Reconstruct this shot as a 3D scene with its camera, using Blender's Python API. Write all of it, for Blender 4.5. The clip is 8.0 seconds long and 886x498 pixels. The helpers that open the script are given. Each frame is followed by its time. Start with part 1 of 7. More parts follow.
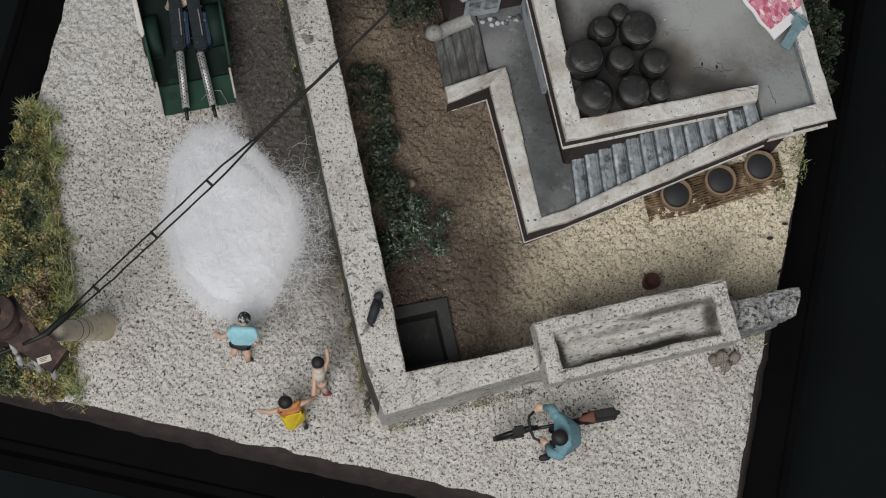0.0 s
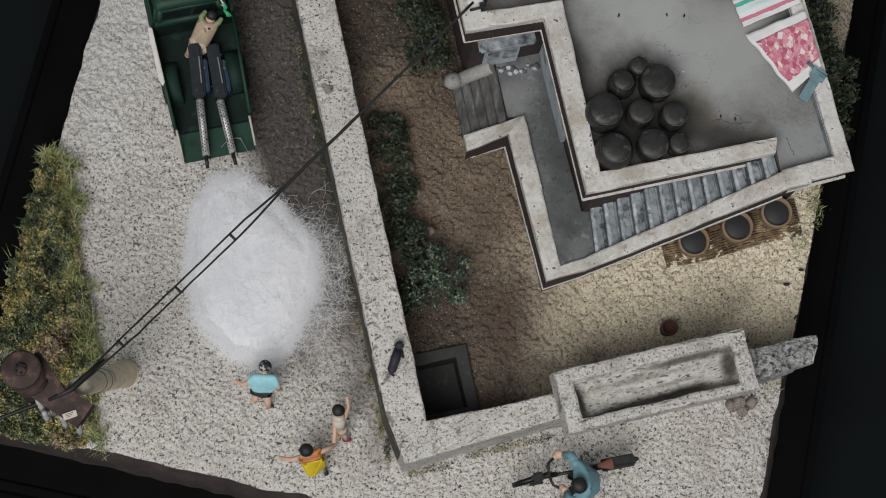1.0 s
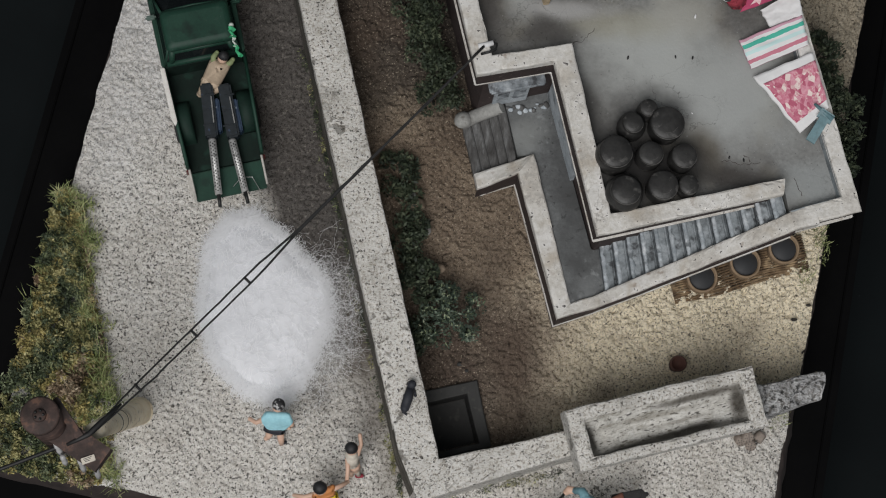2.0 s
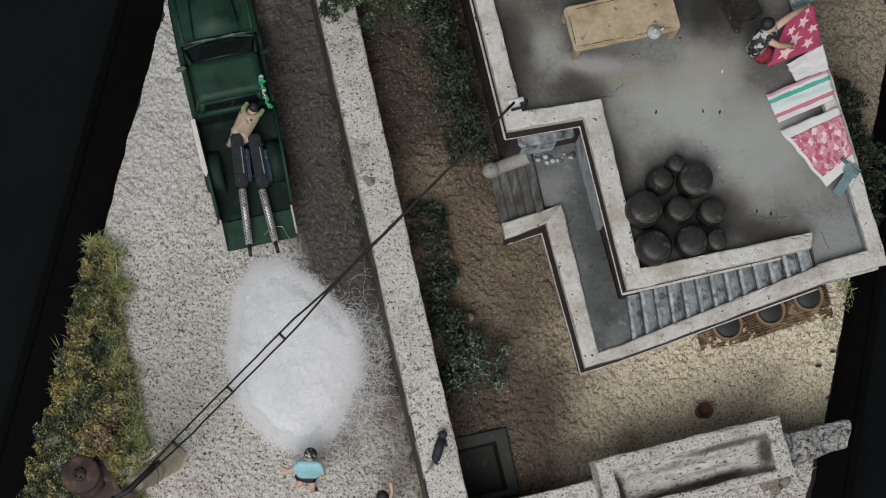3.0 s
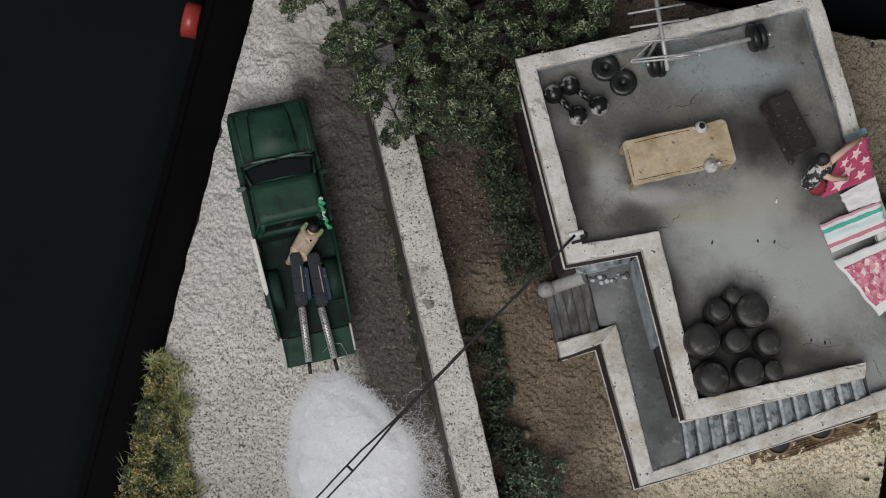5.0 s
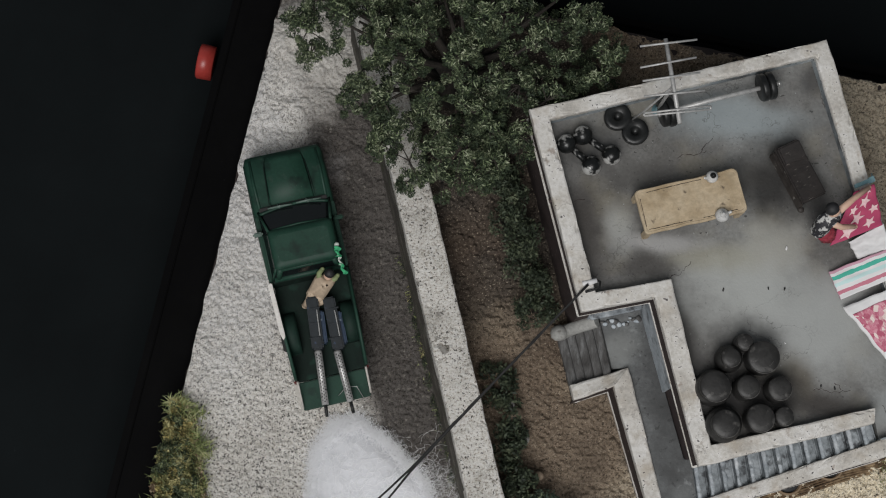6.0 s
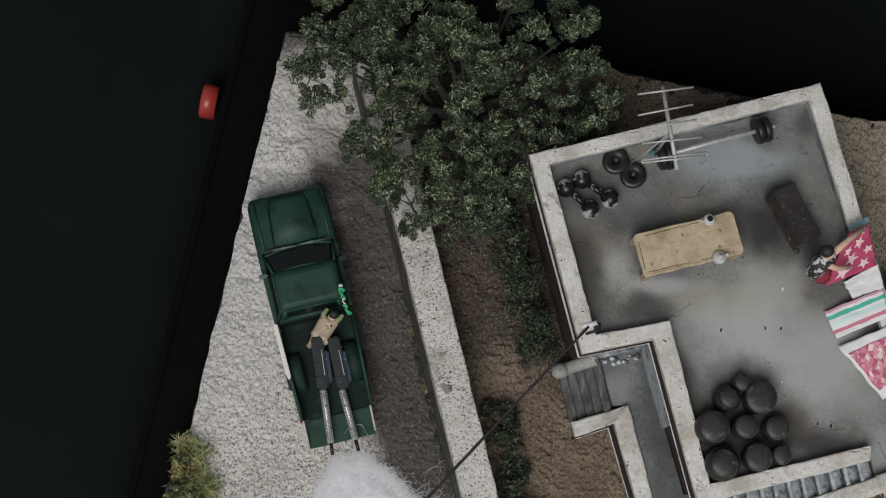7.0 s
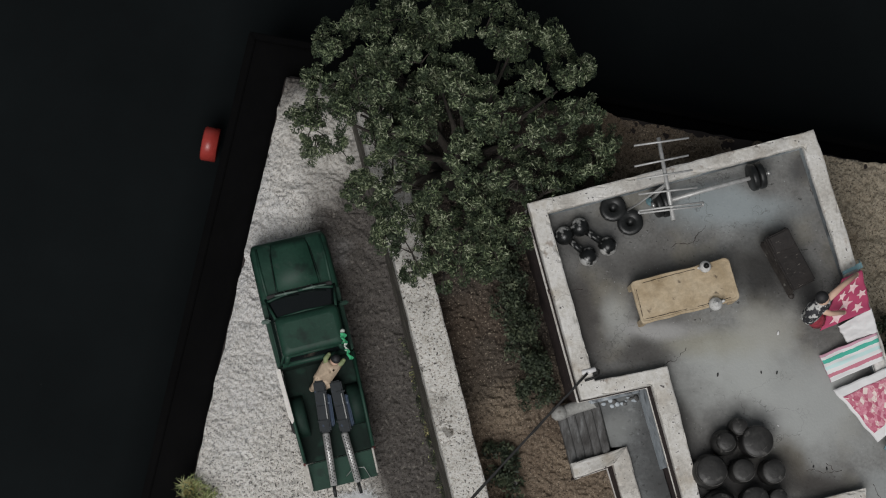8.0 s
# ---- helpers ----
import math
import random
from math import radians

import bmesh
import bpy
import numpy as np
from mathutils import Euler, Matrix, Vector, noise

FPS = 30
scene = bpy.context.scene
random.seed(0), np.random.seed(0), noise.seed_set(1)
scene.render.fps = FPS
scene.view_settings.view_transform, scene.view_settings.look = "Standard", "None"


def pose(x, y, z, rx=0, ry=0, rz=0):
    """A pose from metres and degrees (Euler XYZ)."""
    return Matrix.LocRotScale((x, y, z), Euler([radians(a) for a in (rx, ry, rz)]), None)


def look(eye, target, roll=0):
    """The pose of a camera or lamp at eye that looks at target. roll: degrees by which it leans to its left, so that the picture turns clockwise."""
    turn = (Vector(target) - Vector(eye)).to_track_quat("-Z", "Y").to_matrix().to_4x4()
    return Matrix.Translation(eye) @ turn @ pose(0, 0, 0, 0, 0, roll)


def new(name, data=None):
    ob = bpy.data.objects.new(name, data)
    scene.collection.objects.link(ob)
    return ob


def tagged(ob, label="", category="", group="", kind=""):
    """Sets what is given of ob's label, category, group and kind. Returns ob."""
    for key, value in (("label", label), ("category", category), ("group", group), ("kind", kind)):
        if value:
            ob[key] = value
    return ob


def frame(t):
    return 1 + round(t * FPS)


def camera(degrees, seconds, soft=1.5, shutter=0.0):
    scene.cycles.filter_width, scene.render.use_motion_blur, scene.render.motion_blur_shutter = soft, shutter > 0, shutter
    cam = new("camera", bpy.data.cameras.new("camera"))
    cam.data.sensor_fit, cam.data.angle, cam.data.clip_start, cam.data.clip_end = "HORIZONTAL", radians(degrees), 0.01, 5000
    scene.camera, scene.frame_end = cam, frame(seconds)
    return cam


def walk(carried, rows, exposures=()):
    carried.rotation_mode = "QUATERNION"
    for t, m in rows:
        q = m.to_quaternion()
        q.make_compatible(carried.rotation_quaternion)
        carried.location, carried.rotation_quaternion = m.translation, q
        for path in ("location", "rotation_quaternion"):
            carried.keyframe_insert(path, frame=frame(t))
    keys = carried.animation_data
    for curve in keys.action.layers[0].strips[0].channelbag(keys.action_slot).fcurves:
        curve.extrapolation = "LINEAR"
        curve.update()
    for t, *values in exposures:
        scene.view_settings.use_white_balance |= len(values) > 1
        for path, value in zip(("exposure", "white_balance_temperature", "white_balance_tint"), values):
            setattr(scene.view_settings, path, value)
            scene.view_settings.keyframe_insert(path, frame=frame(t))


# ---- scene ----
EXPOSURES = [(0.0, 0.0), (8.0, 0.0)]
cam = camera(28.0, 8.0, 1.1)
ROWS = [
    (0, 0.00000, -0.00000, 0.47556, 11.629, -2.980, -0.170),
    (0.5, -0.00349, 0.00719, 0.47821, 11.587, -2.986, -0.210),
    (1, -0.00578, 0.01255, 0.48097, 11.540, -3.014, -0.266),
    (1.5, -0.00762, 0.01693, 0.48411, 11.533, -3.048, -0.378),
    (3, -0.01877, 0.03659, 0.49528, 11.237, -3.125, -0.724),
    (3.5, -0.02524, 0.04489, 0.49943, 11.189, -3.143, -0.734),
    (4, -0.02896, 0.05527, 0.50278, 11.049, -3.083, -0.737),
    (4.5, -0.03257, 0.06298, 0.50683, 10.946, -3.198, -0.783),
    (6, -0.04121, 0.08336, 0.52063, 10.701, -3.273, -1.063),
    (6.5, -0.04151, 0.08694, 0.52648, 10.642, -3.276, -1.252),
    (7, -0.04338, 0.09449, 0.53152, 10.591, -3.318, -1.562),
    (7.5, -0.04548, 0.09934, 0.53519, 10.556, -3.332, -1.791),
    (8, -0.04512, 0.10676, 0.54117, 10.550, -3.407, -2.040),
]
walk(cam, [(t, pose(x, y, z, rx, ry, rz)) for t, x, y, z, rx, ry, rz in ROWS], EXPOSURES)


# ---- light: one large studio lamp to the west, a dim dark room around ----
world = bpy.data.worlds.new("room")
scene.world = world
world.use_nodes = True
bg = world.node_tree.nodes["Background"]
bg.inputs["Color"].default_value = (0.84, 0.92, 1.0, 1)
bg.inputs["Strength"].default_value = 0.125


def studio_lamp(name, eye, target, watts, width, height, colour):
    data = bpy.data.lights.new(name, "AREA")
    data.shape, data.size, data.size_y = "RECTANGLE", width, height
    data.energy, data.color = watts, colour
    ob = new(name, data)
    ob.matrix_world = look(eye, target)
    return ob


studio_lamp("key_lamp", (-0.2, -0.46, 1.1), (0.03, 0.09, 0.0), 13.1, 0.7, 0.7, (1.0, 0.978, 0.968))

# ---- mesh helpers: all shapes are written in centimetres ----
CM = 0.01
rng = np.random.default_rng(7)
R = random.Random(11)


def lattice(seed):
    return np.random.default_rng(seed).random((257, 257))


LATTICES = {}


def vnoise(x, y, scale, seed=1):
    """Smooth value noise in 0..1; scale in cm."""
    g = LATTICES.setdefault(seed, lattice(seed))
    x, y = np.asarray(x, float) / scale + 91.7, np.asarray(y, float) / scale + 47.3
    i, j = np.floor(x).astype(int), np.floor(y).astype(int)
    u, v = x - i, y - j
    u, v = u * u * (3 - 2 * u), v * v * (3 - 2 * v)
    i, j = i % 256, j % 256
    return (g[i, j] * (1 - u) + g[i + 1, j] * u) * (1 - v) + (g[i, j + 1] * (1 - u) + g[i + 1, j + 1] * u) * v


def rough3(p, scale, amount, seed=0.0):
    """A small random shift of a point, smooth over scale cm."""
    q = Vector(p) / scale + Vector((seed, seed * 1.7, -seed))
    return noise.noise_vector(q) * amount


def link(name, me, material, parent=None, label="", loc=(0, 0, 0), rot=(0, 0, 0), smooth=False):
    for m in material if isinstance(material, (list, tuple)) else [material]:
        me.materials.append(m)
    if smooth:
        me.polygons.foreach_set("use_smooth", [True] * len(me.polygons))
    ob = new(name, me)
    ob.location = Vector(loc) * CM
    ob.rotation_euler = [radians(a) for a in rot]
    if parent:
        ob.parent = parent
    if label:
        tagged(ob, label)
    return ob


def part(name, bm, material, parent=None, label="", loc=(0, 0, 0), rot=(0, 0, 0), smooth=False):
    """A bmesh in centimetres becomes one mesh object in metres."""
    bmesh.ops.recalc_face_normals(bm, faces=bm.faces)
    bm.transform(Matrix.Scale(CM, 4))
    me = bpy.data.meshes.new(name)
    bm.to_mesh(me)
    bm.free()
    return link(name, me, material, parent, label, loc, rot, smooth)


def mesh_from(name, verts, faces, material, parent=None, label="", smooth=False, **k):
    me = bpy.data.meshes.new(name)
    co = np.asarray(verts, float) * CM
    if isinstance(faces, list):
        me.from_pydata(co.tolist(), [], faces)
    else:
        me.vertices.add(len(co))
        me.vertices.foreach_set("co", co.astype(np.float32).ravel())
        me.loops.add(faces.size)
        me.loops.foreach_set("vertex_index", faces.astype(np.int32).ravel())
        me.polygons.add(len(faces))
        me.polygons.foreach_set("loop_start", np.arange(len(faces), dtype=np.int32) * faces.shape[1])
    me.update(calc_edges=True)
    return link(name, me, material, parent, label, smooth=smooth, **k)


def thing(name, label, category, loc=(0, 0, 0), rz=0, group="", kind=""):
    ob = new(name)
    ob.empty_display_size = 0.005
    ob.location = Vector(loc) * CM
    ob.rotation_euler = (0, 0, radians(rz))
    return tagged(ob, label, category, group, kind)


def merge(bm, other, m=None, mi=0):
    if m is not None:
        other.transform(m)
    made = [bm.verts.new(v.co) for v in other.verts]
    other.verts.index_update()
    for f in other.faces:
        g = bm.faces.new([made[v.index] for v in f.verts])
        g.material_index = mi
        g.smooth = f.smooth
    other.free()


def box(bm, c, s, bev=0.0, rot=(0, 0, 0), mi=0, seg=2, rough=0.0):
    t = bmesh.new()
    bmesh.ops.create_cube(t, size=1.0)
    t.transform(Matrix.Diagonal((*s, 1)))
    if bev > 0:
        bmesh.ops.bevel(t, geom=t.edges[:], offset=bev, segments=seg, affect="EDGES", clamp_overlap=True)
    if rough > 0:
        bmesh.ops.subdivide_edges(t, edges=t.edges[:], cuts=2, use_grid_fill=True)
        for v in t.verts:
            v.co += rough3(v.co + Vector(c), 0.25, rough)
    merge(bm, t, Matrix.Translation(c) @ pose(0, 0, 0, *rot), mi)


def prism(bm, poly, z0, z1, bev=0.0, mi=0):
    """A flat polygon raised from z0 to z1; z1 may be a list, one height a corner."""
    t = bmesh.new()
    tops = z1 if isinstance(z1, (list, tuple)) else [z1] * len(poly)
    lo = [t.verts.new((x, y, z0)) for x, y in poly]
    hi = [t.verts.new((x, y, z)) for (x, y), z in zip(poly, tops)]
    n = len(poly)
    t.faces.new(lo[::-1])
    t.faces.new(hi)
    for i in range(n):
        t.faces.new((lo[i], lo[(i + 1) % n], hi[(i + 1) % n], hi[i]))
    bmesh.ops.recalc_face_normals(t, faces=t.faces)
    if bev > 0:
        bmesh.ops.bevel(t, geom=t.edges[:], offset=bev, segments=2, affect="EDGES", clamp_overlap=True)
    merge(bm, t, None, mi)


def ringed(bm, rings, closed_ends=True, mi=0, smooth=True):
    """Skins a list of rings of equal length."""
    vs = [[bm.verts.new(p) for p in ring] for ring in rings]
    n = len(vs[0])
    for a, b in zip(vs, vs[1:]):
        for i in range(n):
            f = bm.faces.new((a[i], a[(i + 1) % n], b[(i + 1) % n], b[i]))
            f.material_index, f.smooth = mi, smooth
    if closed_ends:
        for ring in (vs[0][::-1], vs[-1]):
            bm.faces.new(ring).material_index = mi


def tube(bm, pts, r, seg=8, mi=0):
    """A round rod along points; r is one radius or one a point."""
    pts = [Vector(p) for p in pts]
    rs = r if isinstance(r, (list, tuple)) else [r] * len(pts)
    rings = []
    for i, p in enumerate(pts):
        d = (pts[min(i + 1, len(pts) - 1)] - pts[max(i - 1, 0)]).normalized()
        a = d.cross(Vector((0.13, 0.31, 0.94)) if abs(d.z) < 0.9 else Vector((1, 0.1, 0))).normalized()
        b = d.cross(a)
        rings.append([p + (a * math.cos(t) + b * math.sin(t)) * rs[i] for t in [2 * math.pi * k / seg for k in range(seg)]])
    ringed(bm, rings, mi=mi)


def lathe(bm, profile, seg=24, at=(0, 0, 0), mi=0, wob=0.0, tilt=None):
    rings = []
    for r, z in profile:
        ring = []
        for k in range(seg):
            t = 2 * math.pi * k / seg
            p = Vector((r * math.cos(t), r * math.sin(t), z))
            if wob:
                p += rough3(p + Vector(at), 0.3, wob)
            if tilt is not None:
                p = tilt @ p
            ring.append(p + Vector(at))
        rings.append(ring)
    ringed(bm, rings, mi=mi)


def ball(bm, c, r, u=12, v=8, m=None, mi=0, rough=0.0):
    t = bmesh.new()
    bmesh.ops.create_uvsphere(t, u_segments=u, v_segments=v, radius=1.0)
    s = r if isinstance(r, (tuple, list)) else (r, r, r)
    t.transform(Matrix.Diagonal((*s, 1)))
    if m is not None:
        t.transform(m)
    for f in t.faces:
        f.smooth = True
    if rough:
        for p in t.verts:
            p.co += rough3(p.co + Vector(c), 0.25, rough)
    merge(bm, t, Matrix.Translation(c), mi)


def ribbon_wall(bm, outer, inner, tops, bottom, step=0.12, rough=0.02, rnd=0.05, cols=5, rows=5, mi=0, chip=0.0):
    """A wall that follows two polylines, with worn edges and a slightly uneven face."""
    stations = []
    for i in range(len(outer) - 1):
        n = max(1, int((Vector(outer[i + 1]) - Vector(outer[i])).length / step))
        for k in range(n + (i == len(outer) - 2)):
            t = k / n
            low = bottom if isinstance(bottom, (int, float)) else bottom[i] + (bottom[i + 1] - bottom[i]) * t
            stations.append((Vector(outer[i]).lerp(Vector(outer[i + 1]), t), Vector(inner[i]).lerp(Vector(inner[i + 1]), t), tops[i] + (tops[i + 1] - tops[i]) * t, low))
    rings = []
    for a, b, top, foot in stations:
        w, h = (b - a).length, top - foot
        prof = [(0, 0)] + [(0, (1 - rnd / h) * k / rows) for k in range(1, rows + 1)]
        prof += [(0.3 * rnd / w, 1 - 0.3 * rnd / h), (rnd / w, 1)]
        prof += [(rnd / w + (1 - 2 * rnd / w) * k / cols, 1) for k in range(1, cols + 1)]
        prof += [(1 - 0.3 * rnd / w, 1 - 0.3 * rnd / h)] + [(1, (1 - rnd / h) * k / rows) for k in range(rows, -1, -1)]
        ring = []
        for s, hh in prof:
            q = a.lerp(b, s)
            p = Vector((q.x, q.y, foot + h * hh))
            d = rough3(p, 0.35, rough) + rough3(p, 0.9, rough * 1.2, 5.0)
            if chip and hh > 0.93 and (s < 0.2 or s > 0.8):
                c = noise.noise(p / 0.22 + Vector((3, 1, 8)))
                if c > 0.25:
                    d.z -= chip * (c - 0.25) * 3
            ring.append(p + d * min(1.0, hh * 4))
        rings.append(ring)
    ringed(bm, rings, mi=mi, smooth=False)


# ---- materials ----
def mat(name, colors, big=1.0, fine=12.0, specks=(), rough=0.85, bump=0.4, depth=0.03, metal=0.0, coat=0.0, vary=0.12, rand=0.0, stretch=(1, 1, 1), spec=0.5, trans=0.0, zones=(), grain=None, lines=None, patches=()):
    """A noise-driven surface. big, fine: features per cm. specks: (colour, features per cm, from, to, amount).
    lines: (colour, lines per cm, width, amount): broken hairlines of dirt.
    grain: (grains per cm, depth of the gaps, height): loose grit, darker in the gaps between the grains.
    patches: (x, y, half width, half depth, colour, amount): airbrushed stains and painted-in shade with ragged edges.
    zones: (colour, (gx, gy, from, to), (gx, gy, from, to), amount): where another colour takes over, with a ragged
    edge."""
    m = bpy.data.materials.new(name)
    m.use_nodes = True
    nt = m.node_tree
    b = nt.nodes["Principled BSDF"]
    n, l = nt.nodes.new, nt.links.new
    co = n("ShaderNodeTexCoord")
    mp = n("ShaderNodeMapping")
    mp.inputs["Scale"].default_value = stretch
    l(co.outputs["Object"], mp.inputs["Vector"])

    def tex(scale, detail=5.0, r=0.6):
        t = n("ShaderNodeTexNoise")
        t.inputs["Scale"].default_value, t.inputs["Detail"].default_value, t.inputs["Roughness"].default_value = scale * 100, detail, r
        l(mp.outputs["Vector"], t.inputs["Vector"])
        return t.outputs["Fac"]

    def ramp(src, stops):
        r = n("ShaderNodeValToRGB")
        e = r.color_ramp.elements
        while len(e) < len(stops):
            e.new(0.5)
        for el, (pos, c) in zip(e, stops):
            el.position, el.color = pos, (*c, 1) if len(c) == 3 else c
        l(src, r.inputs["Fac"])
        return r.outputs["Color"]

    def mix(kind, fac, a, c):
        x = n("ShaderNodeMix")
        x.data_type, x.blend_type = "RGBA", kind
        if isinstance(fac, float):
            x.inputs["Factor"].default_value = fac
        else:
            l(fac, x.inputs["Factor"])
        l(a, x.inputs["A"])
        if isinstance(c, tuple):
            x.inputs["B"].default_value = (*c, 1)
        else:
            l(c, x.inputs["B"])
        return x.outputs["Result"]

    k = len(colors)
    stops = [(0.3 + 0.4 * i / max(1, k - 1), c) for i, c in enumerate(colors)]
    col = ramp(tex(big), stops)
    for c, g1, g2, amount in zones:
        sep = n("ShaderNodeSeparateXYZ")
        l(co.outputs["Object"], sep.inputs["Vector"])
        wob = tex(0.7, 4.0, 0.6)
        parts = []
        for gx, gy, lo, hi in (g1, g2):
            mx = n("ShaderNodeMath")
            mx.operation = "MULTIPLY"
            mx.inputs[1].default_value = gx * 100
            l(sep.outputs["X"], mx.inputs[0])
            my = n("ShaderNodeMath")
            my.operation = "MULTIPLY_ADD"
            my.inputs[1].default_value = gy * 100
            l(sep.outputs["Y"], my.inputs[0])
            l(mx.outputs["Value"], my.inputs[2])
            wb = n("ShaderNodeMath")
            wb.operation = "MULTIPLY_ADD"
            wb.inputs[1].default_value = (hi - lo) * 1.6
            l(wob, wb.inputs[0])
            l(my.outputs["Value"], wb.inputs[2])
            mr = n("ShaderNodeMapRange")
            mr.interpolation_type = "SMOOTHSTEP"
            mr.inputs["From Min"].default_value, mr.inputs["From Max"].default_value = lo + 0.8 * (hi - lo), hi + 0.8 * (hi - lo)
            mr.inputs["To Max"].default_value = amount if not parts else 1.0
            l(wb.outputs["Value"], mr.inputs["Value"])
            parts.append(mr.outputs["Result"])
        both = n("ShaderNodeMath")
        both.operation = "MULTIPLY"
        l(parts[0], both.inputs[0])
        l(parts[1], both.inputs[1])
        col = mix("MIX", both.outputs["Value"], col, c)
    fin = tex(fine, 4.0, 0.65)
    col = mix("OVERLAY", float(vary * 4), col, ramp(fin, [(0.3, (0.3, 0.3, 0.3)), (0.7, (0.7, 0.7, 0.7))])) if vary else col
    for c, s, lo, hi, amount in specks:
        f = ramp(tex(s, 1.5, 0.5) if s > 17 else tex(s, 3.0, 0.55), [(lo, (0, 0, 0)), (hi, (amount, amount, amount))])
        col = mix("MIX", f, col, c)
    if patches:
        blur = n("ShaderNodeTexNoise")
        blur.inputs["Scale"].default_value, blur.inputs["Detail"].default_value = 70, 4.0
        l(co.outputs["Object"], blur.inputs["Vector"])
    for px, py, rx, ry, c, amount in patches:
        sub, mul, add, ln = [n("ShaderNodeVectorMath") for _ in range(4)]
        sub.operation, mul.operation, add.operation, ln.operation = "SUBTRACT", "MULTIPLY", "MULTIPLY_ADD", "LENGTH"
        sub.inputs[1].default_value = (px * CM, py * CM, 0)
        mul.inputs[1].default_value = (1 / (rx * CM), 1 / (ry * CM), 0)
        add.inputs[1].default_value = (1.3, 1.3, 0)
        l(co.outputs["Object"], sub.inputs[0])
        l(sub.outputs["Vector"], mul.inputs[0])
        shift = n("ShaderNodeVectorMath")
        shift.operation = "SUBTRACT"
        shift.inputs[1].default_value = (0.5, 0.5, 0.5)
        l(blur.outputs["Color"], shift.inputs[0])
        l(shift.outputs["Vector"], add.inputs[0])
        l(mul.outputs["Vector"], add.inputs[2])
        l(add.outputs["Vector"], ln.inputs[0])
        mr = n("ShaderNodeMapRange")
        mr.interpolation_type = "SMOOTHSTEP"
        mr.inputs["From Min"].default_value, mr.inputs["From Max"].default_value = 1.15, 0.25
        mr.inputs["To Min"].default_value, mr.inputs["To Max"].default_value = 0.0, amount
        l(ln.outputs["Value"], mr.inputs["Value"])
        col = mix("MIX", mr.outputs["Result"], col, c)
    if lines:
        c, s, width, amount = lines
        d = n("ShaderNodeMath")
        d.operation = "SUBTRACT"
        d.inputs[1].default_value = 0.5
        l(tex(s, 4.0, 0.6), d.inputs[0])
        ab = n("ShaderNodeMath")
        ab.operation = "ABSOLUTE"
        l(d.outputs["Value"], ab.inputs[0])
        band = ramp(ab.outputs["Value"], [(0.0, (amount, amount, amount)), (width, (0, 0, 0))])
        patch = ramp(tex(s * 0.5, 3.0), [(0.5, (0, 0, 0)), (0.6, (1, 1, 1))])
        col = mix("MIX", mix("MULTIPLY", 1.0, band, patch), col, c)
    height = fin
    if grain:
        grit = tex(grain[0], 2.0, 0.7)
        g = 1 - grain[1]
        col = mix("MULTIPLY", 1.0, col, ramp(grit, [(0.33, (g * 0.55, g * 0.52, g * 0.48)), (0.43, (g, g * 0.97, g * 0.93)), (0.52, (1, 1, 1))]))
        hh = n("ShaderNodeMath")
        hh.operation = "MULTIPLY_ADD"
        hh.inputs[1].default_value = grain[2]
        l(grit, hh.inputs[0])
        l(fin, hh.inputs[2])
        height = hh.outputs["Value"]
    if rand:
        info = n("ShaderNodeObjectInfo")
        hs = n("ShaderNodeHueSaturation")
        mr = n("ShaderNodeMapRange")
        mr.inputs["To Min"].default_value, mr.inputs["To Max"].default_value = 1 - rand, 1 + rand
        l(info.outputs["Random"], mr.inputs["Value"])
        l(mr.outputs["Result"], hs.inputs["Value"])
        l(col, hs.inputs["Color"])
        col = hs.outputs["Color"]
    l(col, b.inputs["Base Color"])
    rr = n("ShaderNodeMapRange")
    rr.inputs["To Min"].default_value, rr.inputs["To Max"].default_value = max(0.02, rough - 0.1), min(1, rough + 0.1)
    l(fin, rr.inputs["Value"])
    l(rr.outputs["Result"], b.inputs["Roughness"])
    b.inputs["Metallic"].default_value = metal
    b.inputs["Coat Weight"].default_value = coat
    b.inputs["Specular IOR Level"].default_value = spec
    b.inputs["Transmission Weight"].default_value = trans
    if bump:
        bp = n("ShaderNodeBump")
        bp.inputs["Strength"].default_value, bp.inputs["Distance"].default_value = bump, depth * CM
        l(height, bp.inputs["Height"])
        l(bp.outputs["Normal"], b.inputs["Normal"])
    return m


# dark zone and wall-foot patches: brown dirt plus painted shade of truck and cotton
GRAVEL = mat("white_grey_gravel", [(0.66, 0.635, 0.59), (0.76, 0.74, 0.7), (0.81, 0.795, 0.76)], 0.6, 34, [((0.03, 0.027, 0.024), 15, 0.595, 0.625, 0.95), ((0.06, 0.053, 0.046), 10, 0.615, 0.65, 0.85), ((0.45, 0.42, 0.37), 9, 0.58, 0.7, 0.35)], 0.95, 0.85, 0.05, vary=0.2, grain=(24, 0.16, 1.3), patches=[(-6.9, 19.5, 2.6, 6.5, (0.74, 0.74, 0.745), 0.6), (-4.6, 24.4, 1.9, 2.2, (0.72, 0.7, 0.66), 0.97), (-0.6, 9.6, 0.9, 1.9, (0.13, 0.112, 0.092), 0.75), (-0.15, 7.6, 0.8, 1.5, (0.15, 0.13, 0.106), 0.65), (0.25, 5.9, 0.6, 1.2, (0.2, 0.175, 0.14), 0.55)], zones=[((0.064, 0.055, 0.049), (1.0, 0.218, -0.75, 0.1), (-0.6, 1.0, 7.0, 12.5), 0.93)])
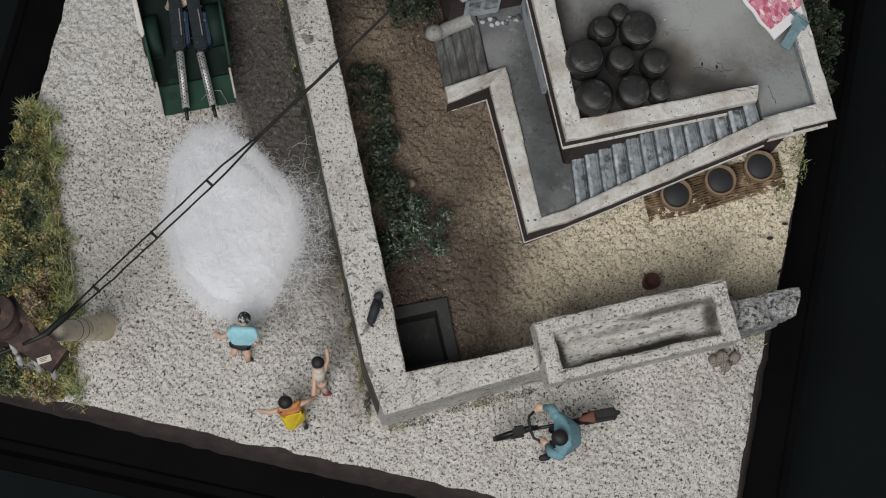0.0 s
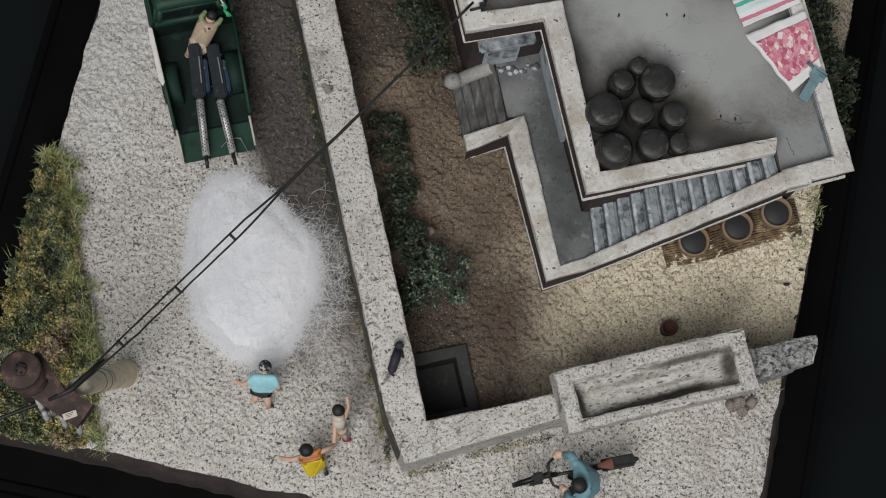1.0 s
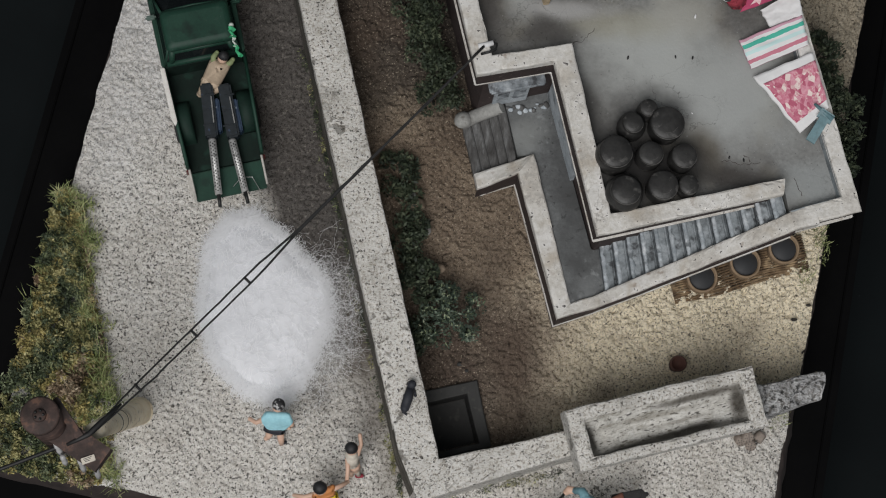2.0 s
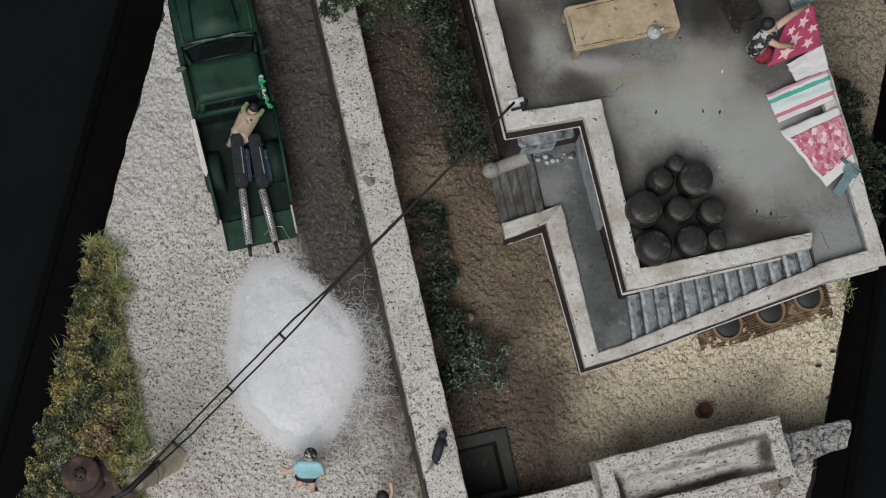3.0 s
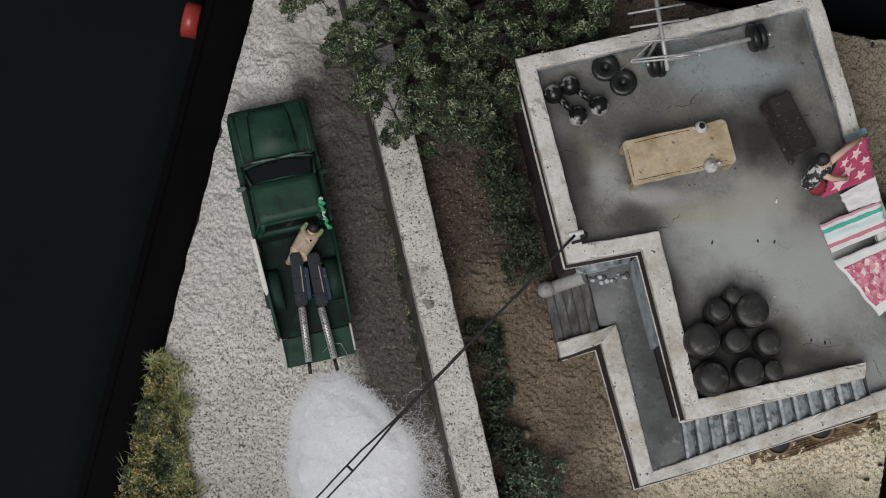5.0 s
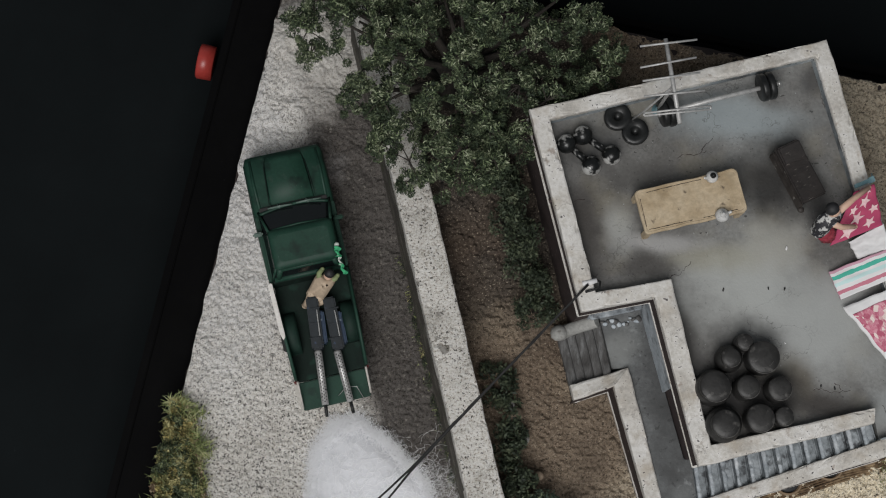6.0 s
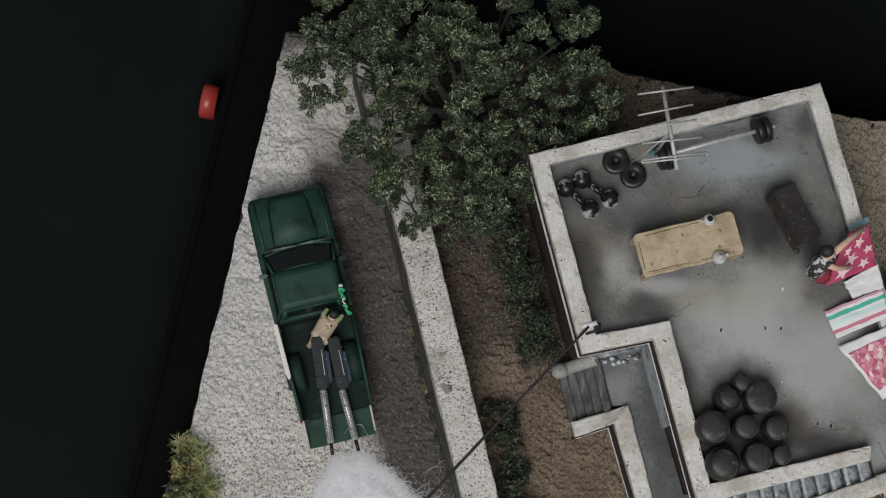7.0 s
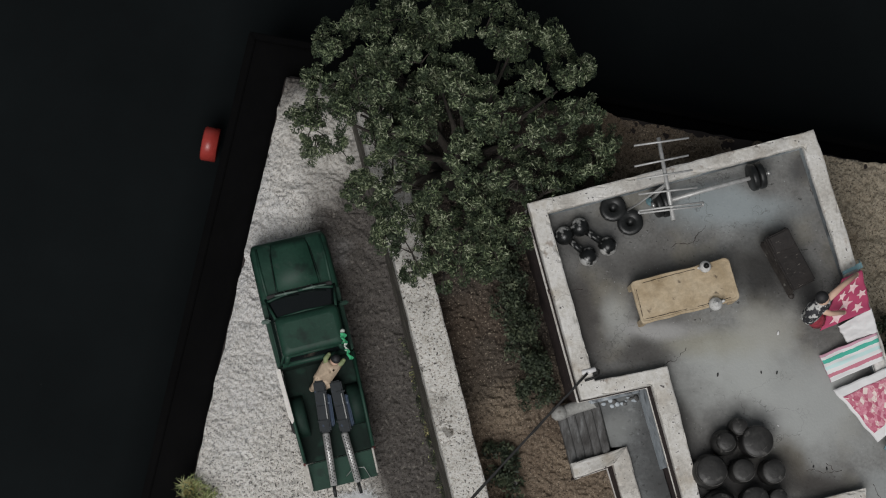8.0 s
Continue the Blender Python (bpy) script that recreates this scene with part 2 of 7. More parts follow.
# zones: pale sand south-east, darker brown by the basin and in the north-west strip
SOIL = mat("beige_sandy_soil", [(0.15, 0.113, 0.082), (0.25, 0.195, 0.142), (0.36, 0.29, 0.21)], 0.3, 30, [((0.04, 0.029, 0.021), 16, 0.595, 0.63, 0.9), ((0.16, 0.11, 0.075), 0.35, 0.5, 0.66, 0.4), ((0.66, 0.57, 0.44), 18, 0.62, 0.69, 0.5)], 0.95, 0.9, 0.06, vary=0.2, grain=(20, 0.16, 1.4), zones=[((0.94, 0.85, 0.66), (1.0, -0.6, -4.6, 0.8), (0.0, 1.0, -9.0, -8.0), 0.98), ((0.4, 0.35, 0.27), (1.0, 0.2, 13.2, 14.6), (0.0, 1.0, 12.0, 14.0), 0.9), ((0.095, 0.068, 0.053), (-1.0, 0.0, -5.4, -3.4), (0.0, -1.0, -11.5, -9.5), 0.85), ((0.056, 0.048, 0.041), (0.0, 1.0, 14.0, 17.5), (-1.0, 0.0, -4.0, -3.0), 0.9)], patches=[(3.6, 8.7, 0.9, 1.3, (0.1, 0.07, 0.052), 0.6), (4.4, 7.6, 1.2, 0.5, (0.12, 0.088, 0.065), 0.55), (2.9, 11.3, 0.7, 1.5, (0.13, 0.098, 0.073), 0.5)])
PLASTER = mat("rough_white_plaster", [(0.46, 0.447, 0.415), (0.62, 0.606, 0.573), (0.7, 0.686, 0.652)], 0.9, 17, [((0.04, 0.036, 0.032), 13, 0.605, 0.635, 0.9), ((0.4, 0.375, 0.32), 4, 0.57, 0.68, 0.35), ((0.08, 0.073, 0.057), 2.2, 0.62, 0.68, 0.65)], 0.95, 0.75, 0.06, vary=0.12, grain=(15, 0.12, 0.7), lines=((0.09, 0.08, 0.065), 1.6, 0.02, 0.8))
CREAM = mat("worn_cream_paint", [(0.41, 0.385, 0.345), (0.57, 0.553, 0.515), (0.65, 0.64, 0.615)], 0.9, 9, [((0.2, 0.14, 0.1), 3.0, 0.63, 0.72, 0.6), ((0.36, 0.3, 0.22), 1.2, 0.56, 0.74, 0.55), ((0.035, 0.028, 0.028), 9, 0.66, 0.685, 0.9), ((0.28, 0.27, 0.26), 0.7, 0.6, 0.74, 0.45)], 0.75, 0.55, 0.04, vary=0.14, lines=((0.06, 0.045, 0.04), 1.3, 0.01, 0.5))
MAROON = mat("dark_maroon_wall_paint", [(0.028, 0.019, 0.018), (0.05, 0.033, 0.031)], 2, 14, [((0.25, 0.2, 0.18), 8, 0.66, 0.72, 0.6)], 0.8, 0.4, 0.02)
ROOFING = mat("airbrushed_shaded_grey_roof_concrete", [(0.085, 0.08, 0.073), (0.155, 0.154, 0.147), (0.25, 0.257, 0.25)], 0.3, 12, [((0.22, 0.19, 0.12), 0.5, 0.52, 0.68, 0.35), ((0.03, 0.028, 0.026), 9, 0.665, 0.7, 0.85), ((0.05, 0.047, 0.044), 0.7, 0.58, 0.72, 0.5), ((0.45, 0.47, 0.47), 14, 0.7, 0.73, 0.5)], 0.5, 0.35, 0.02, vary=0.12, lines=((0.03, 0.027, 0.024), 0.9, 0.006, 0.6), patches=[
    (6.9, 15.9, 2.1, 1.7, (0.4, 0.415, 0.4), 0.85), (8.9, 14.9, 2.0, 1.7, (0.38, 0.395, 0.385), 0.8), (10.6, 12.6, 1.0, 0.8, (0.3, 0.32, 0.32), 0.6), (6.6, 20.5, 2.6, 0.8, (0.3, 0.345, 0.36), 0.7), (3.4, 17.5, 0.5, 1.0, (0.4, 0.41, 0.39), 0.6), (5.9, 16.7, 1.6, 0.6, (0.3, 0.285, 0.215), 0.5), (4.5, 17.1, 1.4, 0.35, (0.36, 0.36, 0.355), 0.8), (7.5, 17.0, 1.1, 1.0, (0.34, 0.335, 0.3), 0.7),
    # dark patches: grime plus shade painted in around jars, table, bench and parapet
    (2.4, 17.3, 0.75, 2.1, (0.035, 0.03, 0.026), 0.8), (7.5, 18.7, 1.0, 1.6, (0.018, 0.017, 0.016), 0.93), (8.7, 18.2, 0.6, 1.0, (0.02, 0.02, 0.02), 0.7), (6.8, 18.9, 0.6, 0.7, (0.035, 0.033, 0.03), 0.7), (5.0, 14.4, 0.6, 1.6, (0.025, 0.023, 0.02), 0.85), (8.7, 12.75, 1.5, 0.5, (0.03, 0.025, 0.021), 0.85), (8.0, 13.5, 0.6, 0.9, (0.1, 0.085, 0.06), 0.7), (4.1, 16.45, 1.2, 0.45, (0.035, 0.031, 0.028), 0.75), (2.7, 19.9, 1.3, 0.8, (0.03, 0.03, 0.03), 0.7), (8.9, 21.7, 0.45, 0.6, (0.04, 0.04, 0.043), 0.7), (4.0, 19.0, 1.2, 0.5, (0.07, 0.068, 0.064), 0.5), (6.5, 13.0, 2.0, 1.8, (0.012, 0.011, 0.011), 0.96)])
LANDING = mat("mottled_blue_grey_landing", [(0.05, 0.051, 0.051), (0.095, 0.099, 0.1), (0.17, 0.18, 0.183)], 1.0, 11, [((0.03, 0.03, 0.03), 5, 0.62, 0.68, 0.8), ((0.36, 0.38, 0.38), 3, 0.63, 0.72, 0.4)], 0.75, 0.4, 0.02, vary=0.14, patches=[(3.85, 14.8, 0.75, 0.85, (0.25, 0.26, 0.25), 0.6), (5.0, 12.5, 0.6, 2.3, (0.05, 0.052, 0.052), 0.6), (5.4, 10.6, 0.4, 0.5, (0.2, 0.21, 0.21), 0.4)])
INNERWALL = mat("blue_grey_washed_plaster", [(0.1, 0.112, 0.12), (0.22, 0.25, 0.265), (0.36, 0.39, 0.4)], 0.8, 10, [((0.04, 0.037, 0.035), 1.5, 0.55, 0.68, 0.7), ((0.03, 0.028, 0.026), 7, 0.64, 0.68, 0.7)], 0.8, 0.4, 0.03, vary=0.14)
DARKFACE = mat("dark_mossy_plaster", [(0.04, 0.034, 0.027), (0.075, 0.066, 0.052), (0.17, 0.158, 0.135)], 1.4, 14, [((0.05, 0.06, 0.025), 2.4, 0.56, 0.66, 0.7), ((0.03, 0.026, 0.022), 8, 0.6, 0.66, 0.8)], 0.95, 0.8, 0.06, vary=0.16)
STEPS = mat("drybrushed_blue_grey_steps", [(0.12, 0.137, 0.15), (0.29, 0.32, 0.345), (0.52, 0.55, 0.57)], 2.4, 9, [((0.03, 0.03, 0.034), 3, 0.54, 0.66, 0.8)], 0.8, 0.5, 0.03, vary=0.16)
DARKSTEPS = mat("dim_brown_grey_steps", [(0.04, 0.038, 0.036), (0.095, 0.094, 0.092), (0.2, 0.205, 0.205)], 1.6, 9, [((0.25, 0.26, 0.26), 3, 0.6, 0.7, 0.5)], 0.85, 0.5, 0.03, vary=0.16, stretch=(2.5, 0.8, 1))
BLACK = mat("black_plinth_lacquer", [(0.0024, 0.0024, 0.0026), (0.0038, 0.0038, 0.004)], 0.5, 6, [((0.12, 0.12, 0.12), 7, 0.78, 0.8, 0.8)], 0.6, 0.05, 0.005, vary=0.05, spec=0.03)
TABLETOP = mat("dark_table_cloth", [(0.0045, 0.006, 0.0066), (0.0066, 0.0088, 0.0096)], 0.2, 8, [((0.06, 0.07, 0.075), 9, 0.76, 0.79, 0.6)], 0.9, 0.2, 0.01, vary=0.05, spec=0.1)
EARTH = mat("dark_brown_earth_edge", [(0.018, 0.013, 0.012), (0.04, 0.03, 0.027)], 2, 10, [], 0.9, 0.5, 0.03)
GREEN = mat("dark_green_truck_paint", [(0.0075, 0.034, 0.022), (0.014, 0.052, 0.034)], 0.9, 14, [((0.14, 0.18, 0.16), 15, 0.72, 0.75, 0.5), ((0.004, 0.012, 0.009), 1.6, 0.56, 0.7, 0.7), ((0.05, 0.065, 0.055), 3.5, 0.62, 0.74, 0.35)], 0.58, 0.15, 0.01, vary=0.1, spec=0.35)
# darker copies of the truck green: the bed's shade is in their colour
BEDGREEN = mat("grimy_shaded_green_bed_paint", [(0.003, 0.008, 0.006), (0.006, 0.018, 0.013)], 1.2, 12, [((0.012, 0.04, 0.028), 1.8, 0.56, 0.68, 0.7)], 0.75, 0.15, 0.01, vary=0.1, spec=0.25)
ARCHGREEN = mat("shaded_dark_green_arch_paint", [(0.0045, 0.017, 0.012), (0.009, 0.03, 0.021)], 1.2, 12, [((0.05, 0.08, 0.065), 5, 0.66, 0.74, 0.4)], 0.7, 0.15, 0.01, vary=0.1, spec=0.3)
PALEGREEN = mat("pale_rubbed_green_paint", [(0.07, 0.115, 0.095), (0.15, 0.2, 0.175)], 3, 12, [((0.02, 0.05, 0.035), 4, 0.55, 0.66, 0.8)], 0.6, 0.15, 0.01)


# ---- the base and the ground ----
SW, SE, NE, NW = Vector((-10.55, 6.2)), Vector((10.15, 1.72)), Vector((14.3, 22.2)), Vector((-5.7, 26.28))


def west_line(y):
    return -0.62 + (12.85 - y) * 0.218


def south_line(x):
    return 5.5 + (x - 1.1) * 0.235


def yard_height(y):
    return 0.83 + 0.085 * (y - 8.6)


def ground_height(x, y):
    """The height of the ground, for things that stand on it."""
    inside = x > west_line(y) and y > south_line(x)
    return yard_height(y) if inside else 0.0


def make_ground():
    na, nb = 820, 820
    a, b = np.meshgrid(np.linspace(0, 1, na), np.linspace(0, 1, nb), indexing="ij")
    x = SW.x * (1 - a) * (1 - b) + SE.x * a * (1 - b) + NE.x * a * b + NW.x * (1 - a) * b
    y = SW.y * (1 - a) * (1 - b) + SE.y * a * (1 - b) + NE.y * a * b + NW.y * (1 - a) * b
    edge = np.minimum.reduce([a, 1 - a, b, 1 - b])
    wav = (vnoise(x, y, 0.5, 3) - 0.5) * 0.12 * np.exp(-edge * 60)
    x, y = x + wav, y + wav
    inside = (x > west_line(y)) & (y > south_line(x))
    grit = vnoise(x, y, 0.075, 4)
    lumps = grit ** 2 * 0.085 + (vnoise(x, y, 0.14, 8) - 0.5) * 0.055 + (vnoise(x, y, 0.3, 5) - 0.5) * 0.035 + (vnoise(x, y, 1.6, 6) - 0.5) * 0.1
    lumps += np.clip((y - 12) / 8, 0, 1) * ((vnoise(x, y, 0.36, 9) - 0.5) * 0.17 + (vnoise(x, y, 0.17, 10) - 0.5) * 0.06)
    lumps = np.where(inside, lumps * 1.6, lumps)
    z = np.where(inside, yard_height(y), 0.0) + lumps - 0.03
    z -= np.exp(-edge * 90) * 0.12
    verts = np.stack([x.ravel(), y.ravel(), z.ravel()], 1)
    i, j = np.meshgrid(np.arange(na - 1), np.arange(nb - 1), indexing="ij")
    q = np.stack([i * nb + j, (i + 1) * nb + j, (i + 1) * nb + j + 1, i * nb + j + 1], -1).reshape(-1, 4)
    yard = inside[:-1, :-1].ravel()
    # the cement basin is a pit in the yard
    u, v = (x - 1.3) * 0.976 + (y - 6.15) * 0.214, (y - 6.15) * 0.976 - (x - 1.3) * 0.214
    pit = ((u > 0.22) & (u < 1.42) & (v > 0.2) & (v < 1.62))[:-1, :-1].ravel()
    for name, keep, m, text in (("ground", ~yard & ~pit, GRAVEL, "pale grey gravel road with a dark strip of mud and painted-in shade along the wall"), ("courtyard_ground", yard & ~pit, SOIL, "beige sandy courtyard soil with brown stains, darker by the basin and north-west")):
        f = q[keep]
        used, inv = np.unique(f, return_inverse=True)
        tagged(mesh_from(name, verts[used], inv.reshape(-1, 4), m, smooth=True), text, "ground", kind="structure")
    bm = bmesh.new()
    side = []
    for p0, p1 in ((SW, SE), (SE, NE), (NE, NW), (NW, SW)):
        for k in range(60):
            side.append((p0.lerp(p1, k / 60), 1.0 if p1 != SW else max(0.15, (k - 55) / 5)))
    rings = []
    mid = (SW + SE + NE + NW) / 4
    for dz, out in ((-1.0, 0.4), (-0.6, 0.28), (-0.17, 0.05), (-0.2, -0.4)):
        ring = []
        for p, reach in side:
            d = (p - mid).normalized()
            top = yard_height(p.y) if (p.x > west_line(p.y) and p.y > south_line(p.x)) else 0.0
            zz = dz if dz < -0.5 else top + dz
            out_x = out * reach
            v = Vector((p.x + d.x * out_x, p.y + d.y * out_x, zz))
            ring.append(v + rough3(v, 0.3, 0.06))
        rings.append(ring)
    ringed(bm, rings, closed_ends=False, smooth=True)
    tagged(part("base_edge", bm, EARTH), "dark brown earth edge around the miniature ground", "trim", kind="structure")


make_ground()


def outset(d):
    mid = (SW + SE + NE + NW) / 4
    return [tuple(p + Vector((math.copysign(d, (Matrix.Rotation(radians(12.6), 2) @ (p - mid)).x), math.copysign(d, (Matrix.Rotation(radians(12.6), 2) @ (p - mid)).y))) @ Matrix.Rotation(radians(12.6), 2)) for p in (SW, SE, NE, NW)]


def make_plinth():
    t = thing("display_plinth", "glossy black display plinth under the miniature village", "plinth", (0, 0, -5.3))
    bm = bmesh.new()
    prism(bm, outset(1.5), 0.0, 4.3, 0.12)
    part("body", bm, BLACK, t)
    bm = bmesh.new()
    o, i = outset(1.5), outset(1.25)
    for k in range(4):
        a, b, c, d = o[k], o[(k + 1) % 4], i[(k + 1) % 4], i[k]
        prism(bm, [a, b, c, d], 4.303, 4.42, 0.03)
    part("raised_rim", bm, BLACK, t)
    bm = bmesh.new()
    prism(bm, outset(1.9), 0.0, 0.9, 0.1)
    part("foot", bm, BLACK, t, loc=(0, 0, -0.0))
    return t


make_plinth()
bm = bmesh.new()
prism(bm, [(-90, -80), (95, -80), (95, 110), (-90, 110)], -7.3, -5.302, 0.0)
tagged(part("table_top", bm, TABLETOP), "very dark blue-black table surface", "table", kind="structure")

# ---- yard walls ----
def wall_pair(y0, y1, n, w_out, w_in):
    ys = [y0 + (y1 - y0) * k / n for k in range(n + 1)]
    return [(west_line(y) - w_out, y - 0.0) for y in ys], [(west_line(y) + w_in, y + 0.1) for y in ys]


bm = bmesh.new()
outer, inner = wall_pair(24.6, 6.2, 6, 0.47, 0.53)
ribbon_wall(bm, [*outer, (0.86, 4.92), (2.57, 5.43), (4.82, 6.08), (9.9, 7.15)], [*inner, (1.4, 6.03), (3.3, 6.41), (4.74, 6.76), (9.75, 7.85)], [3.35, 3.3, 3.2, 3.12, 3.05, 3.0, 2.9, 2.85, 2.84, 2.82, 2.8], -0.1, 0.1, 0.017, 0.06, 8, 6, chip=0.05)
# west face below a ragged line takes the darker, mossy plaster
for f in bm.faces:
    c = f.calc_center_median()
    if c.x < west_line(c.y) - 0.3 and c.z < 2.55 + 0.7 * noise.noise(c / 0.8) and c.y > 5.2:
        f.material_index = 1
tagged(part("wall_yard", bm, [PLASTER, DARKFACE]), "long rough off-white plastered yard wall, grass at its foot", "wall", kind="structure")

DARKSTONE = mat("rough_grey_stone", [(0.3, 0.3, 0.3), (0.46, 0.46, 0.46), (0.62, 0.62, 0.62)], 2.5, 16, [((0.03, 0.03, 0.03), 8, 0.56, 0.64, 0.9)], 0.9, 1.0, 0.09, vary=0.24, grain=(9, 0.4, 1.5))


def stone_slab():
    bm = bmesh.new()
    ribbon_wall(bm, [(9.93, 7.02), (11.42, 7.56)], [(9.75, 7.9), (11.58, 8.27)], [3.0, 3.08], 0.6, 0.05, 0.05, 0.05, 14, 8, chip=0.12)
    ob = part("broken_stone_wall", bm, [DARKSTONE])
    return tagged(ob, "broken dark grey stone wall end jutting over the edge", "wall", kind="structure")


stone_slab()


# edge patches mix grime with the shade of the rim, painted in
TROUGHFLOOR = mat("grimy_shaded_white_trough_floor", [(0.42, 0.408, 0.37), (0.58, 0.567, 0.53), (0.7, 0.686, 0.652)], 0.9, 17, [((0.05, 0.045, 0.04), 12, 0.58, 0.64, 0.85), ((0.22, 0.2, 0.155), 3, 0.52, 0.64, 0.5)], 0.95, 0.8, 0.06, vary=0.14, stretch=(0.5, 1.4, 1), lines=((0.09, 0.08, 0.065), 1.2, 0.03, 0.8), patches=[(0.4, -0.46, 2.4, 0.2, (0.03, 0.026, 0.02), 0.97), (-1.3, -0.52, 1.2, 0.13, (0.02, 0.018, 0.014), 0.97), (1.98, 0.0, 0.24, 0.7, (0.05, 0.043, 0.032), 0.92), (0.9, 0.37, 1.6, 0.12, (0.07, 0.06, 0.045), 0.88), (-1.98, -0.1, 0.2, 0.55, (0.04, 0.035, 0.027), 0.92), (-0.4, 0.16, 1.5, 0.09, (0.2, 0.18, 0.14), 0.6), (0.5, -0.12, 1.1, 0.07, (0.16, 0.14, 0.11), 0.5)])


def trough():
    t = thing("stone_trough", "long pale stone trough, empty, on top of the yard wall", "trough", (7.18, 6.95, 2.83), 13.1)
    L, Wd = 5.0, 1.6
    bm = bmesh.new()
    prism(bm, [(-L / 2 + 0.05, -Wd / 2 + 0.05), (L / 2 - 0.05, -Wd / 2 + 0.05), (L / 2 - 0.05, Wd / 2 - 0.05), (-L / 2 + 0.05, Wd / 2 - 0.05)], 0.0, 0.24)
    n, k = 72, 22
    grid = []
    for i in range(n + 1):
        row = []
        for j in range(k + 1):
            u, v = i / n, j / k
            dip = min(1.0, u * 12, (1 - u) * 9, v * 4.5, (1 - v) * 2.0)
            p = Vector((-L / 2 + 0.3 + (L - 0.6) * u, -Wd / 2 + 0.2 + (Wd - 0.46) * v, 0.97 - 0.5 * dip * dip * (3 - 2 * dip)))
            row.append(bm.verts.new(p + rough3(p, 0.25, 0.06) + rough3(p, 0.09, 0.025)))
        grid.append(row)
    for i in range(n):
        for j in range(k):
            bm.faces.new((grid[i][j], grid[i + 1][j], grid[i + 1][j + 1], grid[i][j + 1]))
    part("floor", bm, TROUGHFLOOR, t, "pale trough floor with dark grime and painted-in shade along its edges")
    for name, o, i in (("long_side", [(-L / 2, -Wd / 2), (L / 2, -Wd / 2)], [(-L / 2 + 0.02, -Wd / 2 + 0.27), (L / 2 - 0.02, -Wd / 2 + 0.27)]), ("long_side", [(-L / 2, Wd / 2), (L / 2, Wd / 2)], [(-L / 2 + 0.02, Wd / 2 - 0.35), (L / 2 - 0.02, Wd / 2 - 0.35)]),
                       ("short_side", [(-L / 2 + 0.003, -Wd / 2 + 0.1), (-L / 2 + 0.003, Wd / 2 - 0.1)], [(-L / 2 + 0.44, -Wd / 2 + 0.1), (-L / 2 + 0.44, Wd / 2 - 0.1)]), ("short_side", [(L / 2 - 0.003, -Wd / 2 + 0.1), (L / 2 - 0.003, Wd / 2 - 0.1)], [(L / 2 - 0.42, -Wd / 2 + 0.1), (L / 2 - 0.42, Wd / 2 - 0.1)])):
        bm = bmesh.new()
        ribbon_wall(bm, o, i, [1.06 if name == "long_side" else 1.055] * 2, 0.0, 0.1, 0.022, 0.08, 5, 5, chip=0.05)
        part(name, bm, PLASTER, t)
    return t


trough()

# ---- the house with its flat roof ----
ROOF, PARA, LAND = 5.98, 6.45, 2.45
O_NW, O_NE, O_SE = (1.02, 20.68), (9.2, 22.62), (11.8, 11.82)
O_W2, O_NOTCH, O_SW = (2.24, 15.22), (4.18, 15.57), (5.15, 11.16)
O_END, O_GATE = (9.82, 12.2), (10.1, 11.38)
I_NW, I_NE, I_SE = (1.57, 20.4), (8.84, 22.14), (11.28, 12.2)
I_W2, I_NOTCH, I_SW = (2.63, 15.72), (4.66, 16.08), (5.5, 11.72)
I_END, I_GATE = (9.87, 12.62), (10.0, 11.82)


def house():
    t = thing("flat_roofed_house", "flat-roofed house with cream parapets, dark maroon walls and outside stairs", "house", (0, 0, 0))
    inset = lambda p, d: (p[0] + (6.3 - p[0]) * d, p[1] + (16.8 - p[1]) * d)  # noqa: E731
    body = [(1.4, 20.35), (2.55, 15.55), (4.52, 15.98), (5.6, 11.6), (9.9, 12.55), (11.4, 12.3), (8.9, 22.2)]
    bm = bmesh.new()
    prism(bm, body, 0.6, ROOF - 0.49)
    part("wall", bm, MAROON, t, "dark maroon painted house wall")
    # roof slab with its white lip
    bm = bmesh.new()
    prism(bm, [inset(p, 0.002) for p in (O_NW, O_W2, O_NOTCH, O_SW, O_END)] + [I_GATE, O_GATE, inset(O_SE, 0.002), inset(O_NE, 0.002)], ROOF - 0.5, ROOF - 0.41, 0.02)
    part("roof_slab", bm, CREAM, t, "white roof slab edge")
    roof_floor(t)
    fas = [inset(p, 0.012) for p in (O_END, O_SW, O_NOTCH, O_W2, O_NW, O_NE, O_SE, O_GATE)]
    fin = [inset(p, 0.055) for p in (O_END, O_SW, O_NOTCH, O_W2, O_NW, O_NE, O_SE, O_GATE)]
    bm = bmesh.new()
    ribbon_wall(bm, fas, fin, [PARA - 0.1] * 6 + [PARA - 0.2, PARA - 0.3], ROOF - 0.4, 0.3, 0.006, 0.02, 2, 2)
    part("parapet_band", bm, MAROON, t, "dark maroon band under the parapet")
    bm = bmesh.new()
    o = [O_END, O_SW, O_NOTCH, O_W2, O_NW, O_NE, O_SE, O_GATE]
    i = [I_END, I_SW, I_NOTCH, I_W2, I_NW, I_NE, I_SE, I_GATE]
    ribbon_wall(bm, o, i, [PARA, PARA, PARA + 0.03, PARA + 0.06, PARA + 0.06, PARA, PARA - 0.08, PARA - 0.12], ROOF + 0.27, 0.12, 0.02, 0.06, 5, 2, chip=0.06)
    part("parapet", bm, CREAM, t, "worn cream painted parapet with brown stains")
    bm = bmesh.new()
    ribbon_wall(bm, [inset(p, -0.012) for p in i], i, [ROOF + 0.34] * 8, ROOF - 0.015, 0.2, 0.012, 0.02, 2, 3)
    part("parapet_foot", bm, INNERWALL, t, "blue-grey washed inner face of the parapet")
    return t


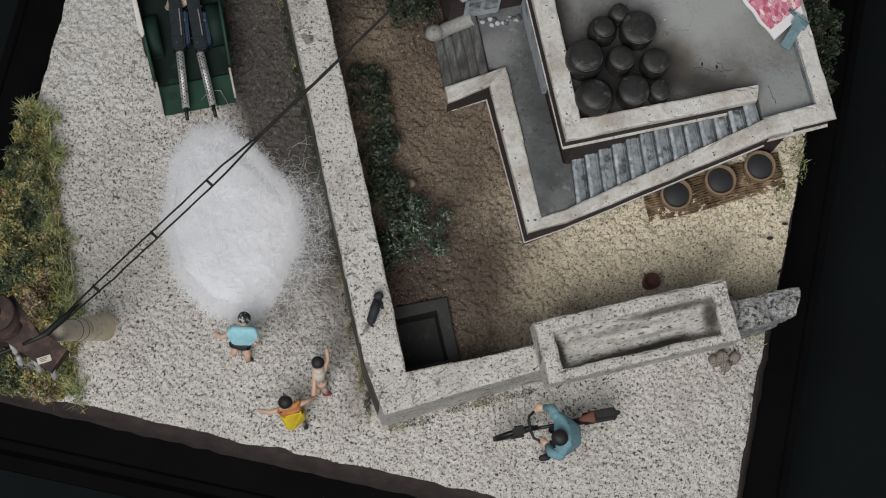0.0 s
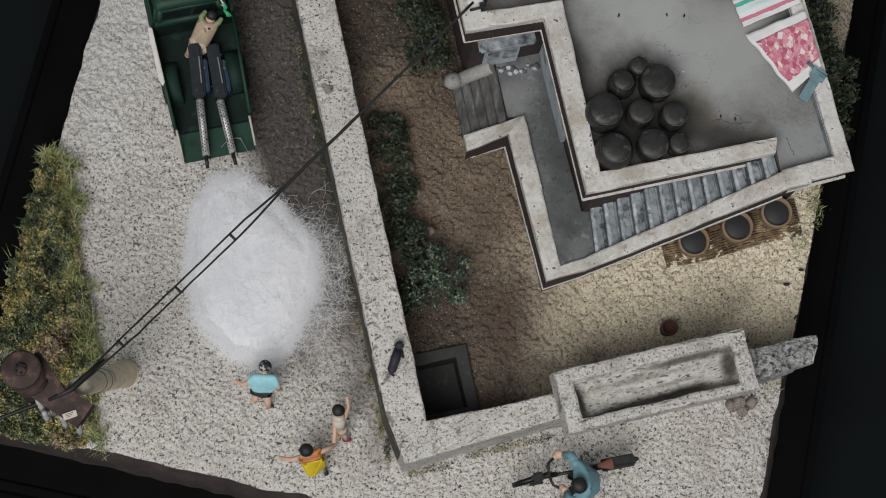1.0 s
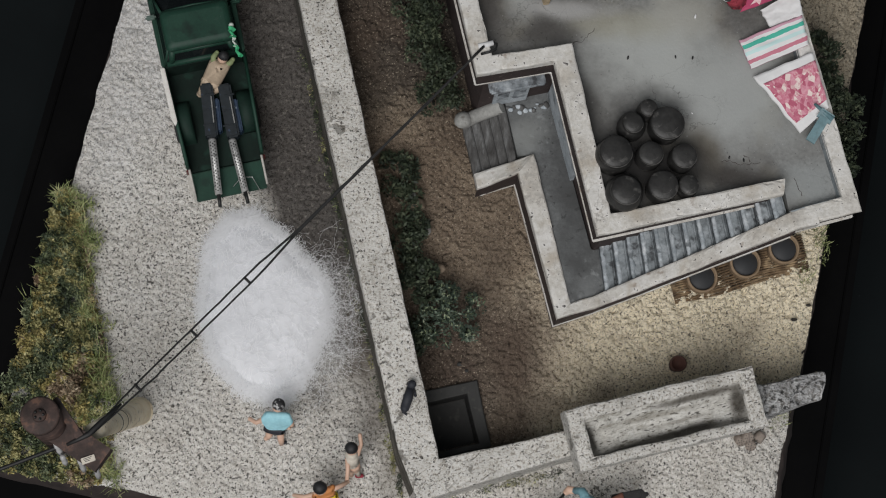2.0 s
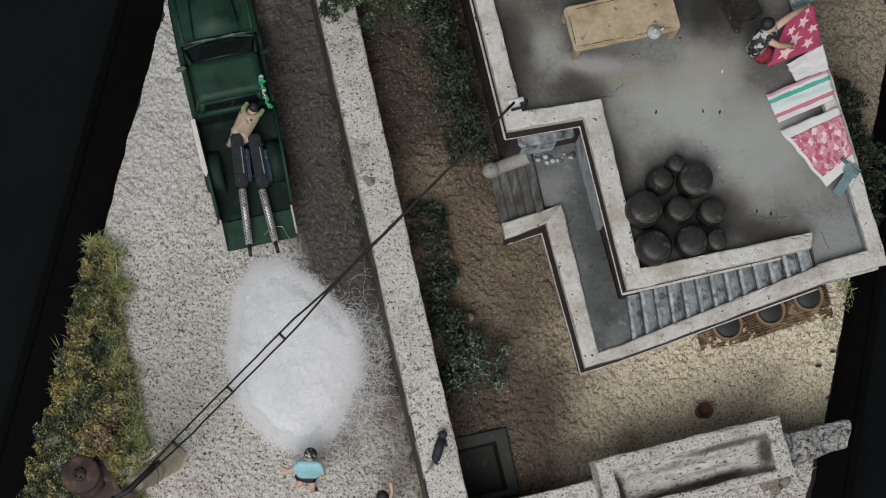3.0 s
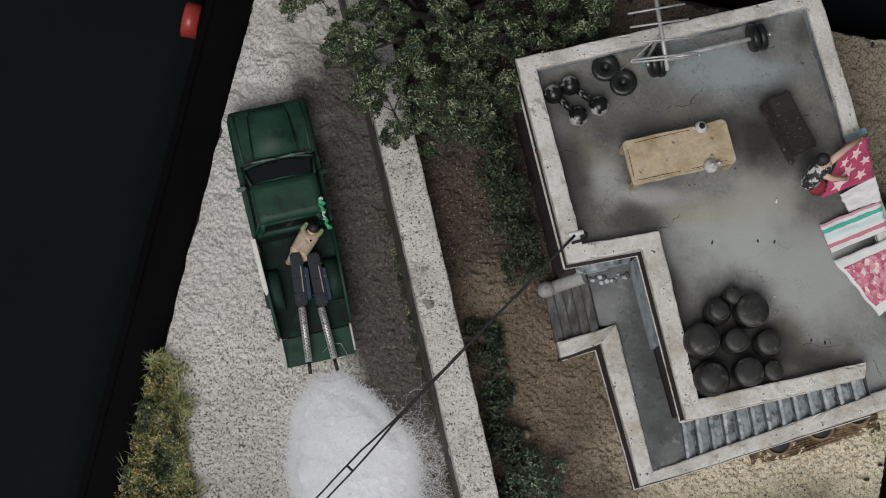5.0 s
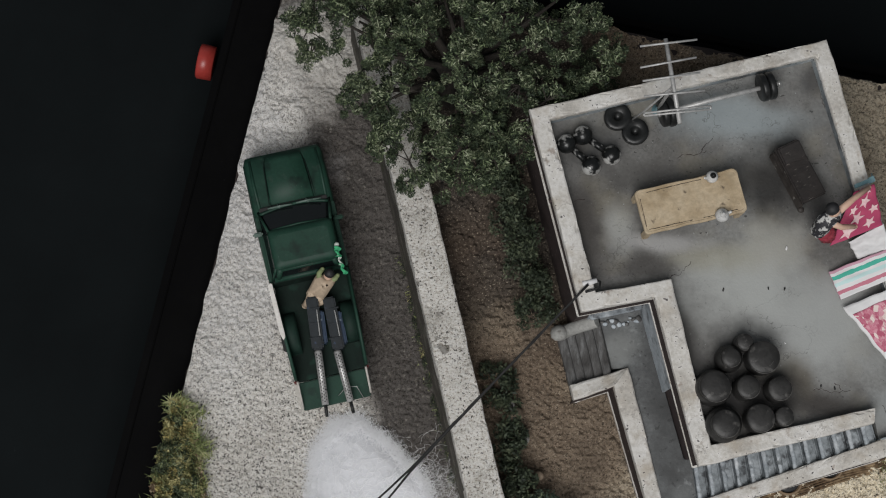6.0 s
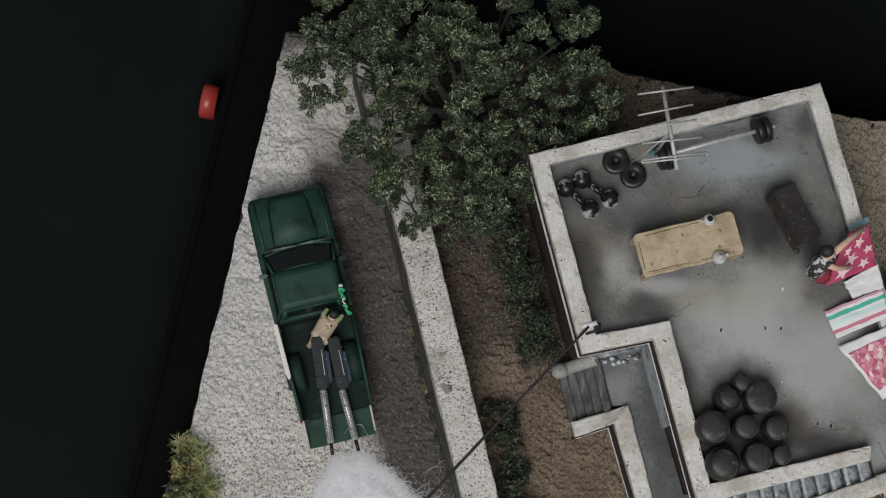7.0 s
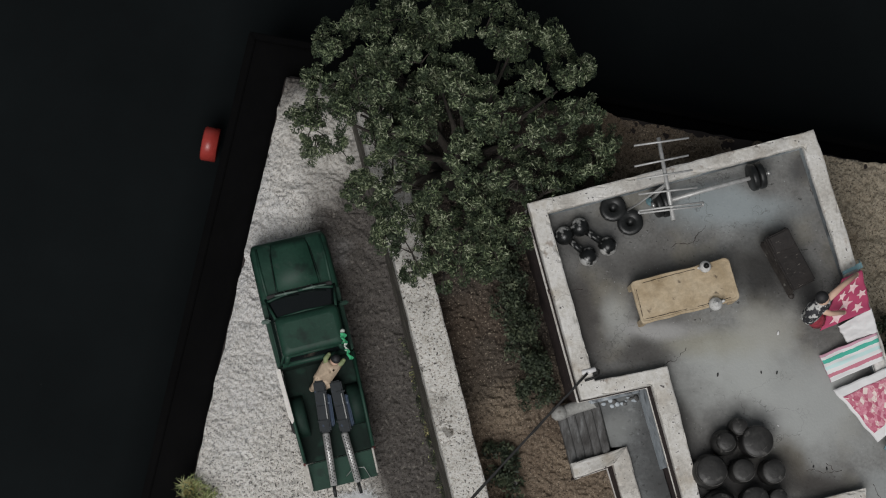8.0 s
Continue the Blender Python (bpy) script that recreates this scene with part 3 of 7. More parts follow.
def roof_floor(t):
    poly = [I_NW, I_W2, I_NOTCH, I_SW, I_END, I_GATE, I_SE, I_NE]
    bm = bmesh.new()
    inset = lambda p, d: (p[0] + (6.3 - p[0]) * d, p[1] + (16.8 - p[1]) * d)  # noqa: E731
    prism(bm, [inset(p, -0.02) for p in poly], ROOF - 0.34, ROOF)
    part("roof_floor", bm, ROOFING, t, "stained grey concrete roof floor with painted-in shade")


HOUSE = house()


def house_details(t):
    # pale plaster on the wall along the walkway
    bm = bmesh.new()
    ribbon_wall(bm, [(4.46, 15.9), (5.02, 13.5)], [(4.62, 15.95), (5.2, 13.55)], [3.9, 3.7], 2.4, 0.12, 0.02, 0.03, 2, 5)
    part("plaster_panel", bm, PALEBLUE, t, "pale blue drybrushed plaster by the walkway")
    # canopy and door in the wall above the landing
    bm = bmesh.new()
    box(bm, (3.42, 15.62, 4.55), (1.5, 0.42, 0.16), 0.04, (0, 0, 11), rough=0.01)
    part("door_canopy", bm, STEPS, t, "blue-grey concrete door canopy")
    bm = bmesh.new()
    box(bm, (3.4, 15.7, 3.35), (0.95, 0.08, 1.75), 0.02, (0, 0, 11))
    door = part("door", bm, PALEBLUE, t, "pale blue house door")
    for k in range(2):
        bm = bmesh.new()
        box(bm, (3.18 + 0.44 * k, 15.62 + 0.085 * k, 3.5), (0.34, 0.03, 1.2), 0.012, (0, 0, 11))
        part("panel", bm, STEPS, door)
    # hairline cracks in the roof floor, filled with dirt
    for p, q in (((5.04, 19.44, 5.98), (5.84, 19.65, 5.98)), ((5.63, 19.52, 5.98), (6.03, 20.06, 5.98)), ((4.55, 16.03, 5.98), (5.31, 16.58, 5.98)), ((8.39, 13.16, 5.98), (9.37, 13.07, 5.98)), ((8.94, 13.30, 5.98), (9.13, 13.16, 5.98)), ((8.98, 21.58, 5.98), (9.17, 20.84, 5.98)), ((2.08, 18.21, 5.98), (2.48, 18.36, 5.98)), ((10.20, 12.72, 5.98), (10.39, 12.28, 5.98))):
        bm = bmesh.new()
        a, b = Vector(p), Vector(q)
        side = Vector((a.y - b.y, b.x - a.x, 0)).normalized()
        n = max(5, int((b - a).length / 0.07))
        pts = [a.lerp(b, k / n) + side * R.uniform(-0.035, 0.035) + side * 0.04 * math.sin(k * 0.6) for k in range(n + 1)]
        tube(bm, pts, [0.003 + 0.007 * R.random() for _ in pts], 5)
        part("roof_crack", bm, MAROON, t, "dark crack in the concrete")
    # a drain spout
    bm = bmesh.new()
    tube(bm, [(1.75, 18.3, 6.25), (1.5, 18.24, 6.2)], 0.07, 8)
    part("drain_spout", bm, MAROON, t, "short dark drain spout")


def outer_stairs():
    t = thing("outside_stairs", "blue-grey concrete stairs and landing with cream parapet beside the house", "stairs", (0, 0, 0))
    # landing and walkway
    bm = bmesh.new()
    prism(bm, [(3.3, 15.72), (3.62, 14.2), (4.0, 14.2), (4.85, 10.0), (5.95, 10.5), (5.9, 11.62), (5.55, 11.62), (4.5, 16.0), (3.4, 15.8)], 0.9, LAND, 0.02)
    part("landing", bm, LANDING, t, "grey concrete landing")
    # low west flight
    n = 5
    for k in range(n):
        bm = bmesh.new()
        f0, f1 = k / n, (k + 1) / n
        a, b = Vector((2.2, 15.2)).lerp(Vector((3.32, 15.55)), f0), Vector((2.2, 15.2)).lerp(Vector((3.32, 15.55)), f1)
        c, d = Vector((2.58, 13.5)).lerp(Vector((3.64, 13.9)), f1), Vector((2.58, 13.5)).lerp(Vector((3.64, 13.9)), f0)
        z = 1.45 + (LAND - 1.5) * (k + 0.8) / n
        prism(bm, [d, c, b, a], 1.0, z, 0.03)
        step = part("step", bm, DARKSTEPS, t)
    # upper flight up to the roof, open underneath
    n = 13
    lo0, lo1, hi0, hi1 = Vector((5.72, 11.85)), Vector((5.88, 10.3)), Vector((9.85, 12.5)), Vector((10.08, 11.5))
    for k in range(n):
        f0, f1 = k / n, (k + 1.02) / n
        z = LAND + (ROOF - LAND) * (k + 1) / n - 0.015
        bm = bmesh.new()
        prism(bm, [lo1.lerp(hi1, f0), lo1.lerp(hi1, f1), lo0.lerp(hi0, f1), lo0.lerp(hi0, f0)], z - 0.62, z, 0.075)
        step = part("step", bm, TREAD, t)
        bm = bmesh.new()
        rows = []
        for i in range(13):
            u = 0.07 + 0.86 * i / 12
            w0, w1 = f0 + 0.004 * noise.noise(Vector((i * 0.7, k, 1))), f0 + (0.4 + 0.24 * noise.noise(Vector((i * 0.6, k, 5)))) / n
            a, b = lo1.lerp(hi1, w0).lerp(lo0.lerp(hi0, w0), u), lo1.lerp(hi1, w1).lerp(lo0.lerp(hi0, w1), u)
            h = z + 0.02 * noise.noise(Vector((i * 0.9, k, 9)))
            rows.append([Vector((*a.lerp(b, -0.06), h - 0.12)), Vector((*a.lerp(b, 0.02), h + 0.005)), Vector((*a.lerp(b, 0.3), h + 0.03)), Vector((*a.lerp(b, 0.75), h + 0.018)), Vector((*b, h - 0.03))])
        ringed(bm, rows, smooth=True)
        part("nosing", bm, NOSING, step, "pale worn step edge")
    # parapet of the stairs
    bm = bmesh.new()
    ribbon_wall(bm, [(2.55, 13.34), (3.61, 13.68), (4.6, 9.74), (5.6, 10.0), (10.14, 11.35), (10.7, 11.48)], [(2.46, 13.78), (4.06, 14.2), (4.96, 10.16), (5.6, 10.36), (10.02, 11.79), (10.6, 11.93)], [2.1, 2.68, 2.5, 2.62, 6.33, 6.36], [1.82, 2.38, 2.2, 2.3, 5.98, 6.0], 0.11, 0.018, 0.06, 4, 5, chip=0.04)
    part("stair_parapet", bm, CREAM, t, "worn cream painted stair parapet")
    bm = bmesh.new()
    ribbon_wall(bm, [(2.54, 13.33), (3.63, 13.66), (4.62, 9.73), (5.6, 9.98), (10.16, 11.33)], [(2.55, 13.4), (3.9, 14.0), (4.8, 9.95), (5.6, 10.1), (10.02, 11.5)], [1.95, 2.5, 2.32, 2.44, 6.1], [0.85, 0.9, 0.9, 1.75, 5.5], 0.2, 0.01, 0.02, 2, 3)
    part("stair_wall", bm, MAROON, t, "dark maroon painted outer face of the stairs")
    bm = bmesh.new()
    ribbon_wall(bm, [(2.52, 13.31), (3.61, 13.63), (4.6, 9.7), (5.6, 9.96), (10.16, 11.3)], [(2.5, 13.3), (3.7, 13.7), (4.65, 9.8), (5.6, 10.0), (10.1, 11.35)], [1.2, 1.4, 1.35, 1.9, 5.62], [1.1, 1.3, 1.25, 1.8, 5.5], 0.2, 0.01, 0.02, 2, 2)
    part("foot_trim", bm, CREAM, t, "thin white line at the foot of the stairs")
    # broken plaster along the back of the landing
    cr = random.Random(17)
    for k in range(16):
        bm = bmesh.new()
        r = cr.uniform(0.04, 0.1)
        ball(bm, (3.35 + 1.1 * k / 15 + cr.uniform(-0.05, 0.05), 15.42 + 0.22 * k / 15 + cr.uniform(-0.1, 0.08), LAND + r * 0.3), (r, r * cr.uniform(0.5, 0.9), r * 0.6), 9, 6, rough=r * 0.5)
        part("plaster_crumb", bm, PALEBLUE if k % 3 else DARKSTEPS, t)
    # stone cheek of the west flight
    bm = bmesh.new()
    tube(bm, [(2.25, 15.28, 2.0), (2.6, 15.4, 2.2), (3.2, 15.55, 2.55)], [0.2, 0.19, 0.2], 12)
    ball(bm, (2.2, 15.27, 2.1), (0.27, 0.24, 0.27), rough=0.03)
    part("cheek_stone", bm, PALESTONE, t, "rounded grey stone cheek")
    return t


PALESTONE = mat("pale_worn_cheek_stone", [(0.2, 0.2, 0.19), (0.4, 0.4, 0.38)], 2, 9, [((0.08, 0.07, 0.06), 4, 0.58, 0.68, 0.7)], 0.85, 0.5, 0.03)
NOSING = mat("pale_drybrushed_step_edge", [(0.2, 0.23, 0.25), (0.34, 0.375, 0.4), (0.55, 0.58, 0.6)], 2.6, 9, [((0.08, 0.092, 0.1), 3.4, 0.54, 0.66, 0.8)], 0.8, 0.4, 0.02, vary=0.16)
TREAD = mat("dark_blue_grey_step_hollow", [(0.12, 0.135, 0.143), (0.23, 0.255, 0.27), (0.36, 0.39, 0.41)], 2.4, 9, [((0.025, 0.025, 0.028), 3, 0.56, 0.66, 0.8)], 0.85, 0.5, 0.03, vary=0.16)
PALEBLUE = mat("pale_blue_plaster", [(0.3, 0.34, 0.37), (0.48, 0.52, 0.55)], 1.5, 9, [((0.12, 0.13, 0.14), 2.5, 0.55, 0.68, 0.7)], 0.8, 0.4, 0.03)
house_details(HOUSE)
outer_stairs()

# ---- the green pickup truck ----
GLASS = mat("dark_window_glass", [(0.006, 0.009, 0.010), (0.010, 0.013, 0.013)], 1, 6, [], 0.12, 0.0, vary=0.0)
RUBBER = mat("black_rubber", [(0.012, 0.012, 0.012), (0.022, 0.022, 0.022)], 4, 14, [], 0.75, 0.2, 0.01)
CHROME = mat("worn_bare_metal", [(0.35, 0.35, 0.34), (0.5, 0.5, 0.49)], 4, 12, [((0.05, 0.05, 0.05), 8, 0.62, 0.7, 0.7)], 0.4, 0.2, 0.01, metal=0.7)
REDLAMP = mat("red_lamp_plastic", [(0.1, 0.012, 0.01), (0.15, 0.018, 0.014)], 4, 12, [], 0.35, 0.0)
BOARDPAINT = mat("chipped_bright_white_board_paint", [(0.66, 0.63, 0.59), (0.8, 0.78, 0.74)], 3, 10, [((0.25, 0.21, 0.16), 6, 0.64, 0.72, 0.6)], 0.65, 0.3, 0.02)
WHITEPAINT = mat("chipped_white_paint", [(0.42, 0.40, 0.36), (0.58, 0.56, 0.52)], 3, 10, [((0.2, 0.17, 0.13), 5, 0.62, 0.72, 0.6)], 0.7, 0.3, 0.02)


def pickup():
    t = thing("pickup_truck", "dark green model pickup truck with open tailgate carrying foggers", "truck", (-4.93, 17.15, 0.0), 12.3)

    def hull(bm, rows, mi=0):
        """rows: (y, half width, z low, z high, bulge)."""
        rings = []
        for y, w, z0, z1, b in rows:
            r = 0.09
            rings.append([Vector(p) for p in ((-w + 0.06, y, z0), (-w - b, y, z0 + (z1 - z0) * 0.3), (-w - b, y, z0 + (z1 - z0) * 0.62), (-w, y, z1 - r), (-w + r * 0.4, y, z1 - r * 0.3), (-w + r * 1.4, y, z1), (w - r * 1.4, y, z1), (w - r * 0.4, y, z1 - r * 0.3), (w, y, z1 - r), (w + b, y, z0 + (z1 - z0) * 0.62), (w + b, y, z0 + (z1 - z0) * 0.3), (w - 0.06, y, z0))])
        ringed(bm, rings, mi=mi, smooth=True)

    bm = bmesh.new()
    hull(bm, [(0.02, 1.14, 0.32, 1.45, 0.03), (1.0, 1.17, 0.32, 1.45, 0.03), (2.05, 1.17, 0.32, 1.43, 0.04), (3.0, 1.16, 0.32, 1.36, 0.04), (3.62, 1.15, 0.34, 1.28, 0.04), (3.8, 1.1, 0.4, 1.16, 0.02), (3.84, 1.04, 0.46, 1.02, 0.0)])
    part("body", bm, GREEN, t)
    bm = bmesh.new()
    rows = []
    for y, w, z in ((2.22, 0.66, 1.475), (2.9, 0.63, 1.445), (3.5, 0.59, 1.375), (3.7, 0.55, 1.3)):
        rows.append([Vector((-w, y, z - 0.08)), Vector((-w + 0.05, y, z)), Vector((0, y, z + 0.03)), Vector((w - 0.05, y, z)), Vector((w, y, z - 0.08))])
    ringed(bm, rows, smooth=True)
    part("hood", bm, GREEN, t)
    for x in (-0.68, 0.68):
        bm = bmesh.new()
        tube(bm, [(x * (1 - 0.035 * k), 2.26 + 0.36 * k, 1.43 - 0.004 * k * k * k + 0.005) for k in range(5)], [0.012, 0.018, 0.018, 0.018, 0.012], 6)
        part("hood_seam", bm, BEDGREEN, t, "dark seam beside the hood")
    for sx in (-1, 1):
        bm = bmesh.new()
        tube(bm, [(sx * 0.98, 2.15, 1.42), (sx * 1.0, 3.0, 1.36), (sx * 0.98, 3.66, 1.24)], 0.05, 8)
        part("fender_ridge", bm, GREEN, t)
    # cab
    bm = bmesh.new()
    rows = []
    for z, w, y0, y1, dx in ((1.42, 1.06, 0.02, 2.12, 0.0), (1.5, 1.04, 0.04, 2.04, 0.01), (2.02, 0.9, 0.26, 1.38, 0.02)):
        rows.append([Vector((x + dx, y, z)) for x, y in ((-w, y0), (-w + 0.1, y0 - 0.02), (w - 0.1, y0 - 0.02), (w, y0), (w, y1 - 0.16), (w - 0.12, y1 - 0.05), (w * 0.45, y1 + 0.05), (-w * 0.45, y1 + 0.05), (-w + 0.12, y1 - 0.05), (-w, y1 - 0.16))])
    ringed(bm, rows, smooth=False)
    part("cab_glass", bm, GLASS, t, "dark cab windows")
    bm = bmesh.new()
    rows = []
    for z, w, y0, y1 in ((1.98, 0.95, 0.2, 1.42), (2.08, 0.95, 0.2, 1.36), (2.17, 0.89, 0.26, 1.28), (2.21, 0.76, 0.38, 1.16)):
        ring = []
        c = 0.14
        for (cx, cy, a0) in ((w - c, y1 - c, 0), (-w + c, y1 - c, 90), (-w + c, y0 + c, 180), (w - c, y0 + c, 270)):
            for k in range(5):
                a = radians(a0 + 22.5 * k)
                ring.append(Vector((0.02 + cx + c * math.cos(a), cy + c * math.sin(a), z)))
        rows.append(ring)
    ringed(bm, rows, smooth=True)
    part("cab_roof", bm, GREEN, t)
    for sx in (-1, 1):
        for y0, y1 in ((0.05, 0.28), (2.08, 1.36)):
            bm = bmesh.new()
            tube(bm, [(sx * 1.05, y0, 1.42), (sx * 0.91 + 0.02, y1, 2.04)], 0.04, 8)
            part("pillar", bm, GREEN, t)
        bm = bmesh.new()
        box(bm, (sx * 1.12, 1.0, 1.44), (0.1, 1.95, 0.08), 0.03)
        part("door_sill", bm, GREEN, t)
        bm = bmesh.new()
        box(bm, (sx * 1.19, 1.42, 1.6), (0.3, 0.12, 0.18), 0.045, (0, 0, -0.12 * sx))
        tube(bm, [(sx * 1.06, 1.5, 1.46), (sx * 1.12, 1.46, 1.56)], 0.03, 6)
        part("side_mirror", bm, [GREEN, PALEGREEN][sx < 0], t, "rubbed pale green mirror" if sx < 0 else "")
    bm = bmesh.new()
    tube(bm, [(-1.0, 0.04, 1.52), (1.0, 0.04, 1.52)], 0.09, 8)
    tube(bm, [(-0.78, 0.22, 1.94), (0.92, 0.22, 1.94)], 0.07, 8)
    for x in (-0.78, 0.78):
        tube(bm, [(x * 1.12, 0.05, 1.5), (x, 0.24, 1.98)], 0.09, 8)
    part("rear_window_frame", bm, GREEN, t, smooth=True)
    bm = bmesh.new()
    tube(bm, [(0.145 * k, 2.13 - 0.0028 * k * k, 1.5) for k in range(-7, 8)], 0.045, 8)
    tube(bm, [(-0.76, 1.38, 2.0), (0.02, 1.42, 2.01), (0.82, 1.38, 2.0)], 0.035, 8)
    part("windshield_frame", bm, GREEN, t, smooth=True)
    bm = bmesh.new()
    box(bm, (0, 2.13, 1.47), (2.0, 0.12, 0.05), 0.02)
    for k in range(9):
        box(bm, (-0.36 + k * 0.09, 2.26, 1.462), (0.045, 0.14, 0.02))
    part("cowl_vent", bm, RUBBER, t)
    for x0 in (-0.75, 0.1):
        bm = bmesh.new()
        tube(bm, [(x0, 2.12, 1.55), (x0 + 0.35, 2.12, 1.575), (x0 + 0.72, 2.1, 1.585)], [0.026, 0.036, 0.024], 6)
        tube(bm, [(x0 + 0.3, 2.2, 1.5), (x0 + 0.34, 2.07, 1.575)], 0.026, 6)
        part("wiper", bm, PALEGREEN, t, "pale rubbed wiper")
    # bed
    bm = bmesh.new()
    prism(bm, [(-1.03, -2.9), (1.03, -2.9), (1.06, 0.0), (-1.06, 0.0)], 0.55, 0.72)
    bed = part("bed_floor", bm, BEDGREEN, t, "grimy dark green bed floor, shade painted into its colour")
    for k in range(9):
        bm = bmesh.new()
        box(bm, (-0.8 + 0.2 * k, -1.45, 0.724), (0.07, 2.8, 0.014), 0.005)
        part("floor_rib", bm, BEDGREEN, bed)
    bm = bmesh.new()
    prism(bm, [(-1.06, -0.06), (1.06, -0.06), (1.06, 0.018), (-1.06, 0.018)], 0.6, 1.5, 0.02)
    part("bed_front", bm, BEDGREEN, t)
    for sx in (-1, 1):
        bm = bmesh.new()
        ribbon_wall(bm, [(sx * 1.07, -2.9), (sx * 1.18, -0.02)], [(sx * 0.99, -2.9), (sx * 1.07, -0.02)], [1.36, 1.42], 0.36, 0.3, 0.0, 0.02, 2, 3)
        tube(bm, [(sx * 1.03, -2.88, 1.37), (sx * 1.125, -0.04, 1.43)], 0.05, 8)
        part("bed_side", bm, GREEN, t)
        bm = bmesh.new()
        rows = []
        for k in range(13):
            a = math.pi * k / 12
            rows.append([Vector((sx * x, -1.5 - 0.62 * math.cos(a), 0.72 + h * math.sin(a))) for x, h in ((1.04, 0.54), (0.74, 0.54), (0.66, 0.44), (0.66, 0.0), (1.04, 0.0))])
        ringed(bm, rows, smooth=True)
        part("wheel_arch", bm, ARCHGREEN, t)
        bm = bmesh.new()
        box(bm, (sx * 1.05, -2.93, 0.95), (0.1, 0.07, 0.34), 0.02)
        part("tail_lamp", bm, REDLAMP, t, "red tail lamp")
        bm = bmesh.new()
        tube(bm, [(sx * 1.0, -2.95, 1.3), (sx * 1.0, -3.66, 0.8)], 0.034, 6)
        part("tailgate_strut", bm, WHITEPAINT, t, "chipped pale tailgate strut")
    bm = bmesh.new()
    box(bm, (0, -3.34, 0.68), (1.98, 0.82, 0.08), 0.03)
    for x in (-0.96, 0.96):
        box(bm, (x, -3.34, 0.72), (0.05, 0.82, 0.09), 0.02)
    part("tailgate", bm, GREEN, t, "green tailgate let down flat")
    bm = bmesh.new()
    prism(bm, [(-1.13, -2.98), (-1.02, -2.96), (-0.98, -3.7), (-1.05, -3.72), (-1.11, -3.45)], 0.74, 0.8, 0.01)
    part("tailgate_hinge_plate", bm, WHITEPAINT, t, "chipped pale plate beside the tailgate")
    bm = bmesh.new()
    box(bm, (0, -3.05, 0.42), (2.0, 0.16, 0.16), 0.04)
    part("rear_bumper", bm, CHROME, t)
    bm = bmesh.new()
    prism(bm, [(-1.22, -0.02), (-1.1, -0.02), (-1.05, -1.62), (-1.13, -1.72), (-1.19, -1.5)], 1.38, 1.5, 0.02)
    part("side_board", bm, BOARDPAINT, t, "narrow chipped white board along the truck bed")
    bm = bmesh.new()
    box(bm, (0, 3.86, 0.5), (2.26, 0.2, 0.2), 0.06)
    part("front_bumper", bm, CHROME, t)
    for sx in (-1, 1):
        bm = bmesh.new()
        ball(bm, (sx * 0.8, 3.8, 0.85), (0.17, 0.07, 0.17))
        part("headlight", bm, CHROME, t, "round headlight")
        for y in (-1.5, 2.72):
            w = bmesh.new()
            prof = [(0.16, -0.14), (0.36, -0.15), (0.43, -0.1), (0.44, 0.0), (0.43, 0.1), (0.36, 0.15), (0.16, 0.14)]
            lathe(w, prof, 24, tilt=pose(0, 0, 0, 0, 90, 0).to_3x3())
            wheel = part("wheel", w, RUBBER, t, "black rubber tyre", loc=(sx * 1.04, y, 0.44), smooth=True)
            w = bmesh.new()
            lathe(w, [(0.0, -0.12), (0.22, -0.13), (0.24, 0.0), (0.22, 0.13), (0.0, 0.12)], 16, tilt=pose(0, 0, 0, 0, 90, 0).to_3x3())
            part("rim", w, CHROME, wheel, smooth=True)
    return t


pickup()


# ---- foliage, grass and fibres ----
def leafy(name, tones, rough=0.7):
    """Leaf colour that differs from leaf to leaf."""
    m = bpy.data.materials.new(name)
    m.use_nodes = True
    nt = m.node_tree
    b = nt.nodes["Principled BSDF"]
    g, r = nt.nodes.new("ShaderNodeNewGeometry"), nt.nodes.new("ShaderNodeValToRGB")
    e = r.color_ramp.elements
    while len(e) < len(tones):
        e.new(0.5)
    for k, (el, c) in enumerate(zip(e, tones)):
        el.position, el.color = k / (len(tones) - 1), (*c, 1)
    co, nz, ad = nt.nodes.new("ShaderNodeTexCoord"), nt.nodes.new("ShaderNodeTexNoise"), nt.nodes.new("ShaderNodeMath")
    nz.inputs["Scale"].default_value, nz.inputs["Detail"].default_value = 260.0, 3.0
    nt.links.new(co.outputs["Object"], nz.inputs["Vector"])
    ad.operation = "MULTIPLY_ADD"
    ad.inputs[1].default_value = 0.62
    sh = nt.nodes.new("ShaderNodeMapRange")
    sh.inputs["From Min"].default_value, sh.inputs["From Max"].default_value = 0.3, 0.7
    sh.inputs["To Min"].default_value, sh.inputs["To Max"].default_value = -0.25, 0.55
    nt.links.new(nz.outputs["Fac"], sh.inputs["Value"])
    nt.links.new(g.outputs["Random Per Island"], ad.inputs[0])
    nt.links.new(sh.outputs["Result"], ad.inputs[2])
    nt.links.new(ad.outputs["Value"], r.inputs["Fac"])
    nt.links.new(r.outputs["Color"], b.inputs["Base Color"])
    b.inputs["Roughness"].default_value = rough
    return m


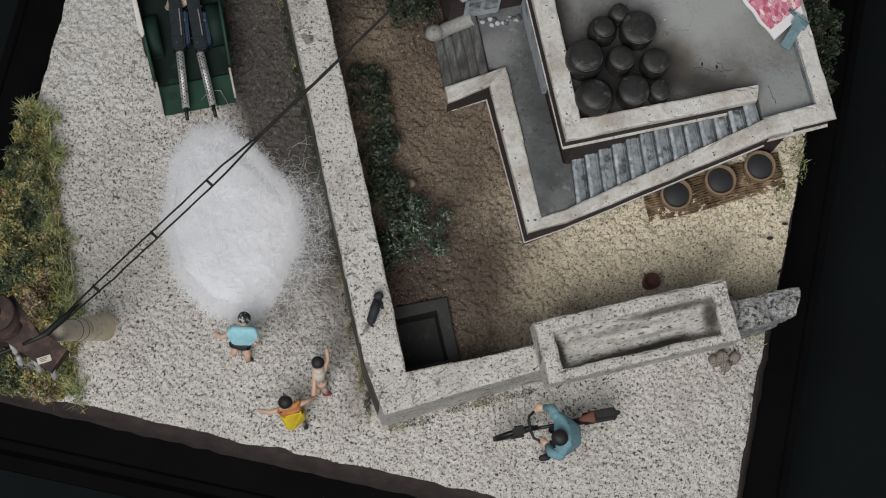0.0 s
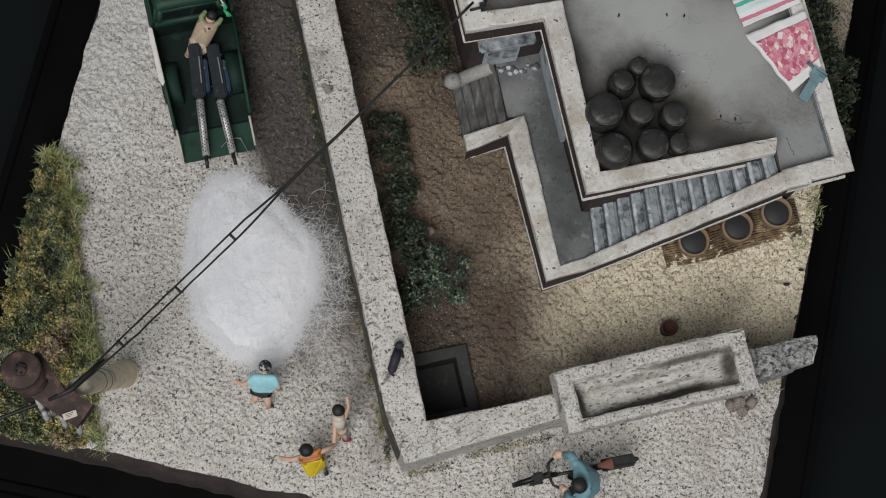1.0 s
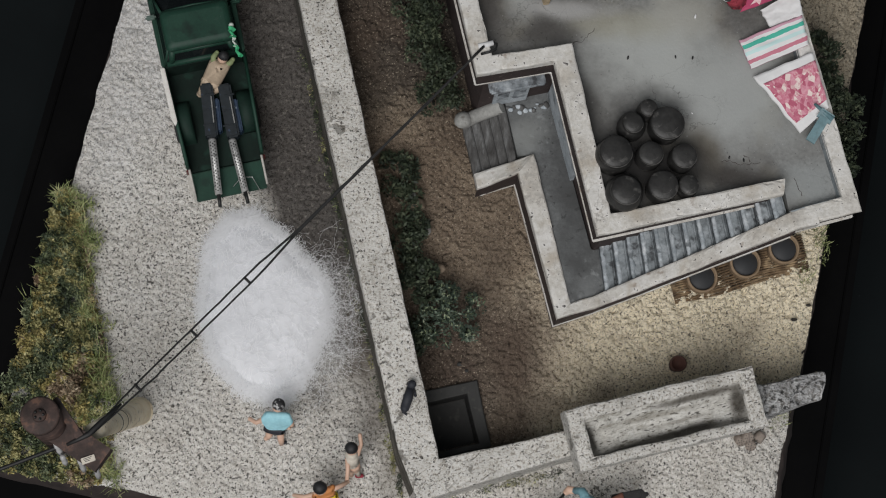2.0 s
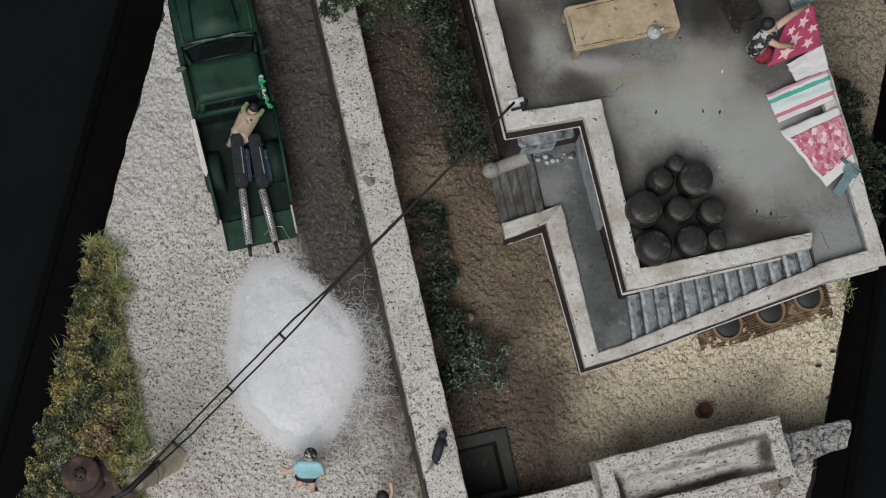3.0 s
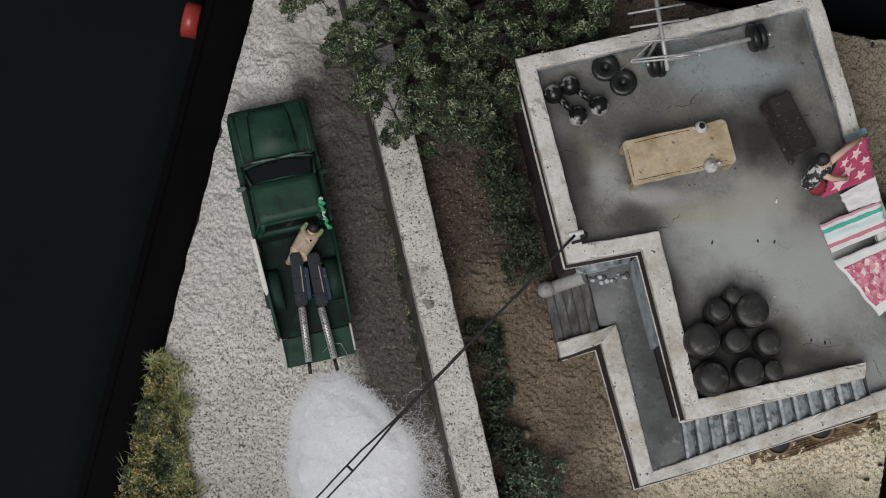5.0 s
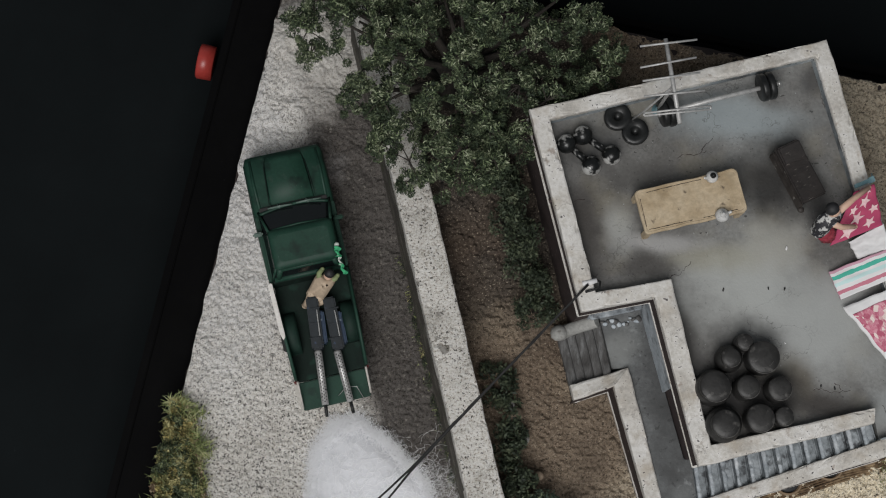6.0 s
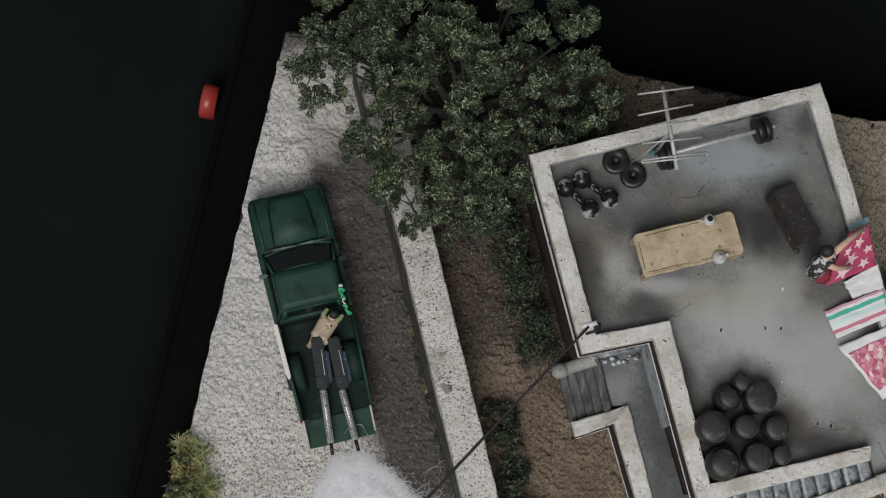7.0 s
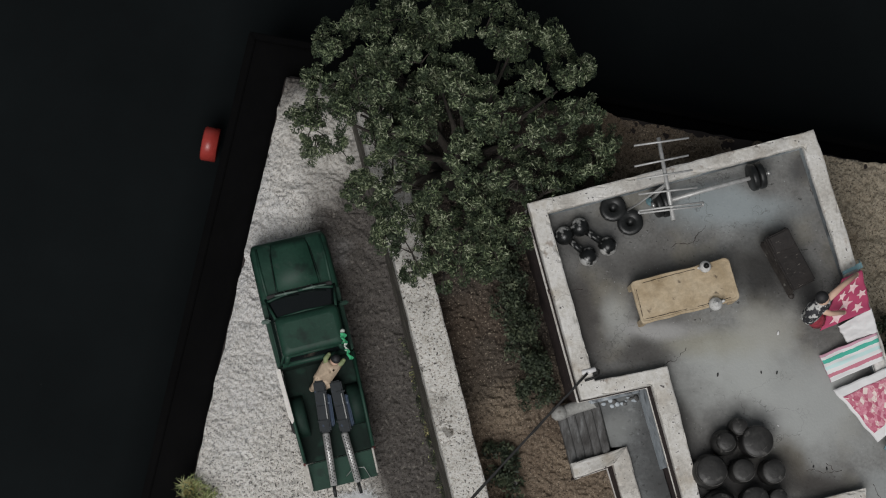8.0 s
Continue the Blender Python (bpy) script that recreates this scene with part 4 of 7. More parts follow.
LEAF = leafy("dark_green_leaf_flock", [(0.014, 0.023, 0.012), (0.028, 0.045, 0.022), (0.046, 0.068, 0.034), (0.088, 0.116, 0.058), (0.22, 0.25, 0.15)])
SHRUB = leafy("deep_green_shrub_flock", [(0.013, 0.02, 0.011), (0.027, 0.04, 0.022), (0.055, 0.072, 0.04), (0.14, 0.16, 0.095)])
BUSH = leafy("blue_green_bush_flock", [(0.022, 0.036, 0.025), (0.042, 0.066, 0.045), (0.085, 0.12, 0.085), (0.22, 0.26, 0.2)])
MOSS = leafy("olive_moss_flock", [(0.055, 0.062, 0.024), (0.14, 0.145, 0.058), (0.27, 0.255, 0.105), (0.43, 0.395, 0.18), (0.62, 0.56, 0.3)])
BANKGREEN = leafy("dark_bank_green_flock", [(0.02, 0.03, 0.016), (0.045, 0.062, 0.032), (0.085, 0.11, 0.055), (0.17, 0.2, 0.11), (0.32, 0.35, 0.22)])
YELLOWMOSS = leafy("yellow_ochre_moss_flock", [(0.1, 0.085, 0.03), (0.23, 0.195, 0.07), (0.42, 0.35, 0.13), (0.62, 0.52, 0.23)])
LITTER = leafy("brown_ground_litter", [(0.1, 0.065, 0.04), (0.22, 0.155, 0.095), (0.42, 0.33, 0.22), (0.62, 0.54, 0.4)])
TURF = leafy("pale_green_grass", [(0.1, 0.13, 0.045), (0.2, 0.25, 0.09), (0.32, 0.37, 0.15), (0.46, 0.48, 0.25), (0.58, 0.54, 0.3)])
WEED = leafy("green_weed_flock", [(0.05, 0.065, 0.025), (0.11, 0.135, 0.055), (0.2, 0.235, 0.1), (0.36, 0.39, 0.2)])
LEAFTIP = leafy("pale_grey_green_leaf_tips", [(0.09, 0.13, 0.06), (0.17, 0.215, 0.11), (0.27, 0.31, 0.2), (0.42, 0.45, 0.32)])
BARK = mat("grey_brown_bark", [(0.018, 0.015, 0.012), (0.045, 0.038, 0.031)], 3, 10, [], 0.9, 0.6, 0.04)


def leaf_mesh(name, centres, normals, size, material, parent=None, label="", ratio=2.3):
    """Many small bent leaves, two triangles each."""
    n = len(centres)
    d = rng.normal(size=(n, 3)) + np.asarray(normals) * 0.5
    d /= np.linalg.norm(d, axis=1, keepdims=True) + 1e-9
    s = np.cross(d, rng.normal(size=(n, 3)))
    s /= np.linalg.norm(s, axis=1, keepdims=True) + 1e-9
    size = np.asarray(size * (0.6 + 0.8 * rng.random(n)))[:, None]
    c = np.asarray(centres)
    up = np.cross(d, s)
    v = np.stack([c - d * size * ratio / 2, c + s * size / 2 + up * size * 0.15, c + d * size * ratio / 2, c - s * size / 2 + up * size * 0.15], 1).reshape(-1, 3)
    return mesh_from(name, v, np.arange(4 * n).reshape(-1, 4), material, parent, label)


def clump_points(centre, radius, n, squash=0.8):
    d = rng.normal(size=(n, 3))
    d /= np.linalg.norm(d, axis=1, keepdims=True)
    r = radius * (0.35 + 0.65 * rng.random(n) ** 0.5)
    p = d * r[:, None] * np.array([1, 1, squash])
    return p + np.asarray(centre), d


def blades(name, roots, length, material, parent=None, label="", lean=0.6, width=0.035):
    """Thin bent grass blades."""
    n = len(roots)
    roots = np.asarray(roots, float)
    a = rng.random(n) * 2 * np.pi
    out = np.stack([np.cos(a), np.sin(a), np.zeros(n)], 1) * (lean * rng.random(n))[:, None]
    L = length * (0.5 + 0.8 * rng.random(n))[:, None]
    side = np.stack([-np.sin(a), np.cos(a), np.zeros(n)], 1) * width
    mid = roots + out * L * 0.4 + np.array([0, 0, 1]) * L * 0.6
    tip = roots + out * L * 1.1 + np.array([0, 0, 1]) * L * 0.95
    v = np.stack([roots - side, roots + side, mid + side * 0.7, mid - side * 0.7, tip], 1).reshape(-1, 3)
    b = np.arange(n) * 5
    f = np.stack([b, b + 1, b + 2, b + 3], 1).tolist() + np.stack([b + 3, b + 2, b + 4], 1).tolist()
    return mesh_from(name, v, f, material, parent, label)


GAPS = ((-4.2, 22.9, 0.75), (-4.68, 23.95, 0.5), (-1.2, 22.85, 0.5), (-1.6, 21.6, 0.34), (-2.3, 21.7, 0.34), (0.15, 22.0, 0.4), (0.2, 24.6, 0.6), (-1.5, 22.3, 0.3), (1.1, 23.2, 0.35))


def crown_reach(a):
    """How far the crown goes out in the direction a, in degrees: uneven, with a bay towards the south-west."""
    turns = (0, 11, 27, 42, 64, 100, 133, 144, 166, 186, 199, 217, 234, 247, 261, 292, 303, 330, 354, 360)
    reach = (4.9, 4.7, 4.8, 4.8, 4.6, 4.5, 5.0, 5.0, 4.6, 4.1, 3.75, 3.2, 3.75, 4.15, 4.3, 4.35, 3.9, 4.4, 5.0, 4.9)
    return float(np.interp(a % 360, turns, reach))


def big_tree():
    t = thing("broadleaf_tree", "large model tree with dense dark green flock foliage beside the wall", "tree", (-0.85, 22.2, 1.0))
    base = Vector((-0.85, 22.2, 1.0))
    bm = bmesh.new()
    tube(bm, [(0, 0, -0.2), (0.05, 0.05, 1.0), (-0.08, 0.12, 2.2), (0.0, 0.2, 3.4), (0.1, 0.3, 4.6)], [0.42, 0.32, 0.28, 0.24, 0.16], 12)
    part("trunk", bm, BARK, t, smooth=True)
    tr = random.Random(5)
    sprays = []
    for k in range(2600):
        a = tr.random() * 2 * math.pi
        rad = math.sqrt(tr.random())
        far = crown_reach(math.degrees(a)) - 0.36
        x, y = far * rad * math.cos(a) - 0.15, far * rad * math.sin(a) + 0.7
        dome = math.sqrt(max(0.0, 1 - (rad * 0.98) ** 2))
        low = tr.random() < 0.2
        z = 3.3 + dome * (tr.uniform(0.2, 2.4) if low else 3.6) + tr.uniform(-0.45, 0.35)
        wx, wy = x + base.x, y + base.y
        if any(math.hypot(wx - gx, wy - gy) < gr + 0.25 and tr.random() < 0.93 for gx, gy, gr in GAPS):
            continue
        c = Vector((x, y, z))
        if all((c - q).length > 0.82 for q in sprays):
            sprays.append(c)
    pts, nor, tips, pale = [], [], [], []
    for c in sprays:
        reach = tr.uniform(0.34, 0.58)
        for j in range(tr.randint(9, 14)):
            a, r = tr.random() * 2 * math.pi, math.sqrt(tr.random())
            q = c + Vector((reach * r * math.cos(a), reach * r * math.sin(a), -0.42 * r * r + tr.uniform(-0.1, 0.1)))
            p, d = clump_points(q, tr.uniform(0.1, 0.2), tr.randint(100, 165), 0.8)
            pts.append(p)
            nor.append(d * 0.5 + np.array([0, 0, 0.6]))
            if j % 2 == 0:
                tips.append((c, q))
            if r < 0.75:
                p, d = clump_points(q + Vector((0, 0, 0.12)), 0.17, 17, 0.5)
                pale.append(p)
    leaf_mesh("crown", np.concatenate(pts), np.concatenate(nor), 0.035, LEAF, t, "dense dark green flock leaves")
    p = np.concatenate(pale)
    tagged(leaf_mesh("pale_foliage", p, np.tile([0.0, 0.0, 0.6], (len(p), 1)), 0.031, LEAFTIP, t, "pale grey-green leaf tips", 3.8), "pale grey-green leaf tips", kind="stuff")
    for k in range(22):
        c = sprays[(k * 7) % len(sprays)]
        bm = bmesh.new()
        s = Vector((0, 0.1, tr.uniform(2.0, 4.2)))
        mid = s.lerp(c, 0.5) + Vector((tr.uniform(-0.2, 0.2), tr.uniform(-0.2, 0.2), 0.1))
        tube(bm, [s, mid - Vector((0, 0, 0.35)), s.lerp(c, 0.9) - Vector((0, 0, 0.55))], [0.13, 0.085, 0.03], 7)
        part("limb", bm, BARK, t, smooth=True)
    twigs = bmesh.new()
    for c, q in tips:
        e = q + (q - c) * 0.25 + Vector((tr.uniform(-0.12, 0.12), tr.uniform(-0.12, 0.12), tr.uniform(-0.05, 0.15)))
        tube(twigs, [c - Vector((0, 0, 0.25)), c.lerp(e, 0.5), e], [0.024, 0.016, 0.007], 4)
    tagged(part("twig_mass", twigs, BARK, t), kind="stuff")
    return t


big_tree()


def shrub(name, label, x, y, rx, ry, h, n, material, size=0.07, seed=1, tips=False):
    z0 = ground_height(x, y)
    t = thing(name, label, "shrub", (x, y, z0), group="shrubs along the walls")
    sr = random.Random(seed)
    pts, nor = [], []
    bm = bmesh.new()
    for k in range(int(n * 0.72)):
        a, r = sr.random() * 2 * math.pi, math.sqrt(sr.random())
        c = Vector((rx * r * math.cos(a), ry * r * math.sin(a), h * (0.25 + 0.7 * math.sqrt(1 - 0.9 * r * r) * sr.uniform(0.5, 1.0))))
        p, d = clump_points(c, sr.uniform(0.15, 0.33), 95, 0.85)
        pts.append(p)
        nor.append(d * 0.6 + np.array([0, 0, 0.4]))
        if k % 3 == 0:
            tube(bm, [(c.x * 0.2, c.y * 0.2, -0.05), (c.x * 0.6, c.y * 0.6, c.z * 0.6), tuple(c)], [0.05, 0.035, 0.012], 5)
    part("stems", bm, BARK, t)
    leaf_mesh("foliage", np.concatenate(pts), np.concatenate(nor), size, material, t)
    if tips:
        p = np.concatenate([q[np.argsort(q[:, 2])[-12:]] for q in pts]) + np.array([0, 0, 0.03])
        tagged(leaf_mesh("pale_foliage", p, np.tile([0.0, 0.0, 0.6], (len(p), 1)), 0.03, LEAFTIP, t, "", 3.0), kind="stuff")
    return t


shrub("round_bush", "round blue-green bush beside the yard wall", *(1.73, 10.05, 2)[:2], 0.85, 0.8, 1.5, 34, BUSH, 0.05, 3, True)
shrub("wall_shrub", "dark green shrub at the foot of the yard wall", *(0.93, 10.88, 1.6)[:2], 0.5, 1.0, 1.2, 24, SHRUB, 0.06, 4)
shrub("wall_shrub", "dark green shrub among stones by the wall", *(0.72, 12.45, 1.6)[:2], 0.45, 0.9, 0.9, 20, SHRUB, 0.06, 5)
shrub("wall_shrub", "low dark shrub at the foot of the yard wall", *(0.42, 13.89, 1.6)[:2], 0.45, 0.6, 0.7, 16, SHRUB, 0.06, 6)
shrub("wall_shrub", "dark shrub in the yard corner", *(0.98, 9.33, 1.6)[:2], 0.4, 0.5, 0.9, 14, SHRUB, 0.06, 9)
for k in range(9):
    shrub("hedge_shrub", "tall dark green shrub against the house wall", 1.5 - 0.16 * k + 0.12 * (k % 2), 15.9 + 0.64 * k, (0.5, 0.36, 0.46, 0.4, 0.52, 0.42, 0.5, 0.46, 0.5)[k], 0.55, (1.6, 2.1, 1.8, 2.2, 1.9, 2.2, 1.8, 2.1, 1.9)[k], 21, SHRUB, 0.05, 11 + k)
for k, (x, y, h, sd) in enumerate(((11.95, 14.2, 2.2, 21), (11.7, 15.7, 2.6, 22), (11.45, 17.0, 2.2, 23), (12.3, 15.2, 1.8, 24))):
    shrub("corner_shrub", "dark green shrub behind the house wall", x + 0.35, y, 0.6, 0.75, h, 26, SHRUB, 0.06, sd)


# ---- the grassy bank ----
def bank():
    t = thing("grassy_bank", "overgrown mossy bank with tufts of yellow-green grass", "grass bank", (0, 0, 0), kind="stuff")
    sr = random.Random(31)
    right = [(-8.37, 13.71, 0.2)[:2], (-8.07, 13.07, 0.2)[:2], (-7.83, 11.72, 0.2)[:2], (-7.59, 10.31, 0.2)[:2], (-7.31, 9.23, 0.2)[:2], (-7.16, 7.69, 0.2)[:2], (-7.03, 5.64, 0.2)[:2]]

    def right_x(y):
        for (x0, y0), (x1, y1) in zip(right, right[1:]):
            if y1 <= y <= y0:
                return x0 + (x1 - x0) * (y0 - y) / (y0 - y1)
        return right[0][0] if y > right[0][1] else right[-1][0]

    beds = {"moss": [], "dark_weeds": [], "yellow_moss": [], "brown_litter": []}
    roots, tufts = [], []
    for k in range(1250):
        y = sr.uniform(right[-1][1], right[0][1])
        x1 = right_x(y)
        x0 = -5.7 - 0.241 * (26.28 - y)
        x = sr.uniform(x0 - 0.1, x1 - 0.3)
        y = max(y, 5.42 - 0.22 * (x + 7.0))
        rim = min(1.0, (x1 - x) * 0.8)
        lump = noise.noise(Vector((x * 0.9, y * 0.9, 2.0)))
        h = 0.06 + 1.3 * rim * (0.55 + 0.6 * lump) * sr.uniform(0.35, 1.0)
        p, d = clump_points((x, y, h), sr.uniform(0.07, 0.21), 80, 0.9)
        tone = noise.noise(Vector((x * 0.8, y * 0.8, 7.0))) + sr.uniform(-0.25, 0.25)
        if rim < 0.3 and sr.random() < 0.5:
            kind = "brown_litter"
        elif y > 12.6 and sr.random() < 0.6:
            kind = "yellow_moss"
        else:
            kind = "dark_weeds" if tone < -0.06 else "moss" if tone < 0.2 else "yellow_moss" if tone < 0.42 else "brown_litter"
        beds[kind].append(p)
        if sr.random() < 0.2:
            for _ in range(8):
                roots.append((x + sr.gauss(0, 0.1), y + sr.gauss(0, 0.1), h * 0.75))
    for k in range(70):
        y = sr.uniform(right[-1][1] + 0.2, right[0][1] - 0.05)
        x = right_x(y) + sr.gauss(-0.42, 0.2)
        for _ in range(26):
            tufts.append((x + sr.gauss(0, 0.08), y + sr.gauss(0, 0.08), 0.12))
    for nm, m in (("moss", MOSS), ("dark_weeds", BANKGREEN), ("yellow_moss", YELLOWMOSS), ("brown_litter", LITTER)):
        p = np.concatenate(beds[nm])
        leaf_mesh(nm, p, np.tile([0.0, 0.0, 0.5], (len(p), 1)), 0.042, m, t)
    blades("tall_grass", roots, 0.34, TURF, t, "", 1.0, 0.009)
    blades("grass_tufts", tufts, 0.34, TURF, t, "", 1.0, 0.016)
    return t


bank()


def tuft(label, x, y, n, length, spread=0.1, z=None, leafs=0, weeds=None, along=None):
    z = ground_height(x, y) if z is None else z
    t = thing("grass_tuft", label, "grass", (x, y, z), group="tufts of grass", kind="stuff")
    roots = [(R.gauss(0, spread), R.gauss(0, spread * 1.6), -0.02) for _ in range(n)]
    blades("blades", roots, length, TURF, t, "", 0.9, 0.013)
    if leafs:
        p, d = clump_points((0, 0, 0.03), spread * 2.0, leafs, 0.35)
        p[:, 0] *= 0.55
        p[:, 1] *= 1.8
        p[:, 2] += 0.05 * rng.random(len(p))
        if along:
            p[:, 0], p[:, 1] = p[:, 0] * along[0] + p[:, 1] * along[1], p[:, 1] * along[0] - p[:, 0] * along[1]
        leaf_mesh("weeds", p, d, 0.024, weeds or WEED, t)


for y in [5.2 + 0.42 * k for k in range(31)]:
    tuft("weeds and short grass at the foot of the wall", west_line(y) - 0.5 + R.uniform(-0.07, 0.02), y + R.uniform(-0.2, 0.2), R.randint(2, 9), 0.16, 0.08, 0.0, R.randint(40, 170), SHRUB if R.random() < 0.6 else MOSS)
for x in (1.3, 1.9, 2.9, 3.5, 4.1, 4.6):
    tuft("short grass at the foot of the low wall", x, south_line(x) - 0.5 - 0.12 * (x < 2), 10, 0.14, 0.11, 0.0, 130, SHRUB if x % 1 > 0.5 else MOSS, (0.26, 0.966))
tuft("bristly grass at the edge of the yard", *(12.11, 12.31, 1.2)[:2], 34, 0.26, 0.14, 1.1, 120)
tuft("bristly grass at the edge of the yard", *(12.25, 11.91, 1.2)[:2], 26, 0.26, 0.12, 1.1, 90)
tuft("pale green grass at the edge of the yard", *(11.65, 11.14, 1.1)[:2], 40, 0.25, 0.14, 1.05, 40)
tuft("mossy grass under the broken stone wall", *(10.85, 7.49, 0.1)[:2], 40, 0.3, 0.16, 0.0, 80)
tuft("mossy grass under the broken stone wall", *(11.16, 7.60, 0.1)[:2], 30, 0.3, 0.14, 0.0, 60)

for p, n, ln in (((-7.69, 8.91, 0.4), 60, 0.6), ((-7.96, 9.64, 0.4), 40, 0.5), ((-7.56, 8.28, 0.3), 44, 0.5), ((-8.29, 12.87, 0.3), 46, 0.5), ((-8.15, 12.46, 0.3), 36, 0.45), ((-7.30, 5.88, 0.1), 60, 0.6), ((-7.47, 6.26, 0.2), 36, 0.5), ((-7.62, 8.5, 0.45), 60, 0.5), ((-7.42, 8.15, 0.3), 44, 0.45), ((-7.2, 5.7, 0.15), 40, 0.55)):
    tuft("tall pale green grass on the mossy bank", p[0], p[1], n, ln, 0.13, p[2] - 0.15, 30)

# ---- the cotton smoke ----
COTTON = mat("white_cotton", [(0.71, 0.72, 0.745), (0.75, 0.76, 0.785)], 2, 10, [], 1.0, 0.16, 0.05, vary=0.04, spec=0.1)
for node in COTTON.node_tree.nodes:
    if node.type == "BSDF_PRINCIPLED":
        node.inputs["Subsurface Weight"].default_value = 0.25
        node.inputs["Subsurface Radius"].default_value = (1.0, 1.0, 1.0)
        node.inputs["Subsurface Scale"].default_value = 0.004


FIBRE = bpy.data.materials.new("white_cotton_fibre")
FIBRE.use_nodes = True
_nt = FIBRE.node_tree
_dif, _tra, _mix = [_nt.nodes.new(k) for k in ("ShaderNodeBsdfDiffuse", "ShaderNodeBsdfTranslucent", "ShaderNodeMixShader")]
_dif.inputs["Color"].default_value = _tra.inputs["Color"].default_value = (0.95, 0.955, 0.965, 1)
_mix.inputs[0].default_value = 0.45
_nt.links.new(_dif.outputs[0], _mix.inputs[1])
_nt.links.new(_tra.outputs[0], _mix.inputs[2])
_nt.links.new(_mix.outputs[0], _nt.nodes["Material Output"].inputs["Surface"])


def puff_reach(a):
    """Half extents of the cotton at angle a (numpy), narrow towards the truck, with a wavy rim."""
    s = np.sin(a)
    w = 1.8 - 0.72 * np.maximum(s, 0) ** 1.3 - 0.08 * np.maximum(-s, 0)
    wave = 1 + 0.045 * np.sin(3 * a + 1.0) + 0.03 * np.sin(5 * a + 2.2) + 0.02 * np.sin(11 * a)
    return w * wave, np.where(s < 0, 2.62, 2.7) * wave


def strands(name, roots, heading, length, width, curl, rise, parent, top=2.0, steps=9):
    """Thin curly ribbons that lie mostly flat."""
    n = len(roots)
    d = heading / (np.linalg.norm(heading, axis=1, keepdims=True) + 1e-9)
    turn = rng.normal(size=n) * curl * 0.35
    pts = [roots]
    for k in range(steps - 1):
        c, s = np.cos(turn + rng.normal(size=n) * curl * 0.7), np.sin(turn + rng.normal(size=n) * curl * 0.7)
        d = np.stack([d[:, 0] * c - d[:, 1] * s, d[:, 0] * s + d[:, 1] * c, d[:, 2] + rng.normal(size=n) * rise], 1)
        d /= np.linalg.norm(d, axis=1, keepdims=True)
        q = pts[-1] + d * (length / steps)[:, None]
        q[:, 2] = np.clip(q[:, 2], 0.05, top)
        pts.append(q)
    pts = np.stack(pts, 1)
    run = np.gradient(pts, axis=1)
    off = np.cross(run, np.array([0.05, 0.02, 1.0]))
    off *= width / (np.linalg.norm(off, axis=2, keepdims=True) + 1e-9)
    v = np.stack([pts - off, pts + off], 2).reshape(-1, 3)
    b = (np.arange(n) * steps * 2)[:, None] + (np.arange(steps - 1) * 2)[None, :]
    tagged(mesh_from(name, v, np.stack([b, b + 1, b + 3, b + 2], -1).reshape(-1, 4), FIBRE, parent), kind="stuff")


def cotton():
    t = thing("cotton_smoke", "big puff of white cotton wool smoke behind the truck", "cotton", (-3.34, 10.5, 0.0), 12.0)
    bm = bmesh.new()
    bmesh.ops.create_icosphere(bm, subdivisions=6, radius=1.0)
    for v in bm.verts:
        d = v.co.normalized()
        rx, ry = puff_reach(math.atan2(d.y, d.x))
        flat = 0.06 + 0.4 * (1 - (1 - d.z * d.z) ** 2.5) if d.z > 0 else 0.06 + 0.1 * d.z
        az = math.atan2(d.y, d.x)
        rag = 0.985 + (1 - abs(d.z)) ** 2 * (0.06 * noise.noise(Vector((math.cos(az) * 5, math.sin(az) * 5, 2))) + 0.05 * noise.noise(Vector((math.cos(az) * 15, math.sin(az) * 15, 6))))
        p = Vector((d.x * float(rx) * rag, d.y * float(ry) * rag, flat))
        q = p.copy()
        p += d * (0.06 * noise.noise(q * 1.1) + 0.025 * noise.noise(q * 2.7) + 0.012 * noise.noise(q * 8.0))
        p.z = max(p.z, -0.02)
        v.co = p
    for f in bm.faces:
        f.smooth = True
    part("puff", bm, COTTON, t)

    def flat_heading(n, lift=0.1):
        a = rng.random(n) * 2 * np.pi
        return np.stack([np.cos(a), np.sin(a), rng.normal(size=n) * lift], 1)

    # fibres over the whole puff
    n = 700
    a, k = rng.random(n) * 2 * np.pi, np.sqrt(rng.random(n)) * 0.93
    rx, ry = puff_reach(a)
    z = 0.1 + 0.4 * (1 - k ** 5) + rng.random(n) * 0.05
    strands("surface_fibres", np.stack([np.cos(a) * rx * k, np.sin(a) * ry * k, z], 1), flat_heading(n), 0.25 + 0.5 * rng.random(n), 0.0035, 0.5, 0.12, t)
    # a loose rim that thins outwards
    n = 11000
    a, k = rng.random(n) * 2 * np.pi, 0.88 + 0.14 * rng.random(n) + 0.08 * rng.random(n) ** 3
    rx, ry = puff_reach(a)
    z = 0.1 + 1.4 * np.clip(1.02 - k, 0, 1) + 0.06 * rng.random(n)
    strands("rim_fibres", np.stack([np.cos(a) * rx * k, np.sin(a) * ry * k, z], 1), flat_heading(n), 0.12 + 0.3 * rng.random(n) ** 2, 0.004, 0.55, 0.1, t)
    # curly wisps pulled out towards the wall
    n = 700
    a, k = rng.normal(-0.36, 0.38, n), 0.92 + 0.52 * rng.random(n) ** 1.7
    rx, ry = puff_reach(a)
    out = np.stack([np.cos(a), np.sin(a), 0.1 * rng.normal(size=n)], 1)
    strands("loose_wisps", np.stack([np.cos(a) * rx * k, np.sin(a) * ry * k, 0.08 + 0.35 * rng.random(n)], 1), flat_heading(n) + out * 0.5, 0.4 + 0.8 * rng.random(n), 0.0026, 0.5, 0.2, t, 0.9, 12)
    return t


cotton()


